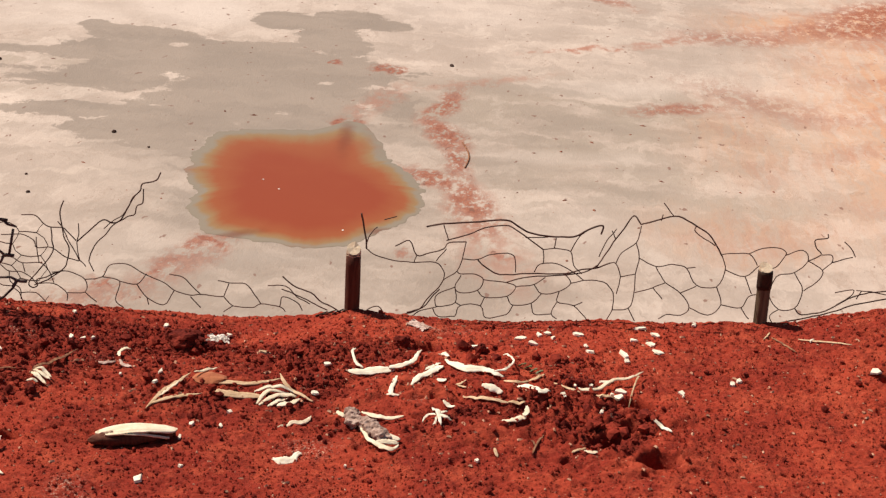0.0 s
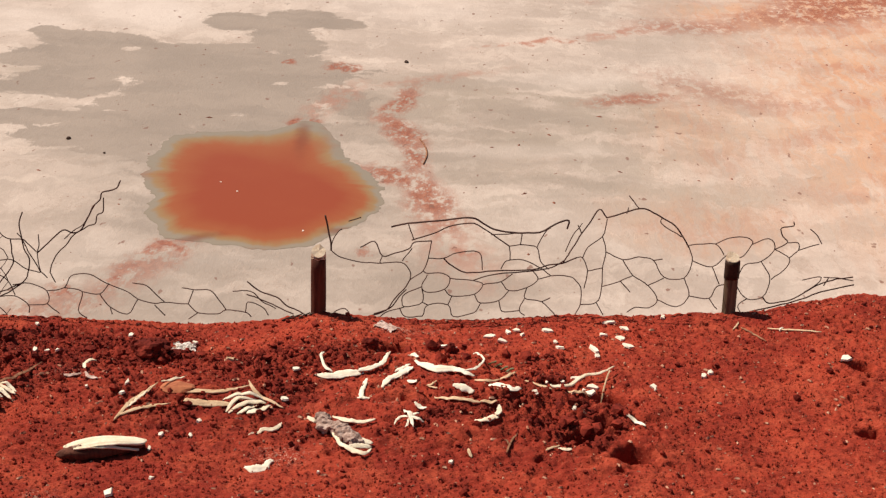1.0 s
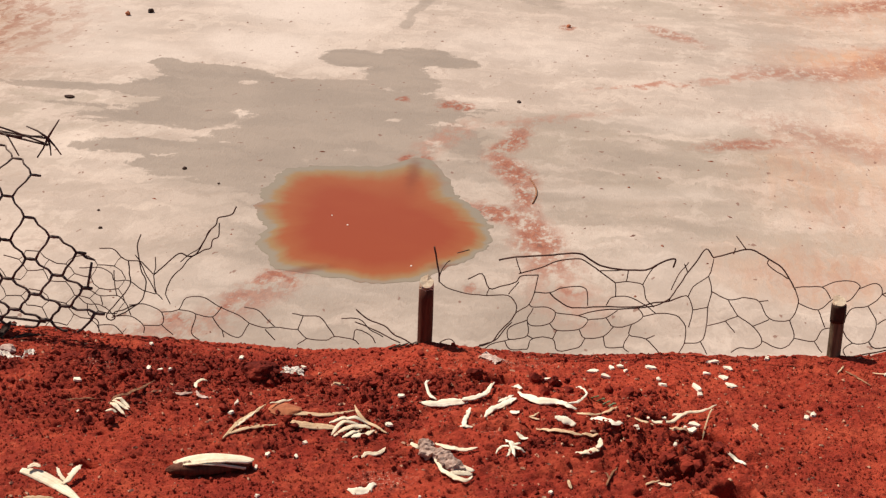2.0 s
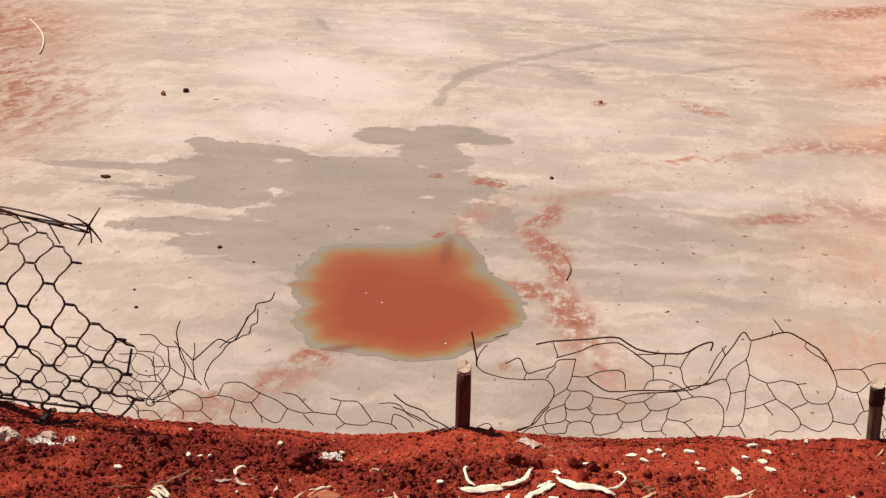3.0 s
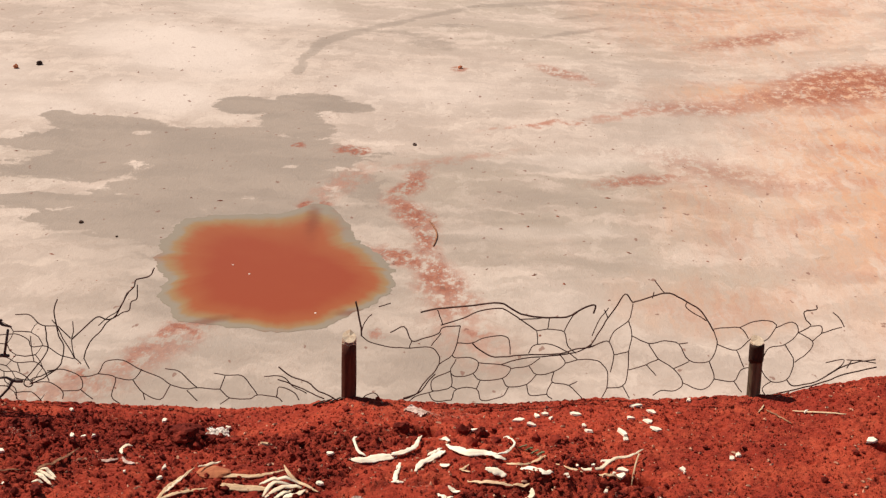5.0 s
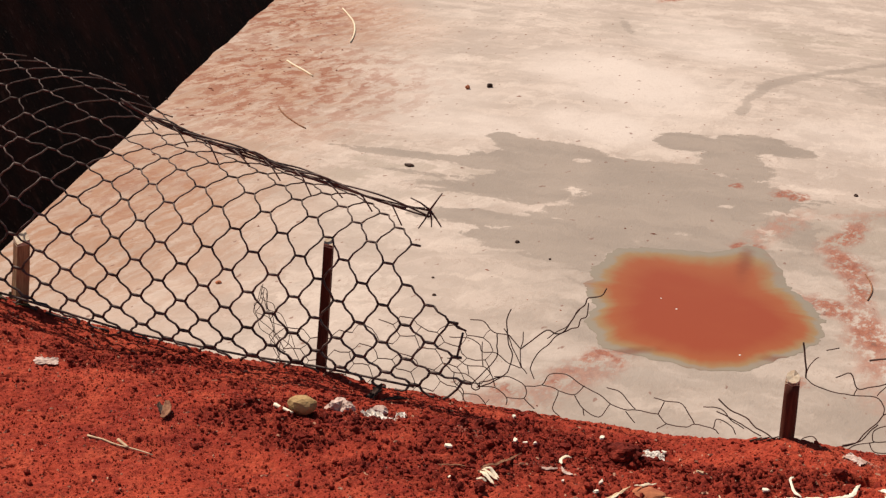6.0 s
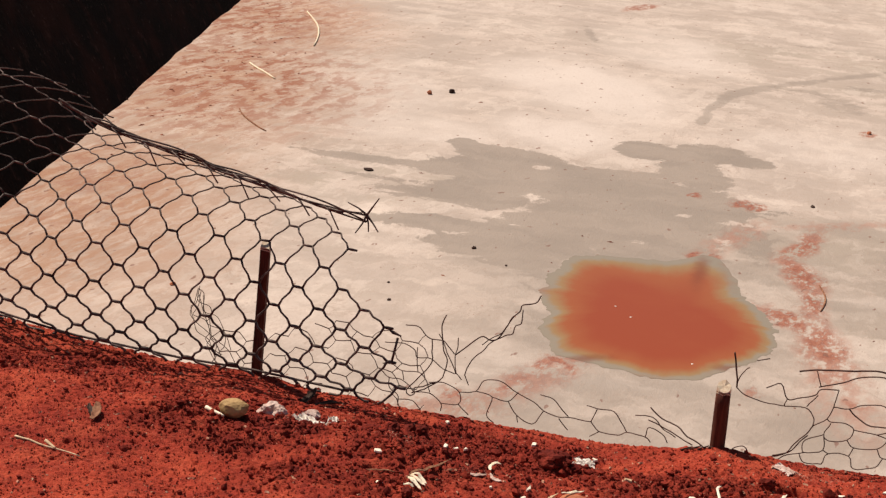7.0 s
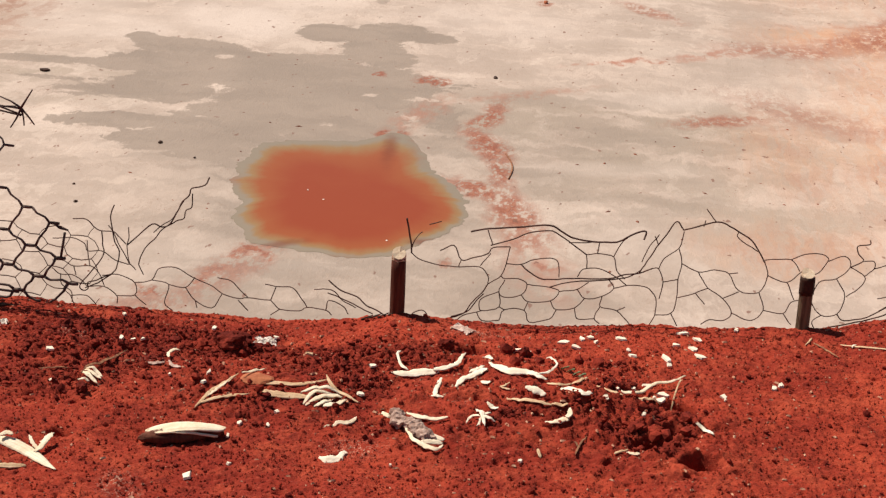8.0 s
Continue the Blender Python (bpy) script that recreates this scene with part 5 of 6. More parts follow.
def strip(name, pts, widths, material=HUSK, label="dry pale husk lying on the red soil", category="husk", lifts=(0.001,), tilt=20, cup=0.02, torn=0.42, parent=None):
    """A torn husk, stalk or shaving along a line of places on the soil: a ribbed band with thickness, uneven edges and ragged ends."""
    line = glide([(x, y, 0) for x, y in pts], 6)
    n, m = len(line), 8
    s = np.linspace(0, 1, n)
    tip = 0.55 if max(widths) > 0.011 else 0.3                # broad pieces end torn, narrow ones taper
    w = np.interp(s, np.linspace(0, 1, len(widths)), widths) * (tip + (1 - tip) * np.minimum(1, 6 * np.minimum(s, 1 - s) + 0.05)) * 0.84
    fold = 0.6 * math.sin(pts[0][0] * 311 + pts[0][1] * 97)
    up = np.interp(s, np.linspace(0, 1, len(lifts)), lifts)
    dirs = [(line[min(k + 1, n - 1)] - line[max(k - 1, 0)]).normalized() for k in range(n)]
    sides = [Vector((-d.y, d.x, 0)) for d in dirs]
    low = np.array([max(gz(*(p + q * f).xy) for f in (-0.4 * ww, 0.0, 0.4 * ww)) for p, q, ww in zip(line, sides, w)])
    stiff = np.polyval(np.polyfit(s, low, 2), s)
    low = 0.65 * stiff + 0.35 * low + 0.35 * max(0.0, float((low - stiff).max()))
    seed = pts[0][0] * 17.3 + pts[0][1] * 9.1
    slope = math.tan(radians(tilt))
    verts = []
    for layer in (1, 0):
        for k in range(n):
            for j in range(m + 1):
                v = j / m * 2 - 1
                ragged = 1 + torn * (noise.noise(Vector((s[k] * 5 * (1 + 8 * (torn > 0.2)) * 0.4, seed, 3.0 * (v > 0)))) + 0.9 * noise.noise(Vector((s[k] * 15, seed, 5.0 * (v > 0)))))
                c = line[k] + sides[k] * (v * 0.5 * w[k] * ragged)
                if k in (0, n - 1):
                    c = c + dirs[k] * (1 if k else -1) * w[k] * 1.6 * torn * noise.noise(Vector((v * 5, seed, 9)))
                far = v * (1 if sides[k].y >= 0 else -1)
                z = low[k] + up[k] + 0.5 * w[k] * slope * abs(sides[k].y) * (far + 0.6) + cup * w[k] * (1 - v * v) * 0.5
                z += 0.08 * w[k] * (0.5 - abs(v - fold)) + 0.02 * w[k] * math.cos(v * 9 + seed) + 0.0012 * noise.noise(Vector((s[k] * 8, v * 3, seed)))
                verts.append((c.x, c.y, z + 0.0012 * layer))
    row, size, faces = m + 1, n * (m + 1), []
    for i in range(n - 1):
        for j in range(m):
            a = i * row + j
            faces += [(a, a + row, a + row + 1, a + 1), (size + a, size + a + 1, size + a + row + 1, size + a + row)]
        a, b = i * row, i * row + m
        faces += [(a, size + a, size + a + row, a + row), (b, b + row, size + b + row, size + b)]
    for i in (0, n - 1):
        for j in range(m):
            a = i * row + j
            faces.append((a, a + 1, size + a + 1, size + a) if i == 0 else (a + 1, a, size + a, size + a + 1))
    c = Vector(parent.location) if parent else Vector((line[n // 2].x, line[n // 2].y, float(low[n // 2])))
    ob = part(name, ([(x - c.x, y - c.y, z - c.z) for x, y, z in verts], faces), material, parent)
    ob.data.attributes.new("across", "FLOAT", "POINT").data.foreach_set("value", [j / m * 2 - 1 for _ in range(2 * n) for j in range(m + 1)])
    if parent:
        return ob
    ob.location = c
    return tagged(ob, label, category)


# a ribbed, split husk log with a bright upper side and a brown flank
def husk_log():
    x0, y0, x1, y1 = -0.352, -0.782, -0.200, -0.727
    c = Vector(((x0 + x1) / 2, (y0 + y1) / 2, 0))
    log = holder("split_husk_log", (c.x, c.y, gz(c.x, c.y) + 0.012), math.degrees(math.atan2(y1 - y0, x1 - x0)))
    tagged(log, "split fibrous husk log with pale ribbed top and brown underside", "husk log")
    half = 0.080
    verts, faces, n, m = [], [], 18, 14
    for i in range(n + 1):
        s = i / n * 2 - 1
        r = (0.017 * (1 - abs(s) ** 2.4) ** 0.6 * (1.05 - 0.15 * s) + 0.002) * (1 + 0.18 * noise.noise(Vector((s * 4, 1.7, 0))))
        for j in range(m):
            w = 2 * math.pi * j / m
            verts.append((s * half * 0.96, math.cos(w) * r * 0.95 + 0.005 * noise.noise(Vector((s * 5, 3 * math.cos(w), 3 * math.sin(w)))), math.sin(w) * r * 0.72 + 0.004 * s))
    for i in range(n):
        for j in range(m):
            a = i * m + j
            faces.append((a, a + m, i * m + m + (j + 1) % m, i * m + (j + 1) % m))
    faces += [tuple(range(m)), tuple(n * m + j for j in reversed(range(m)))]
    part("body", (verts, faces), BARK, log, "brown fibrous underside")
    # the bright plate over it, in three torn, ribbed lengths
    for k, (dy, w, ln, z, tip) in enumerate(((0.011, 0.034, 0.072, 0.012, 0.0), (0.000, 0.026, 0.068, 0.015, 0.002), (-0.009, 0.012, 0.056, 0.010, -0.005))):
        verts, faces, n, m = [], [], 20, 9
        for layer in (0, 1):
            for i in range(n + 1):
                s = i / n * 2 - 1
                wide = w * (1 - abs(s) ** 2.4) ** 0.55 * (1 + 0.2 * noise.noise(Vector((s * 5, k * 4.0, 0)))) + 0.003
                for j in range(m + 1):
                    v = j / m - 0.5
                    zz = z * (1 - 0.75 * s * s) - 0.22 * wide * (2 * v) ** 2 * 0.5 + 0.0013 * math.cos(v * 26 + k + 2 * s) + tip * s + 0.003
                    verts.append((s * ln + 0.009, dy + v * wide + 0.003 * noise.noise(Vector((s * 3, k, 1))), zz - 0.002 * layer))
        row, size = m + 1, (n + 1) * (m + 1)
        for i in range(n):
            for j in range(m):
                a = i * row + j
                faces += [(a, a + row, a + row + 1, a + 1), (size + a, size + a + 1, size + a + row + 1, size + a + row)]
            a, b = i * row, i * row + m
            faces += [(a, size + a, size + a + row, a + row), (b, b + row, size + b + row, size + b)]
        plate = part("plate", (verts, faces), HUSK, log)
        plate.data.attributes.new("across", "FLOAT", "POINT").data.foreach_set("value", [2.5 * (j / m - 0.5) + k for _ in range(2 * (n + 1)) for j in range(m + 1)])


husk_log()


# husks, stalks and chips strewn below the first stake

forked = strip("forked_husk", ((0.048, -0.38), (0.07, -0.383), (0.094, -0.366), (0.119, -0.354), (0.138, -0.345)), (0.0058, 0.0189, 0.0247, 0.0218, 0.0131), WHITE, "white forked husk with a curled horn and a long tail")
strip("tail", ((0.129, -0.346), (0.155, -0.335), (0.17, -0.302), (0.175, -0.255), (0.179, -0.222)), (0.0126, 0.0126, 0.0126, 0.0084, 0.0042), WHITE, lifts=(0.003, 0.006, 0.01), parent=forked)
strip("horn", ((0.078, -0.353), (0.062, -0.342), (0.049, -0.303), (0.047, -0.288), (0.052, -0.282)), (0.0084, 0.0072, 0.006, 0.006, 0.0036), WHITE, lifts=(0.003, 0.01, 0.012), parent=forked)
strip("husk", ((0.182, -0.423), (0.188, -0.376), (0.201, -0.356), (0.219, -0.33), (0.234, -0.328)), (0.0081, 0.0149, 0.0136, 0.0176, 0.0122), WHITE, "broad white husk piece")
strip("husk", ((0.199, -0.33), (0.21, -0.311), (0.225, -0.283)), (0.007, 0.0098, 0.0056), WHITE, "short white husk piece")
strip("husk", ((0.217, -0.241), (0.227, -0.22), (0.237, -0.246)), (0.0073, 0.0117, 0.0088), WHITE, "short white husk piece")
long_husk = strip("long_husk", ((0.234, -0.262), (0.25, -0.298), (0.278, -0.329), (0.312, -0.326), (0.338, -0.344), (0.356, -0.346)), (0.01, 0.0242, 0.0256, 0.0171, 0.0142, 0.0057), WHITE, "long white husk with a hooked tip")
strip("hook", ((0.335, -0.341), (0.357, -0.321), (0.37, -0.277), (0.368, -0.256), (0.356, -0.224), (0.347, -0.22)), (0.0062, 0.005, 0.005, 0.005, 0.005, 0.0037), WHITE, lifts=(0.004, 0.012, 0.014, 0.01), parent=long_husk)
strip("husk", ((0.148, -0.477), (0.146, -0.448), (0.148, -0.432), (0.149, -0.384)), (0.0114, 0.0103, 0.0103, 0.008), WHITE, "short white husk stub")
strip("husk", ((0.14, -0.467), (0.153, -0.473), (0.164, -0.466)), (0.007, 0.0098, 0.0056), WHITE, "short white husk stub")
strip("husk", ((0.227, -0.374), (0.238, -0.386), (0.247, -0.39)), (0.0086, 0.0115, 0.0072), WHITE, "short white husk piece")
strip("husk", ((0.318, -0.416), (0.339, -0.423), (0.359, -0.432)), (0.0111, 0.0194, 0.0125), WHITE, "thick white husk scrap", cup=0.45)
strip("splinter", ((0.386, -0.388), (0.406, -0.406), (0.429, -0.435), (0.449, -0.415)), (0.0097, 0.0139, 0.0139, 0.0097), WHITE, "flat white wood splinter on red soil", category="splinter", torn=0.1)
strip("husk", ((0.251, -0.495), (0.261, -0.501), (0.274, -0.507)), (0.008, 0.0119, 0.0066), WHITE, "short white husk piece")
strip("husk", ((0.057, -0.541), (0.067, -0.557), (0.076, -0.56)), (0.0087, 0.0124, 0.0075), HUSK, "short cream husk scrap beside a cob")
strip("stalk", ((0.286, -0.454), (0.323, -0.471), (0.356, -0.48), (0.375, -0.479)), (0.0056, 0.0083, 0.0069, 0.0056), TANHUSK, "straight tan dry stalk on red soil", category="stalk", torn=0.08)
strip("stalk", ((0.373, -0.48), (0.391, -0.483), (0.405, -0.484)), (0.0055, 0.0083, 0.0055), TANHUSK, "broken brown stalk end on red soil", category="stalk", torn=0.15)
strip("stalk", ((0.267, -0.413), (0.277, -0.413), (0.284, -0.377)), (0.004, 0.0054, 0.004), TANHUSK, "bent tan dry stalk on red soil", category="stalk", torn=0.1)
strip("stalk", ((0.268, -0.411), (0.277, -0.423), (0.289, -0.43)), (0.0041, 0.0041, 0.0041), TANHUSK, "bent tan dry stalk on red soil", category="stalk", torn=0.1)
strip("stalk", ((0.357, -0.359), (0.382, -0.376), (0.406, -0.348)), (0.0057, 0.0072, 0.0057), TANHUSK, "tan dry stalk beside a small green sprig", category="stalk", torn=0.1)
strip("stalk", ((0.406, -0.348), (0.421, -0.345), (0.436, -0.298)), (0.007, 0.0084, 0.0056), TANHUSK, "tan dry stalk beside a small green sprig", category="stalk", torn=0.2)
strip("stalk", ((0.503, -0.389), (0.532, -0.385), (0.567, -0.312), (0.601, -0.289), (0.632, -0.248)), (0.0101, 0.0101, 0.0087, 0.0072, 0.0043), HUSK, "long pale stalk lying across chips", category="stalk", lifts=(0.004, 0.006, 0.01), torn=0.08)
strip("stalk", ((0.455, -0.341), (0.481, -0.37), (0.508, -0.381)), (0.0042, 0.0056, 0.0056), TANHUSK, "thin tan stalk leaning on chips", category="stalk", torn=0.08)
strip("stalk", ((0.625, -0.264), (0.616, -0.307), (0.603, -0.381)), (0.0036, 0.0036, 0.0036), TANHUSK, "thin forked tan stalk", category="stalk", lifts=(0.012, 0.004), torn=0.08)
strip("stalk", ((0.538, -0.395), (0.561, -0.399), (0.582, -0.383)), (0.0056, 0.007, 0.0056), TANHUSK, "thin tan stalk among chips", category="stalk", torn=0.1)
chip(0.475, -0.434, 0.0165, 0.0176, 0, 0.0031)
chip(0.559, -0.299, 0.0252, 0.0115, 0, 0.0030)
chip(0.586, -0.337, 0.0250, 0.0182, 8, 0.0032)
chip(0.585, -0.375, 0.0269, 0.0180, -8, 0.0031)
chip(0.601, -0.382, 0.0157, 0.0135, 0, 0.0030)
chip(0.499, -0.349, 0.0158, 0.0113, 20, 0.0030)
chip(0.527, -0.345, 0.0181, 0.0090, -10, 0.0030)
chip(0.550, -0.476, 0.0076, 0.0109, 0, 0.0030)
chip(0.570, -0.358, 0.0113, 0.0113, 0, 0.0030)
chip(0.274, -0.162, 0.0405, 0.0119, 5, 0.0030)
chip(0.304, -0.183, 0.0071, 0.0379, -25, 0.0066)
chip(0.378, -0.081, 0.0292, 0.0122, 3, 0.0030)
chip(0.415, -0.058, 0.0122, 0.0220, 30, 0.0039)
chip(0.433, -0.051, 0.0196, 0.0147, 25, 0.0030)
chip(0.402, -0.107, 0.0242, 0.0121, -8, 0.0030)
chip(0.445, -0.071, 0.0098, 0.0171, 0, 0.0030)
chip(0.496, -0.055, 0.0245, 0.0196, -20, 0.0034)
chip(0.630, 0.021, 0.0300, 0.0150, -10, 0.0030)
chip(0.664, -0.012, 0.0298, 0.0174, -5, 0.0030)
chip(0.613, -0.053, 0.0196, 0.0196, 10, 0.0034)
chip(0.651, -0.071, 0.0220, 0.0244, 15, 0.0043)
chip(0.667, -0.118, 0.0265, 0.0217, -10, 0.0038)
chip(0.595, -0.142, 0.0203, 0.0407, 20, 0.0071)
chip(0.601, -0.170, 0.0119, 0.0143, 0, 0.0030)
chip(0.524, -0.144, 0.0191, 0.0191, -40, 0.0033)
chip(0.515, -0.123, 0.0096, 0.0120, 0, 0.0030)
chip(0.746, 0.066, 0.0127, 0.0152, 20, 0.0030)
chip(0.811, -0.249, 0.0140, 0.0164, -10, 0.0030)
chip(0.824, -0.230, 0.0141, 0.0164, 5, 0.0030)
chip(0.709, -0.303, 0.0138, 0.0161, 20, 0.0030)
chip(0.711, -0.320, 0.0069, 0.0091, 0, 0.0030)
chip(1.106, -0.147, 0.0263, 0.0215, -20, 0.0038)
chip(0.827, -0.229, 0.0162, 0.0139, 0, 0.0030)
chip(0.813, -0.249, 0.0115, 0.0115, 0, 0.0030)
chip(0.747, 0.060, 0.0125, 0.0150, 0, 0.0030)
chip(0.993, -0.005, 0.0062, 0.0247, -30, 0.0043)

splayed = holder("splayed_husk", (0.245, -0.550, gz(0.245, -0.550)))
tagged(splayed, "small star-shaped splayed white husk", "husk")
strip("arm", ((0.232, -0.516), (0.241, -0.532), (0.249, -0.553), (0.256, -0.58)), (0.0045, 0.009, 0.009, 0.0045), WHITE, lifts=(0.004, 0.01, 0.003), parent=splayed)
strip("arm", ((0.245, -0.549), (0.259, -0.554), (0.274, -0.554)), (0.0095, 0.0082, 0.0041), WHITE, lifts=(0.008, 0.003), parent=splayed)
strip("arm", ((0.243, -0.55), (0.231, -0.537), (0.222, -0.549), (0.22, -0.567)), (0.0081, 0.0054, 0.004, 0.0027), WHITE, lifts=(0.008, 0.003), parent=splayed)
strip("arm", ((0.247, -0.549), (0.254, -0.542), (0.263, -0.531)), (0.0076, 0.0063, 0.0038), WHITE, lifts=(0.008, 0.003), parent=splayed)
strip("arm", ((0.245, -0.551), (0.244, -0.563), (0.241, -0.583)), (0.0058, 0.0046, 0.0023), WHITE, lifts=(0.008, 0.003), parent=splayed)

cob = holder("husked_cob", (0.131, -0.620, gz(0.131, -0.620)))
tagged(cob, "dirty grey cob with torn pale husks hanging on", "cob")
core = part("core", lump((0.013, 0.014, 0.012), 5, 0.6, 3), COB, cob)
core.location = (-0.043, 0.065, gz(0.089, -0.555) + 0.006 - cob.location.z)
core = part("core", lump((0.016, 0.016, 0.012), 6, 0.6, 3), COB, cob)
core.location = (-0.035, 0.025, gz(0.097, -0.595) + 0.006 - cob.location.z)
core = part("core", lump((0.015, 0.016, 0.014), 7, 0.6, 3), COB, cob)
core.location = (-0.011, 0.016, gz(0.120, -0.604) + 0.006 - cob.location.z)
core = part("core", lump((0.019, 0.018, 0.015), 8, 0.6, 3), COB, cob)
core.location = (0.006, -0.002, gz(0.137, -0.622) + 0.006 - cob.location.z)
core = part("core", lump((0.015, 0.016, 0.012), 9, 0.6, 3), COB, cob)
core.location = (0.023, -0.021, gz(0.154, -0.641) + 0.006 - cob.location.z)
strip("husk", ((0.104, -0.549), (0.126, -0.563), (0.153, -0.568), (0.172, -0.564), (0.184, -0.558)), (0.0068, 0.0123, 0.0096, 0.0082, 0.0041), HUSK, lifts=(0.006, 0.004), parent=cob)
strip("husk", ((0.108, -0.604), (0.119, -0.629), (0.135, -0.661), (0.158, -0.68), (0.179, -0.686), (0.188, -0.663)), (0.0062, 0.0075, 0.01, 0.0112, 0.01, 0.005), HUSK, lifts=(0.006, 0.004), parent=cob)
strip("husk", ((0.152, -0.639), (0.169, -0.642), (0.188, -0.642)), (0.0106, 0.0158, 0.0106), HUSK, lifts=(0.006, 0.004), parent=cob)
strip("husk", ((0.149, -0.669), (0.169, -0.663), (0.186, -0.653)), (0.008, 0.0133, 0.012), HUSK, lifts=(0.006, 0.004), parent=cob)
strip("husk", ((0.139, -0.648), (0.144, -0.635), (0.151, -0.636)), (0.0088, 0.0101, 0.0063), WHITE, lifts=(0.006, 0.004), parent=cob)
strip("husk", ((0.11, -0.608), (0.125, -0.627), (0.141, -0.635)), (0.0063, 0.01, 0.0063), COB, lifts=(0.006, 0.004), parent=cob)

strip("husk", ((0.367, -0.543), (0.383, -0.551), (0.399, -0.541), (0.409, -0.537)), (0.0082, 0.0136, 0.0163, 0.0136), HUSK, "dusty cream curled husk scrap")
strip("husk", ((0.406, -0.537), (0.41, -0.512), (0.409, -0.494)), (0.011, 0.0121, 0.0077), HUSK, "dusty cream curled husk scrap", lifts=(0.004, 0.01))
strip("stalk", ((0.36, -0.648), (0.363, -0.66), (0.368, -0.669)), (0.0043, 0.0075, 0.0064), TANHUSK, "tiny upright tan stalk in the soil", category="stalk", torn=0.1)
chip(0.332, -0.694, 0.0092, 0.0123, 0, 0.0030)
strip("twig", ((0.429, -0.654), (0.432, -0.626), (0.438, -0.596), (0.446, -0.579)), (0.0033, 0.0044, 0.0044, 0.0033), TWIG, "thin dry brown twig on red soil", category="twig", torn=0.08)
strip("twig", ((0.432, -0.614), (0.428, -0.607), (0.424, -0.603)), (0.0034, 0.0034, 0.0023), TWIG, "thin dry brown twig on red soil", category="twig", torn=0.08)
strip("stalk", ((0.499, -0.626), (0.51, -0.615), (0.524, -0.603)), (0.0052, 0.0052, 0.0039), TANHUSK, "short tan stalk on red soil", category="stalk", torn=0.1)
strip("stalk", ((0.521, -0.612), (0.533, -0.617), (0.546, -0.617)), (0.0053, 0.0067, 0.0053), HUSK, "short pale stalk on red soil", category="stalk", torn=0.1)
strip("splinter", ((0.645, -0.49), (0.662, -0.497), (0.681, -0.523)), (0.0065, 0.009, 0.0077), WHITE, "slim cream splinter on bare red soil", category="splinter", torn=0.12)
strip("husk", ((-0.039, -0.63), (-0.019, -0.607), (0.001, -0.601), (0.01, -0.587), (0.013, -0.573)), (0.0053, 0.0093, 0.0107, 0.008, 0.004), HUSK, "small curved pale husk sliver")
strip("husk", ((-0.022, -0.759), (-0.007, -0.765), (0.01, -0.756), (0.015, -0.727), (0.022, -0.721)), (0.009, 0.0181, 0.0206, 0.0116, 0.0052), WHITE, "white torn husk flake on red soil", torn=0.4)
chip(-0.224, -0.906, 0.0187, 0.0257, -20, 0.0045, label="small cream wood chip on red soil")
chip(-0.130, -0.303, 0.0279, 0.0116, 0, 0.0030, TANHUSK, label="flat tan wood chip on red soil")
chip(-0.238, -0.136, 0.0147, 0.0147, 0, 0.0030)
chip(-0.519, -0.340, 0.0130, 0.0165, 0, 0.0030)
chip(-0.510, -0.286, 0.0168, 0.0120, 0, 0.0030)
chip(-0.486, -0.301, 0.0095, 0.0119, 0, 0.0030)
chip(-0.620, -0.474, 0.0161, 0.0161, 0, 0.0030)
chip(-0.304, -0.456, 0.0079, 0.0180, 0, 0.0032)
chip(-0.300, -0.510, 0.0111, 0.0178, 0, 0.0031)
chip(0.005, -0.487, 0.0132, 0.0176, 0, 0.0031)
chip(-0.137, -0.588, 0.0129, 0.0108, 0, 0.0030)
chip(-0.193, -0.655, 0.0106, 0.0106, 0, 0.0030)
chip(-0.140, -0.647, 0.0127, 0.0106, 0, 0.0030)
chip(-0.197, -0.726, 0.0083, 0.0145, 0, 0.0030)
chip(-0.167, -0.836, 0.0090, 0.0100, 0, 0.0030)
chip(-0.604, -0.043, 0.0129, 0.0129, 0, 0.0030)
chip(-0.573, -0.604, 0.0199, 0.0133, 0, 0.0030)
chip(-0.372, -0.495, 0.0056, 0.0090, 0, 0.0030)
chip(0.008, -0.366, 0.0159, 0.0091, 0, 0.0030)
chip(-0.386, -0.095, 0.0100, 0.0250, 0, 0.0044)
chip(0.106, -0.758, 0.0051, 0.0081, 0, 0.0030)

strip("husk", ((-0.288, -0.619), (-0.283, -0.582), (-0.276, -0.536), (-0.258, -0.508), (-0.241, -0.469)), (0.0051, 0.0077, 0.0077, 0.0077, 0.0051), TANHUSK, "narrow tan husk strip leaning on others", lifts=(0.0, 0.006), torn=0.12)
strip("husk", ((-0.286, -0.597), (-0.261, -0.575), (-0.232, -0.559), (-0.203, -0.533)), (0.0069, 0.0097, 0.0083, 0.0055), TANHUSK, "narrow pale husk strip on red soil", torn=0.15)
strip("husk", ((-0.276, -0.576), (-0.267, -0.534), (-0.253, -0.502)), (0.0039, 0.0065, 0.0039), HUSK, "narrow pale husk strip on red soil", lifts=(0.004, 0.008), torn=0.12)
strip("husk", ((-0.232, -0.48), (-0.215, -0.454), (-0.198, -0.432)), (0.0043, 0.0071, 0.0043), HUSK, "thin pale husk sliver on a brick shard", lifts=(0.012, 0.012), torn=0.12)
strip("husk", ((-0.196, -0.487), (-0.162, -0.479), (-0.119, -0.47), (-0.072, -0.433)), (0.01, 0.0114, 0.0114, 0.0043), TANHUSK, "long straight tan husk strip", torn=0.1)
strip("husk", ((-0.178, -0.527), (-0.153, -0.531), (-0.124, -0.527), (-0.091, -0.525)), (0.014, 0.0182, 0.0168, 0.0126), TANHUSK, "rough tan fibrous husk piece", torn=0.4)
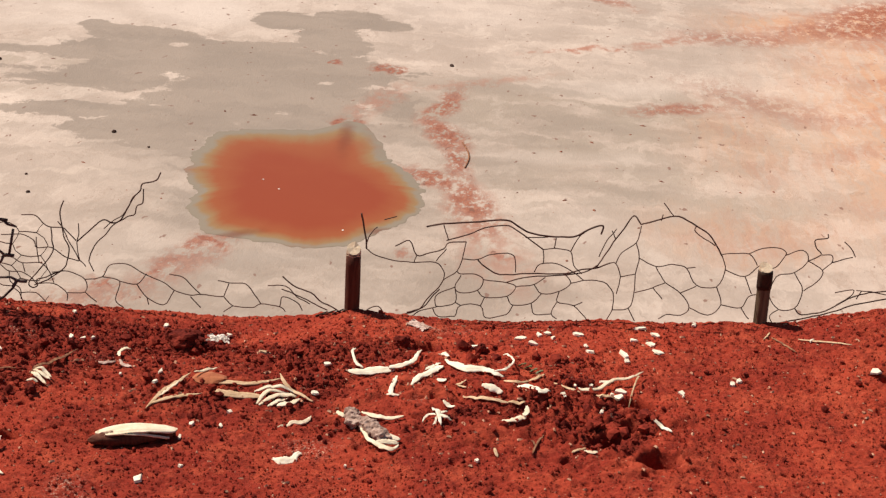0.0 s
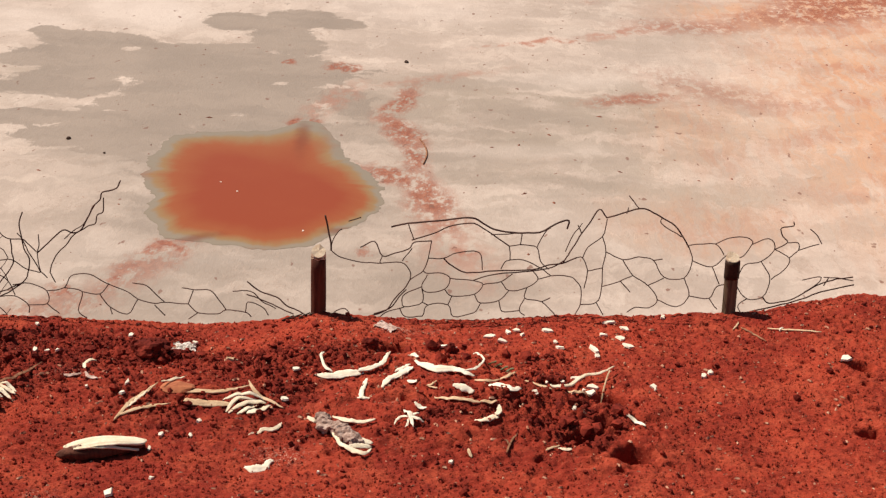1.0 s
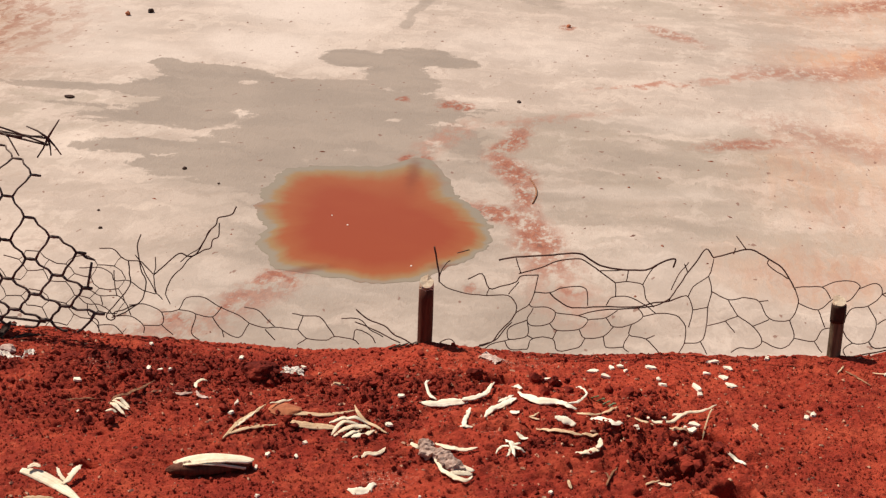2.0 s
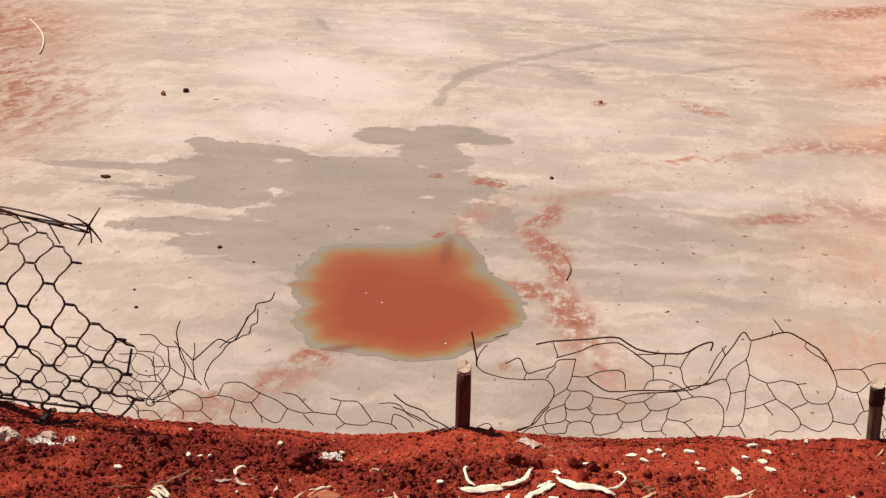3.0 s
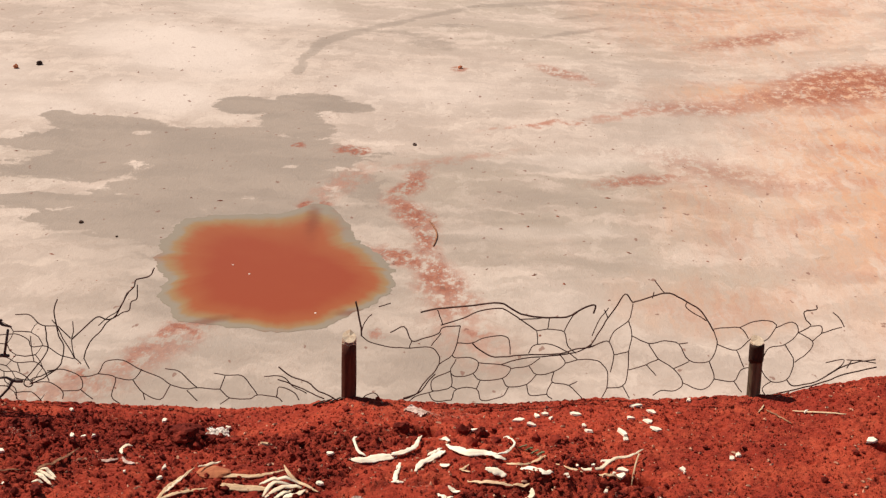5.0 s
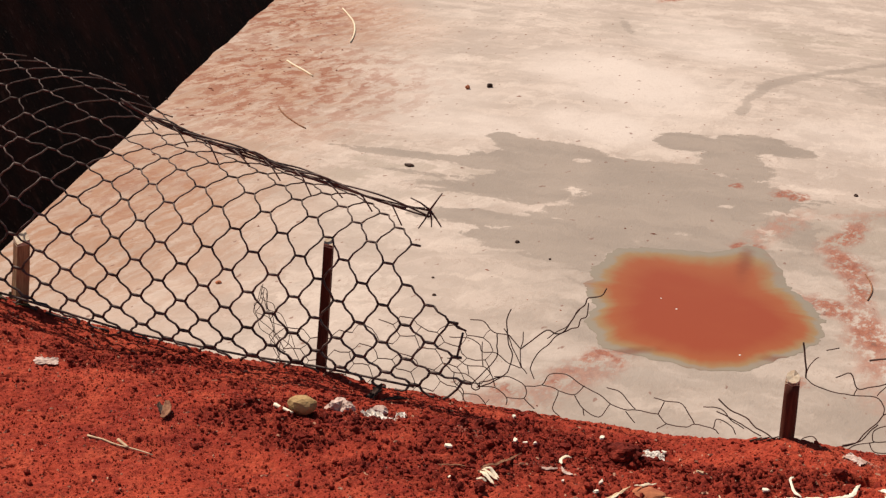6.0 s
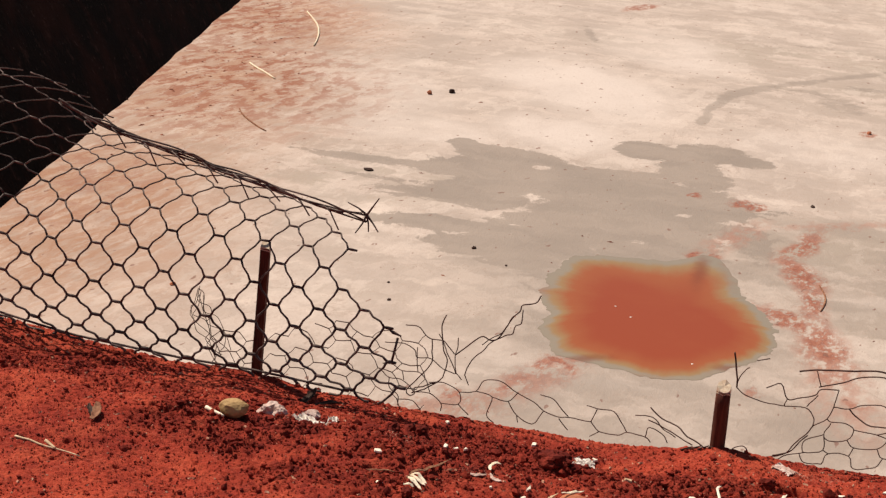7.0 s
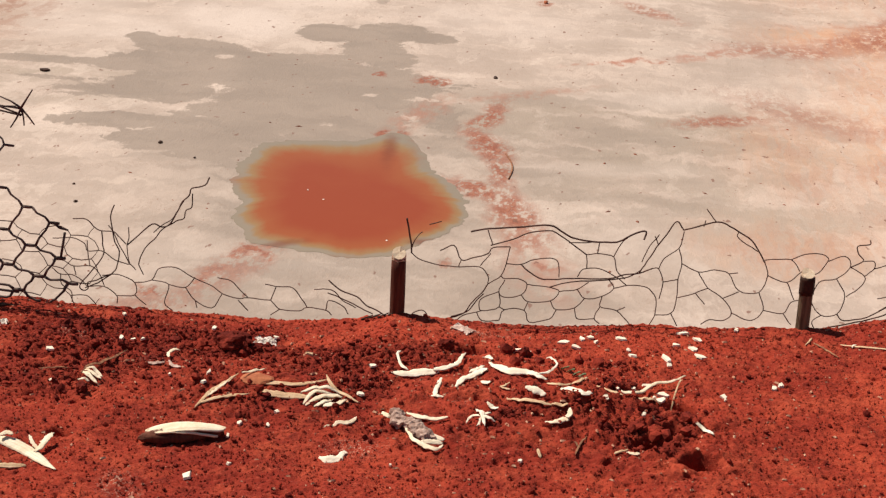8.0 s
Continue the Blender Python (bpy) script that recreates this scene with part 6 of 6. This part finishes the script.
strip("husk", ((-0.071, -0.447), (-0.055, -0.479), (-0.029, -0.497), (0.008, -0.514)), (0.0052, 0.0092, 0.0092, 0.0052), TANHUSK, "thin tan husk sliver across a bunch", lifts=(0.014, 0.004, 0.0), torn=0.12)
bunch = holder("husk_bunch", (-0.056, -0.535, gz(-0.056, -0.535)))
tagged(bunch, "bunch of pale looped husk fibres on the soil", "husk bunch")
strip("fibre", ((-0.107, -0.516), (-0.083, -0.508), (-0.055, -0.5), (-0.029, -0.494)), (0.007, 0.0098, 0.0098, 0.0056), HUSK, lifts=(0.004, 0.016, 0.004), parent=bunch, torn=0.2)
strip("fibre", ((-0.094, -0.555), (-0.085, -0.528), (-0.063, -0.514), (-0.036, -0.495)), (0.0069, 0.0111, 0.0097, 0.0055), HUSK, lifts=(0.002, 0.012, 0.002), parent=bunch, torn=0.2)
strip("fibre", ((-0.089, -0.558), (-0.072, -0.537), (-0.047, -0.522), (-0.025, -0.521)), (0.0069, 0.0111, 0.0111, 0.0069), HUSK, lifts=(0.0, 0.007, 0.002), parent=bunch, torn=0.2)
strip("fibre", ((-0.071, -0.565), (-0.058, -0.542), (-0.041, -0.525)), (0.0067, 0.0108, 0.0067), HUSK, lifts=(0.0, 0.004), parent=bunch, torn=0.2)
strip("fibre", ((-0.056, -0.551), (-0.037, -0.546), (-0.018, -0.518)), (0.0096, 0.0164, 0.0096), HUSK, lifts=(0.0, 0.002), parent=bunch, torn=0.2)

split_husk = strip("split_husk", ((-0.579, -0.874), (-0.545, -0.877), (-0.51, -0.893), (-0.475, -0.919), (-0.44, -0.948)), (0.0222, 0.0296, 0.0271, 0.0185, 0.0049), HUSK, "broad split pale husk blade with curled side flaps", torn=0.15)
strip("flap", ((-0.495, -0.897), (-0.488, -0.883), (-0.486, -0.865), (-0.482, -0.844)), (0.0096, 0.0143, 0.0143, 0.0108), HUSK, lifts=(0.004, 0.012, 0.016), parent=split_husk)
strip("flap", ((-0.494, -0.888), (-0.507, -0.876), (-0.519, -0.861)), (0.0069, 0.0069, 0.0046), HUSK, lifts=(0.006, 0.014), parent=split_husk)
strip("flap", ((-0.566, -0.877), (-0.559, -0.864), (-0.545, -0.868)), (0.0079, 0.0106, 0.0066), HUSK, lifts=(0.01, 0.014), parent=split_husk)
strip("husk", ((-0.54, -0.962), (-0.518, -0.952), (-0.496, -0.938)), (0.0103, 0.0141, 0.0077), TANHUSK, "brown curled husk sheath on the soil", torn=0.2)
broken = strip("broken_twig", ((-0.525, -0.571), (-0.516, -0.541), (-0.496, -0.501), (-0.487, -0.398)), (0.0054, 0.0068, 0.0068, 0.0041), TWIG, "broken brown twig with a torn pale leaf sheath", category="twig", lifts=(0.008, 0.008, 0.004), torn=0.08)
strip("torn_sheath", ((-0.523, -0.566), (-0.501, -0.587), (-0.482, -0.602)), (0.0052, 0.0078, 0.0052), HUSK, lifts=(0.008, 0.006), parent=broken, torn=0.2)
strip("torn_sheath", ((-0.521, -0.56), (-0.499, -0.572), (-0.481, -0.581)), (0.0055, 0.0082, 0.0055), HUSK, lifts=(0.008, 0.006), parent=broken, torn=0.2)
strip("torn_sheath", ((-0.519, -0.559), (-0.501, -0.56), (-0.481, -0.575)), (0.0042, 0.0085, 0.0056), HUSK, lifts=(0.008, 0.006), parent=broken, torn=0.2)
strip("torn_sheath", ((-0.515, -0.617), (-0.51, -0.599), (-0.5, -0.595)), (0.0056, 0.0085, 0.0056), HUSK, lifts=(0.008, 0.006), parent=broken, torn=0.2)
strip("torn_sheath", ((-0.527, -0.559), (-0.51, -0.584), (-0.5, -0.589)), (0.0051, 0.0064, 0.0038), HUSK, lifts=(0.008, 0.006), parent=broken, torn=0.2)
strip("husk", ((-0.391, -0.356), (-0.404, -0.362), (-0.407, -0.383), (-0.396, -0.419)), (0.0056, 0.0083, 0.0083, 0.0069), HUSK, "small curled pale husk scrap", lifts=(0.006, 0.01))
strip("husk", ((-0.396, -0.419), (-0.385, -0.438), (-0.376, -0.442), (-0.363, -0.448)), (0.0068, 0.0095, 0.0095, 0.0054), PINKSTONE, "dusty pinkish curled husk scrap")
strip("husk", ((-0.436, -0.442), (-0.417, -0.442), (-0.4, -0.432)), (0.0059, 0.0088, 0.0059), PINKSTONE, "dusty pinkish curled husk scrap")
strip("twig", ((-0.616, -0.552), (-0.587, -0.548), (-0.559, -0.543)), (0.0029, 0.0036, 0.0029), TWIG, "thin dry brown twig on red soil", category="twig", torn=0.05)

strip("stalk", ((0.966, 0.01), (1.007, -0.017), (1.071, -0.04)), (0.0039, 0.0047, 0.0039), TANHUSK, "long thin tan stalk on the mound", category="stalk", torn=0.05)
strip("twig", ((0.91, 0.013), (0.931, -0.021), (0.957, -0.057)), (0.0037, 0.0044, 0.0029), TWIG, "thin dry brown twig on red soil", category="twig", torn=0.05)
strip("stalk", ((0.908, 0.039), (0.901, 0.018), (0.89, -0.008)), (0.0034, 0.0041, 0.0027), TANHUSK, "tiny tan stalk on red soil", category="stalk", torn=0.05)
pebble("brick_shard", -0.203, -0.472, (0.034, 0.026, 0.008), BRICK, "flat orange brick shard in the soil", "brick", 3, 0.42, 0.3, 20)
# dark roots and crumbs beside the first stake
for k in range(6):
    twig(-0.075 + 0.012 * k, -0.016 + 0.006 * (k % 3), -0.052 + 0.009 * k, -0.004 - 0.008 * (k % 2), 0.0022, "root", DARKLEAF, "dark matted root at the foot of a stake", 0.004)

for x, y, sx, sy, sz in ((-0.305, -0.285, 0.026, 0.018, 0.012), (-0.285, -0.262, 0.020, 0.015, 0.013), (-0.325, -0.255, 0.018, 0.014, 0.012), (-0.30, -0.235, 0.016, 0.012, 0.012), (0.170, -0.168, 0.020, 0.015, 0.013), (0.135, -0.180, 0.014, 0.011, 0.010), (-0.63, -0.245, 0.013, 0.011, 0.010), (-0.655, -0.275, 0.012, 0.011, 0.010), (-0.61, -0.285, 0.012, 0.010, 0.009), (-0.60, -0.255, 0.011, 0.010, 0.009), (-0.50, -0.64, 0.012, 0.010, 0.008), (0.30, -0.19, 0.012, 0.010, 0.010)):
    pebble("soil_clod", x, y, (sx * 1.1, sy * 1.1, sz * 1.2), SHADECLOD, "hard lump of red soil, coloured dark for its shaded side", "clod", sx * 400 + x * 9, 0.15, 0.55, 90 * x, 3)

# things under the net
pebble("stone", -0.978, -0.402, (0.033, 0.024, 0.021), STONE, "rounded ochre stone on red soil", "stone", 7, 0.12, 0.16, 0, 3)
twig(-1.040, -0.405, -0.985, -0.440, 0.0050, "stalk", HUSK, "short pale stalk against a stone", 0.006)
pebble("rubble", -0.930, -0.312, (0.026, 0.022, 0.018), PINKSTONE, "rough pinkish-white lump of rubble", "rubble", 12, 0.15, 0.55, 0, 3)
pebble("rubble", -0.902, -0.325, (0.016, 0.015, 0.013), PINKSTONE, "small pinkish-white lump of rubble", "rubble", 14, 0.15, 0.5, 0, 3)


def crumpled(x, y, size, label, seed, material=PAPER):
    bm = bmesh.new()
    bmesh.ops.create_grid(bm, x_segments=12, y_segments=12, size=1)
    for v in bm.verts:
        k = v.co * 2.2 + Vector((seed, seed * 2, 0))
        edge = 1 + 0.35 * noise.noise(k * 0.8)
        v.co = Vector((v.co.x * size[0] * edge, v.co.y * size[1] * edge, abs(noise.noise(k * 1.4)) * size[2] + abs(noise.noise(k * 3)) * size[2] * 0.6))
    bmesh.ops.solidify(bm, geom=bm.faces[:], thickness=0.0012)
    ob = part("paper_scrap", bm, material, None)
    ob.matrix_world = pose(x, y, gz(x, y) + 0.003, 0, 0, seed * 50)
    return tagged(ob, label, "paper scrap")


crumpled(-0.832, -0.330, (0.018, 0.040, 0.018), "crumpled torn white paper beside rubble", 1.3)
crumpled(-0.795, -0.285, (0.022, 0.011, 0.009), "small torn strip of white paper", 2.1)
crumpled(-0.255, -0.170, (0.022, 0.018, 0.010), "small crumpled white paper scrap on the bank", 3.7)
crumpled(-1.60, -0.415, (0.026, 0.020, 0.006), "flattened dusty pinkish paper scrap", 4.2, PINKSTONE)
crumpled(-1.66, -0.65, (0.030, 0.022, 0.010), "dusty pinkish paper scrap on red soil", 5.9, PINKSTONE)
crumpled(0.155, -0.055, (0.026, 0.014, 0.006), "dusty pinkish paper scrap on the bank", 6.4, PINKSTONE)
pebble("rubble", -0.852, -0.268, (0.022, 0.016, 0.010), PINKSTONE, "small flat pinkish stone", "rubble", 16, 0.15, 0.4)
blade("dead_leaf", -1.225, -0.545, -1.200, -0.610, 0.018, (0.018, 0.002), 0.004, 0.004, (0.4, 0.6), TWIG, "curled brown dead leaf standing in soil", "leaf")
blade("dead_leaf", -1.240, -0.555, -1.215, -0.585, 0.012, (0.012, 0.002), 0.0, 0.004, (0.3, 0.6), DARKLEAF, "small dark curled dead leaf", "leaf")
twig(-1.285, -0.760, -1.135, -0.770, 0.0026, material=TANHUSK, label="thin forked tan twig on red soil")
twig(-1.225, -0.745, -1.19, -0.770, 0.004, material=TANHUSK, label="short thick tan twig on red soil")
blade("dead_leaf", -0.935, -0.12, -0.915, -0.085, 0.022, (0.0, 0.03), 0.0, 0.004, (0.9, 0.2), DARKLEAF, "dark pointed dead leaf at the fence foot", "leaf")
blade("dead_leaf", -0.900, -0.125, -0.845, -0.095, 0.018, (0.0, 0.012), 0.006, 0.004, (0.3, 0.2), DARKLEAF, "dark curled dead leaf at the fence foot", "leaf")
for k in range(7):
    a = k * 0.9
    blade("sprig", -1.885 + 0.03 * math.cos(a), -0.12 + 0.012 * math.sin(a), -1.885 + 0.055 * math.cos(a), -0.125 + 0.02 * math.sin(a), 0.010, (0.0, 0.012), 0.002, 0.004, (0.4, 0.3), LEAF, "small green weed leaf at a stake", "weed")
for k in range(4):
    blade("sprig", 0.380 + 0.012 * k, -0.25 - 0.016 * k, 0.396 + 0.012 * k, -0.262 - 0.012 * k, 0.008, (0.0, 0.008), 0.002, 0.004, (0.4, 0.3), LEAF, "tiny green leaf among husks", "weed")

# ---- litter on the pond bottom ----
def on_floor(x, y):
    return float(pond_height(np.array(x), np.array(y)))


def floor_stick(x0, y0, x1, y1, r, material, label, bow=0.0):
    pts = []
    for k in range(9):
        s = k / 8
        x, y = x0 + (x1 - x0) * s + bow * math.sin(math.pi * s), y0 + (y1 - y0) * s
        pts.append((x, y, on_floor(x, y) + r * 0.7))
    c = Vector(pts[4])
    v, f = tube(pts, [r * (0.5 + 0.5 * math.sin(math.pi * (0.15 + 0.7 * k / 8))) for k in range(9)], 6)
    ob = part("stick", ([tuple(Vector(p) - c) for p in v], f), material, None)
    ob.location = c
    return tagged(ob, label, "stick")


floor_stick(-7.46, 13.91, -6.82, 13.19, 0.013, HUSK, "short pale stick on the pond bottom")
floor_stick(-8.65, 18.41, -7.42, 15.73, 0.013, HUSK, "thin bent pale stalk on the pond bottom", 0.12)
floor_stick(-6.43, 11.45, -5.8, 10.7, 0.009, TWIG, "curved reddish twig on the pond bottom", -0.06)
floor_stick(-7.75, 11.25, -7.50, 11.12, 0.014, DARKLEAF, "dark twig at the foot of the shaded wall")
floor_stick(-0.39, 8.68, -0.31, 8.01, 0.007, TWIG, "curved reddish twig in the silt", 0.04)
for x, y, sx, sy, sz, lab in ((-4.437, 9.87, 0.075, 0.06, 0.025, "flat black stone on the damp pond bottom"), (-5.02, 14.0, 0.05, 0.07, 0.05, "small dark stone on the pond bottom"), (-5.2, 13.75, 0.04, 0.06, 0.05, "small reddish stone on the pond bottom"), (-2.893, 8.06, 0.028, 0.035, 0.02, "tiny dark pebble on the pond bottom"), (-2.55, 7.75, 0.014, 0.02, 0.012, "tiny dark pebble on the pond bottom"), (-3.15, 6.9, 0.016, 0.02, 0.012, "tiny dark pebble on the pond bottom"), (-0.72, 11.3, 0.03, 0.05, 0.02, "small dark pebble on the pond bottom"), (-0.536, 15.24, 0.04, 0.06, 0.04, "small red clod on the pond bottom"), (-3.0, 6.5, 0.02, 0.026, 0.014, "tiny dark pebble on the pond bottom"), (-4.35, 6.02, 0.028, 0.04, 0.02, "small red-brown pebble on the pond bottom")):
    ob = part("pebble", lump((sx * 0.62, sy * 0.7, sz * 0.55), sx * 90 + y, 0.4, 2), BRICK if "red" in lab else DARKLEAF, None)
    ob.location = (x, y, on_floor(x, y) + sz * 0.3)
    tagged(ob, lab, "pebble")
for x, y in ((-1.476, 7.07), (-1.62, 7.25), (-0.93, 6.36)):
    ob = part("floating_scrap", lump((0.008, 0.012, 0.003), x * 10, 0.3, 1), PAPER, None)
    ob.location = (x, y, -1.994)
    tagged(ob, "tiny white scrap floating on the puddle", "scrap")


def floor_dirt():
    """Specks of soil and bits of rubbish lying about the pond bottom."""
    rng = np.random.default_rng(21)
    verts, faces = [], []
    tri = ((0, 1, 4), (1, 2, 4), (2, 3, 4), (3, 0, 4), (1, 0, 5), (2, 1, 5), (3, 2, 5), (0, 3, 5))
    centres = [(rng.uniform(-7, 3.5), rng.uniform(6, 24)) for _ in range(16)] + [(-7.4, 13.0), (-7.2, 11.5), (-8.3, 16.0), (-8.0, 14.5), (-6.6, 9.5), (-9.0, 18.0)] * 5
    for cx, cy in centres:
        for _ in range(rng.integers(4, 22)):
            x, y = cx + rng.normal(0, 0.35), cy + rng.normal(0, 1.1)
            if math.hypot((x + 1.3) / 0.9, (y - 7.4) / 1.6) < 1 or x < wall_x(y) + 0.5:
                continue
            r, ln, a, k = 0.003 + (0.010 if x > -6 else 0.013) * rng.random() ** 2.5, rng.uniform(1.0, 3.2), rng.random() * 6.28, len(verts)
            z = on_floor(x, y)
            ca, sa = math.cos(a), math.sin(a)
            for u, v, w in ((ln, 0, 0), (0, 1, 0), (-ln, 0, 0), (0, -1, 0), (0.2, 0.1, 0.8), (0, 0, -0.4)):
                verts.append((x + (ca * u - sa * v) * r, y + (sa * u + ca * v) * r, z + w * r))
            faces += [tuple(k + q for q in f) for f in tri]
    ob = new("floor_dirt", mesh_of("floor_dirt", verts, faces, FLOORDIRT))
    ob.parent = pond
    ob["kind"] = "stuff"
    ob["label"] = "specks of soil and rubbish on the plaster"


floor_dirt()


# ---- loose clods ----
def clods():
    """Crumbs of soil scattered over the loose patches."""
    base = bmesh.new()
    bmesh.ops.create_icosphere(base, subdivisions=1, radius=1)
    ball = np.array([v.co for v in base.verts])
    tris = np.array([[v.index for v in f.verts] for f in base.faces])
    base.free()
    rng = np.random.default_rng(5)
    n = 95000
    x, y = rng.uniform(-2.5, 1.5, n), rng.uniform(-1.25, 0.2, n)
    keep = (y < crest(x) - 0.005) & (rng.random(n) < 0.03 + 0.70 * crumble(x, y) ** 1.4)
    x, y = x[keep], y[keep]
    r = 0.0014 + 0.0050 * rng.random(len(x)) ** 2.2
    big = rng.random(len(x)) < 0.012
    r = np.where(big, rng.uniform(0.006, 0.010, len(x)), r)
    z = soil_height(x, y)
    ext = [(-0.30, -0.27, 26), (-0.64, -0.27, 16), (0.165, -0.165, 4), (-0.86, -0.34, 6), (0.30, -0.20, 10), (0.58, -0.5, 18)]
    ex, ey, er = [], [], []
    for cx, cy, k in ext:
        ex += list(cx + rng.normal(0, 0.045, k))
        ey += list(cy + rng.normal(0, 0.030, k))
        er += list(rng.uniform(0.006, 0.014, k))
    x, y, r = np.concatenate([x, ex]), np.concatenate([y, ey]), np.concatenate([r, er])
    for hx, hy, r0, _ in HOLLOWS:
        out = np.hypot((x - hx) / 1.25, y - hy) > 1.15 * r0
        x, y, r = x[out], y[out], r[out]
    z = soil_height(x, y)
    verts = np.empty((len(x), len(ball), 3))
    shape = 1 + 0.75 * (rng.random((len(x), len(ball))) - 0.5)
    flat = rng.uniform(0.65, 1.0, len(x))
    for k in range(3):
        verts[:, :, k] = ball[None, :, k] * r[:, None] * shape * (flat[:, None] if k == 2 else 1)
    verts += np.stack([x, y, z + r * 0.35], 1)[:, None, :]
    faces = tris[None] + (np.arange(len(x)) * len(ball))[:, None, None]
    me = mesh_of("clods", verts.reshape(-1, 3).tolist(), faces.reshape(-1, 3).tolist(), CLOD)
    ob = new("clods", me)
    ob.parent = ground
    ob["kind"] = "stuff"
    ob["label"] = "loose crumbs and clods of red soil"


clods()


def crumbs():
    """The finest grains, everywhere on the soil."""
    rng = np.random.default_rng(15)
    n = 60000
    x, y = rng.uniform(-2.3, 1.4, n), rng.uniform(-1.12, 0.15, n)
    keep = y < crest(x) - 0.004
    x, y = x[keep], y[keep]
    n = len(x)
    r = 0.0009 + 0.0022 * rng.random(n) ** 2.2
    z = soil_height(x, y) + r * 0.3
    octa = np.array([(1, 0, 0), (0, 1, 0), (-1, 0, 0), (0, -1, 0), (0, 0, 1), (0, 0, -1)], float)
    turn = rng.random(n) * 6.28
    pts = octa[None] * r[:, None, None] * rng.uniform(0.7, 1.3, (n, 6, 1))
    px = pts[:, :, 0] * np.cos(turn)[:, None] - pts[:, :, 1] * np.sin(turn)[:, None] + x[:, None]
    py = pts[:, :, 0] * np.sin(turn)[:, None] + pts[:, :, 1] * np.cos(turn)[:, None] + y[:, None]
    verts = np.stack([px, py, pts[:, :, 2] + z[:, None]], 2)
    tri = np.array([(0, 1, 4), (1, 2, 4), (2, 3, 4), (3, 0, 4), (1, 0, 5), (2, 1, 5), (3, 2, 5), (0, 3, 5)])
    faces = tri[None] + (np.arange(n) * 6)[:, None, None]
    ob = new("crumbs", mesh_of("crumbs", verts.reshape(-1, 3).tolist(), faces.reshape(-1, 3).tolist(), SOIL))
    ob.parent = ground
    ob["kind"] = "stuff"
    ob["label"] = "fine grains of red soil"


crumbs()


def grit():
    """Pale grit and husk crumbs strewn over the soil."""
    rng = np.random.default_rng(8)
    n = 7000
    x, y = rng.uniform(-2.5, 1.5, n), rng.uniform(-1.2, 0.15, n)
    keep = (y < crest(x) - 0.01) & (rng.random(n) < 0.45 + 0.5 * np.exp(-((x - 0.2) ** 2 / 0.3 + (y + 0.35) ** 2 / 0.06)))
    x, y = x[keep], y[keep]
    z = soil_height(x, y)
    verts, faces = [], []
    for a, b, c in zip(x, y, z):
        r, turn = 0.0011 + 0.0026 * rng.random() ** 3, rng.random() * 6.28
        ln, k = r * rng.uniform(1.0, 2.2), len(verts)
        ca, sa = math.cos(turn), math.sin(turn)
        for u, v, h in ((-1, -0.6, 0), (1, -0.8, 0), (0.8, 0.9, 0), (-0.7, 0.7, 0), (-0.5, 0, 1), (0.5, 0.1, 0.9)):
            verts.append((a + ca * u * ln - sa * v * r, b + sa * u * ln + ca * v * r, c + 0.0006 + h * r))
        for f in ((0, 1, 5, 4), (1, 2, 5), (2, 3, 4, 5), (3, 0, 4), (3, 2, 1, 0)):
            faces.append(tuple(k + q for q in f))
    ob = new("grit", mesh_of("grit", verts, faces, GRIT))
    ob.parent = ground
    ob["kind"] = "stuff"
    ob["label"] = "pale grit and husk crumbs"


grit()
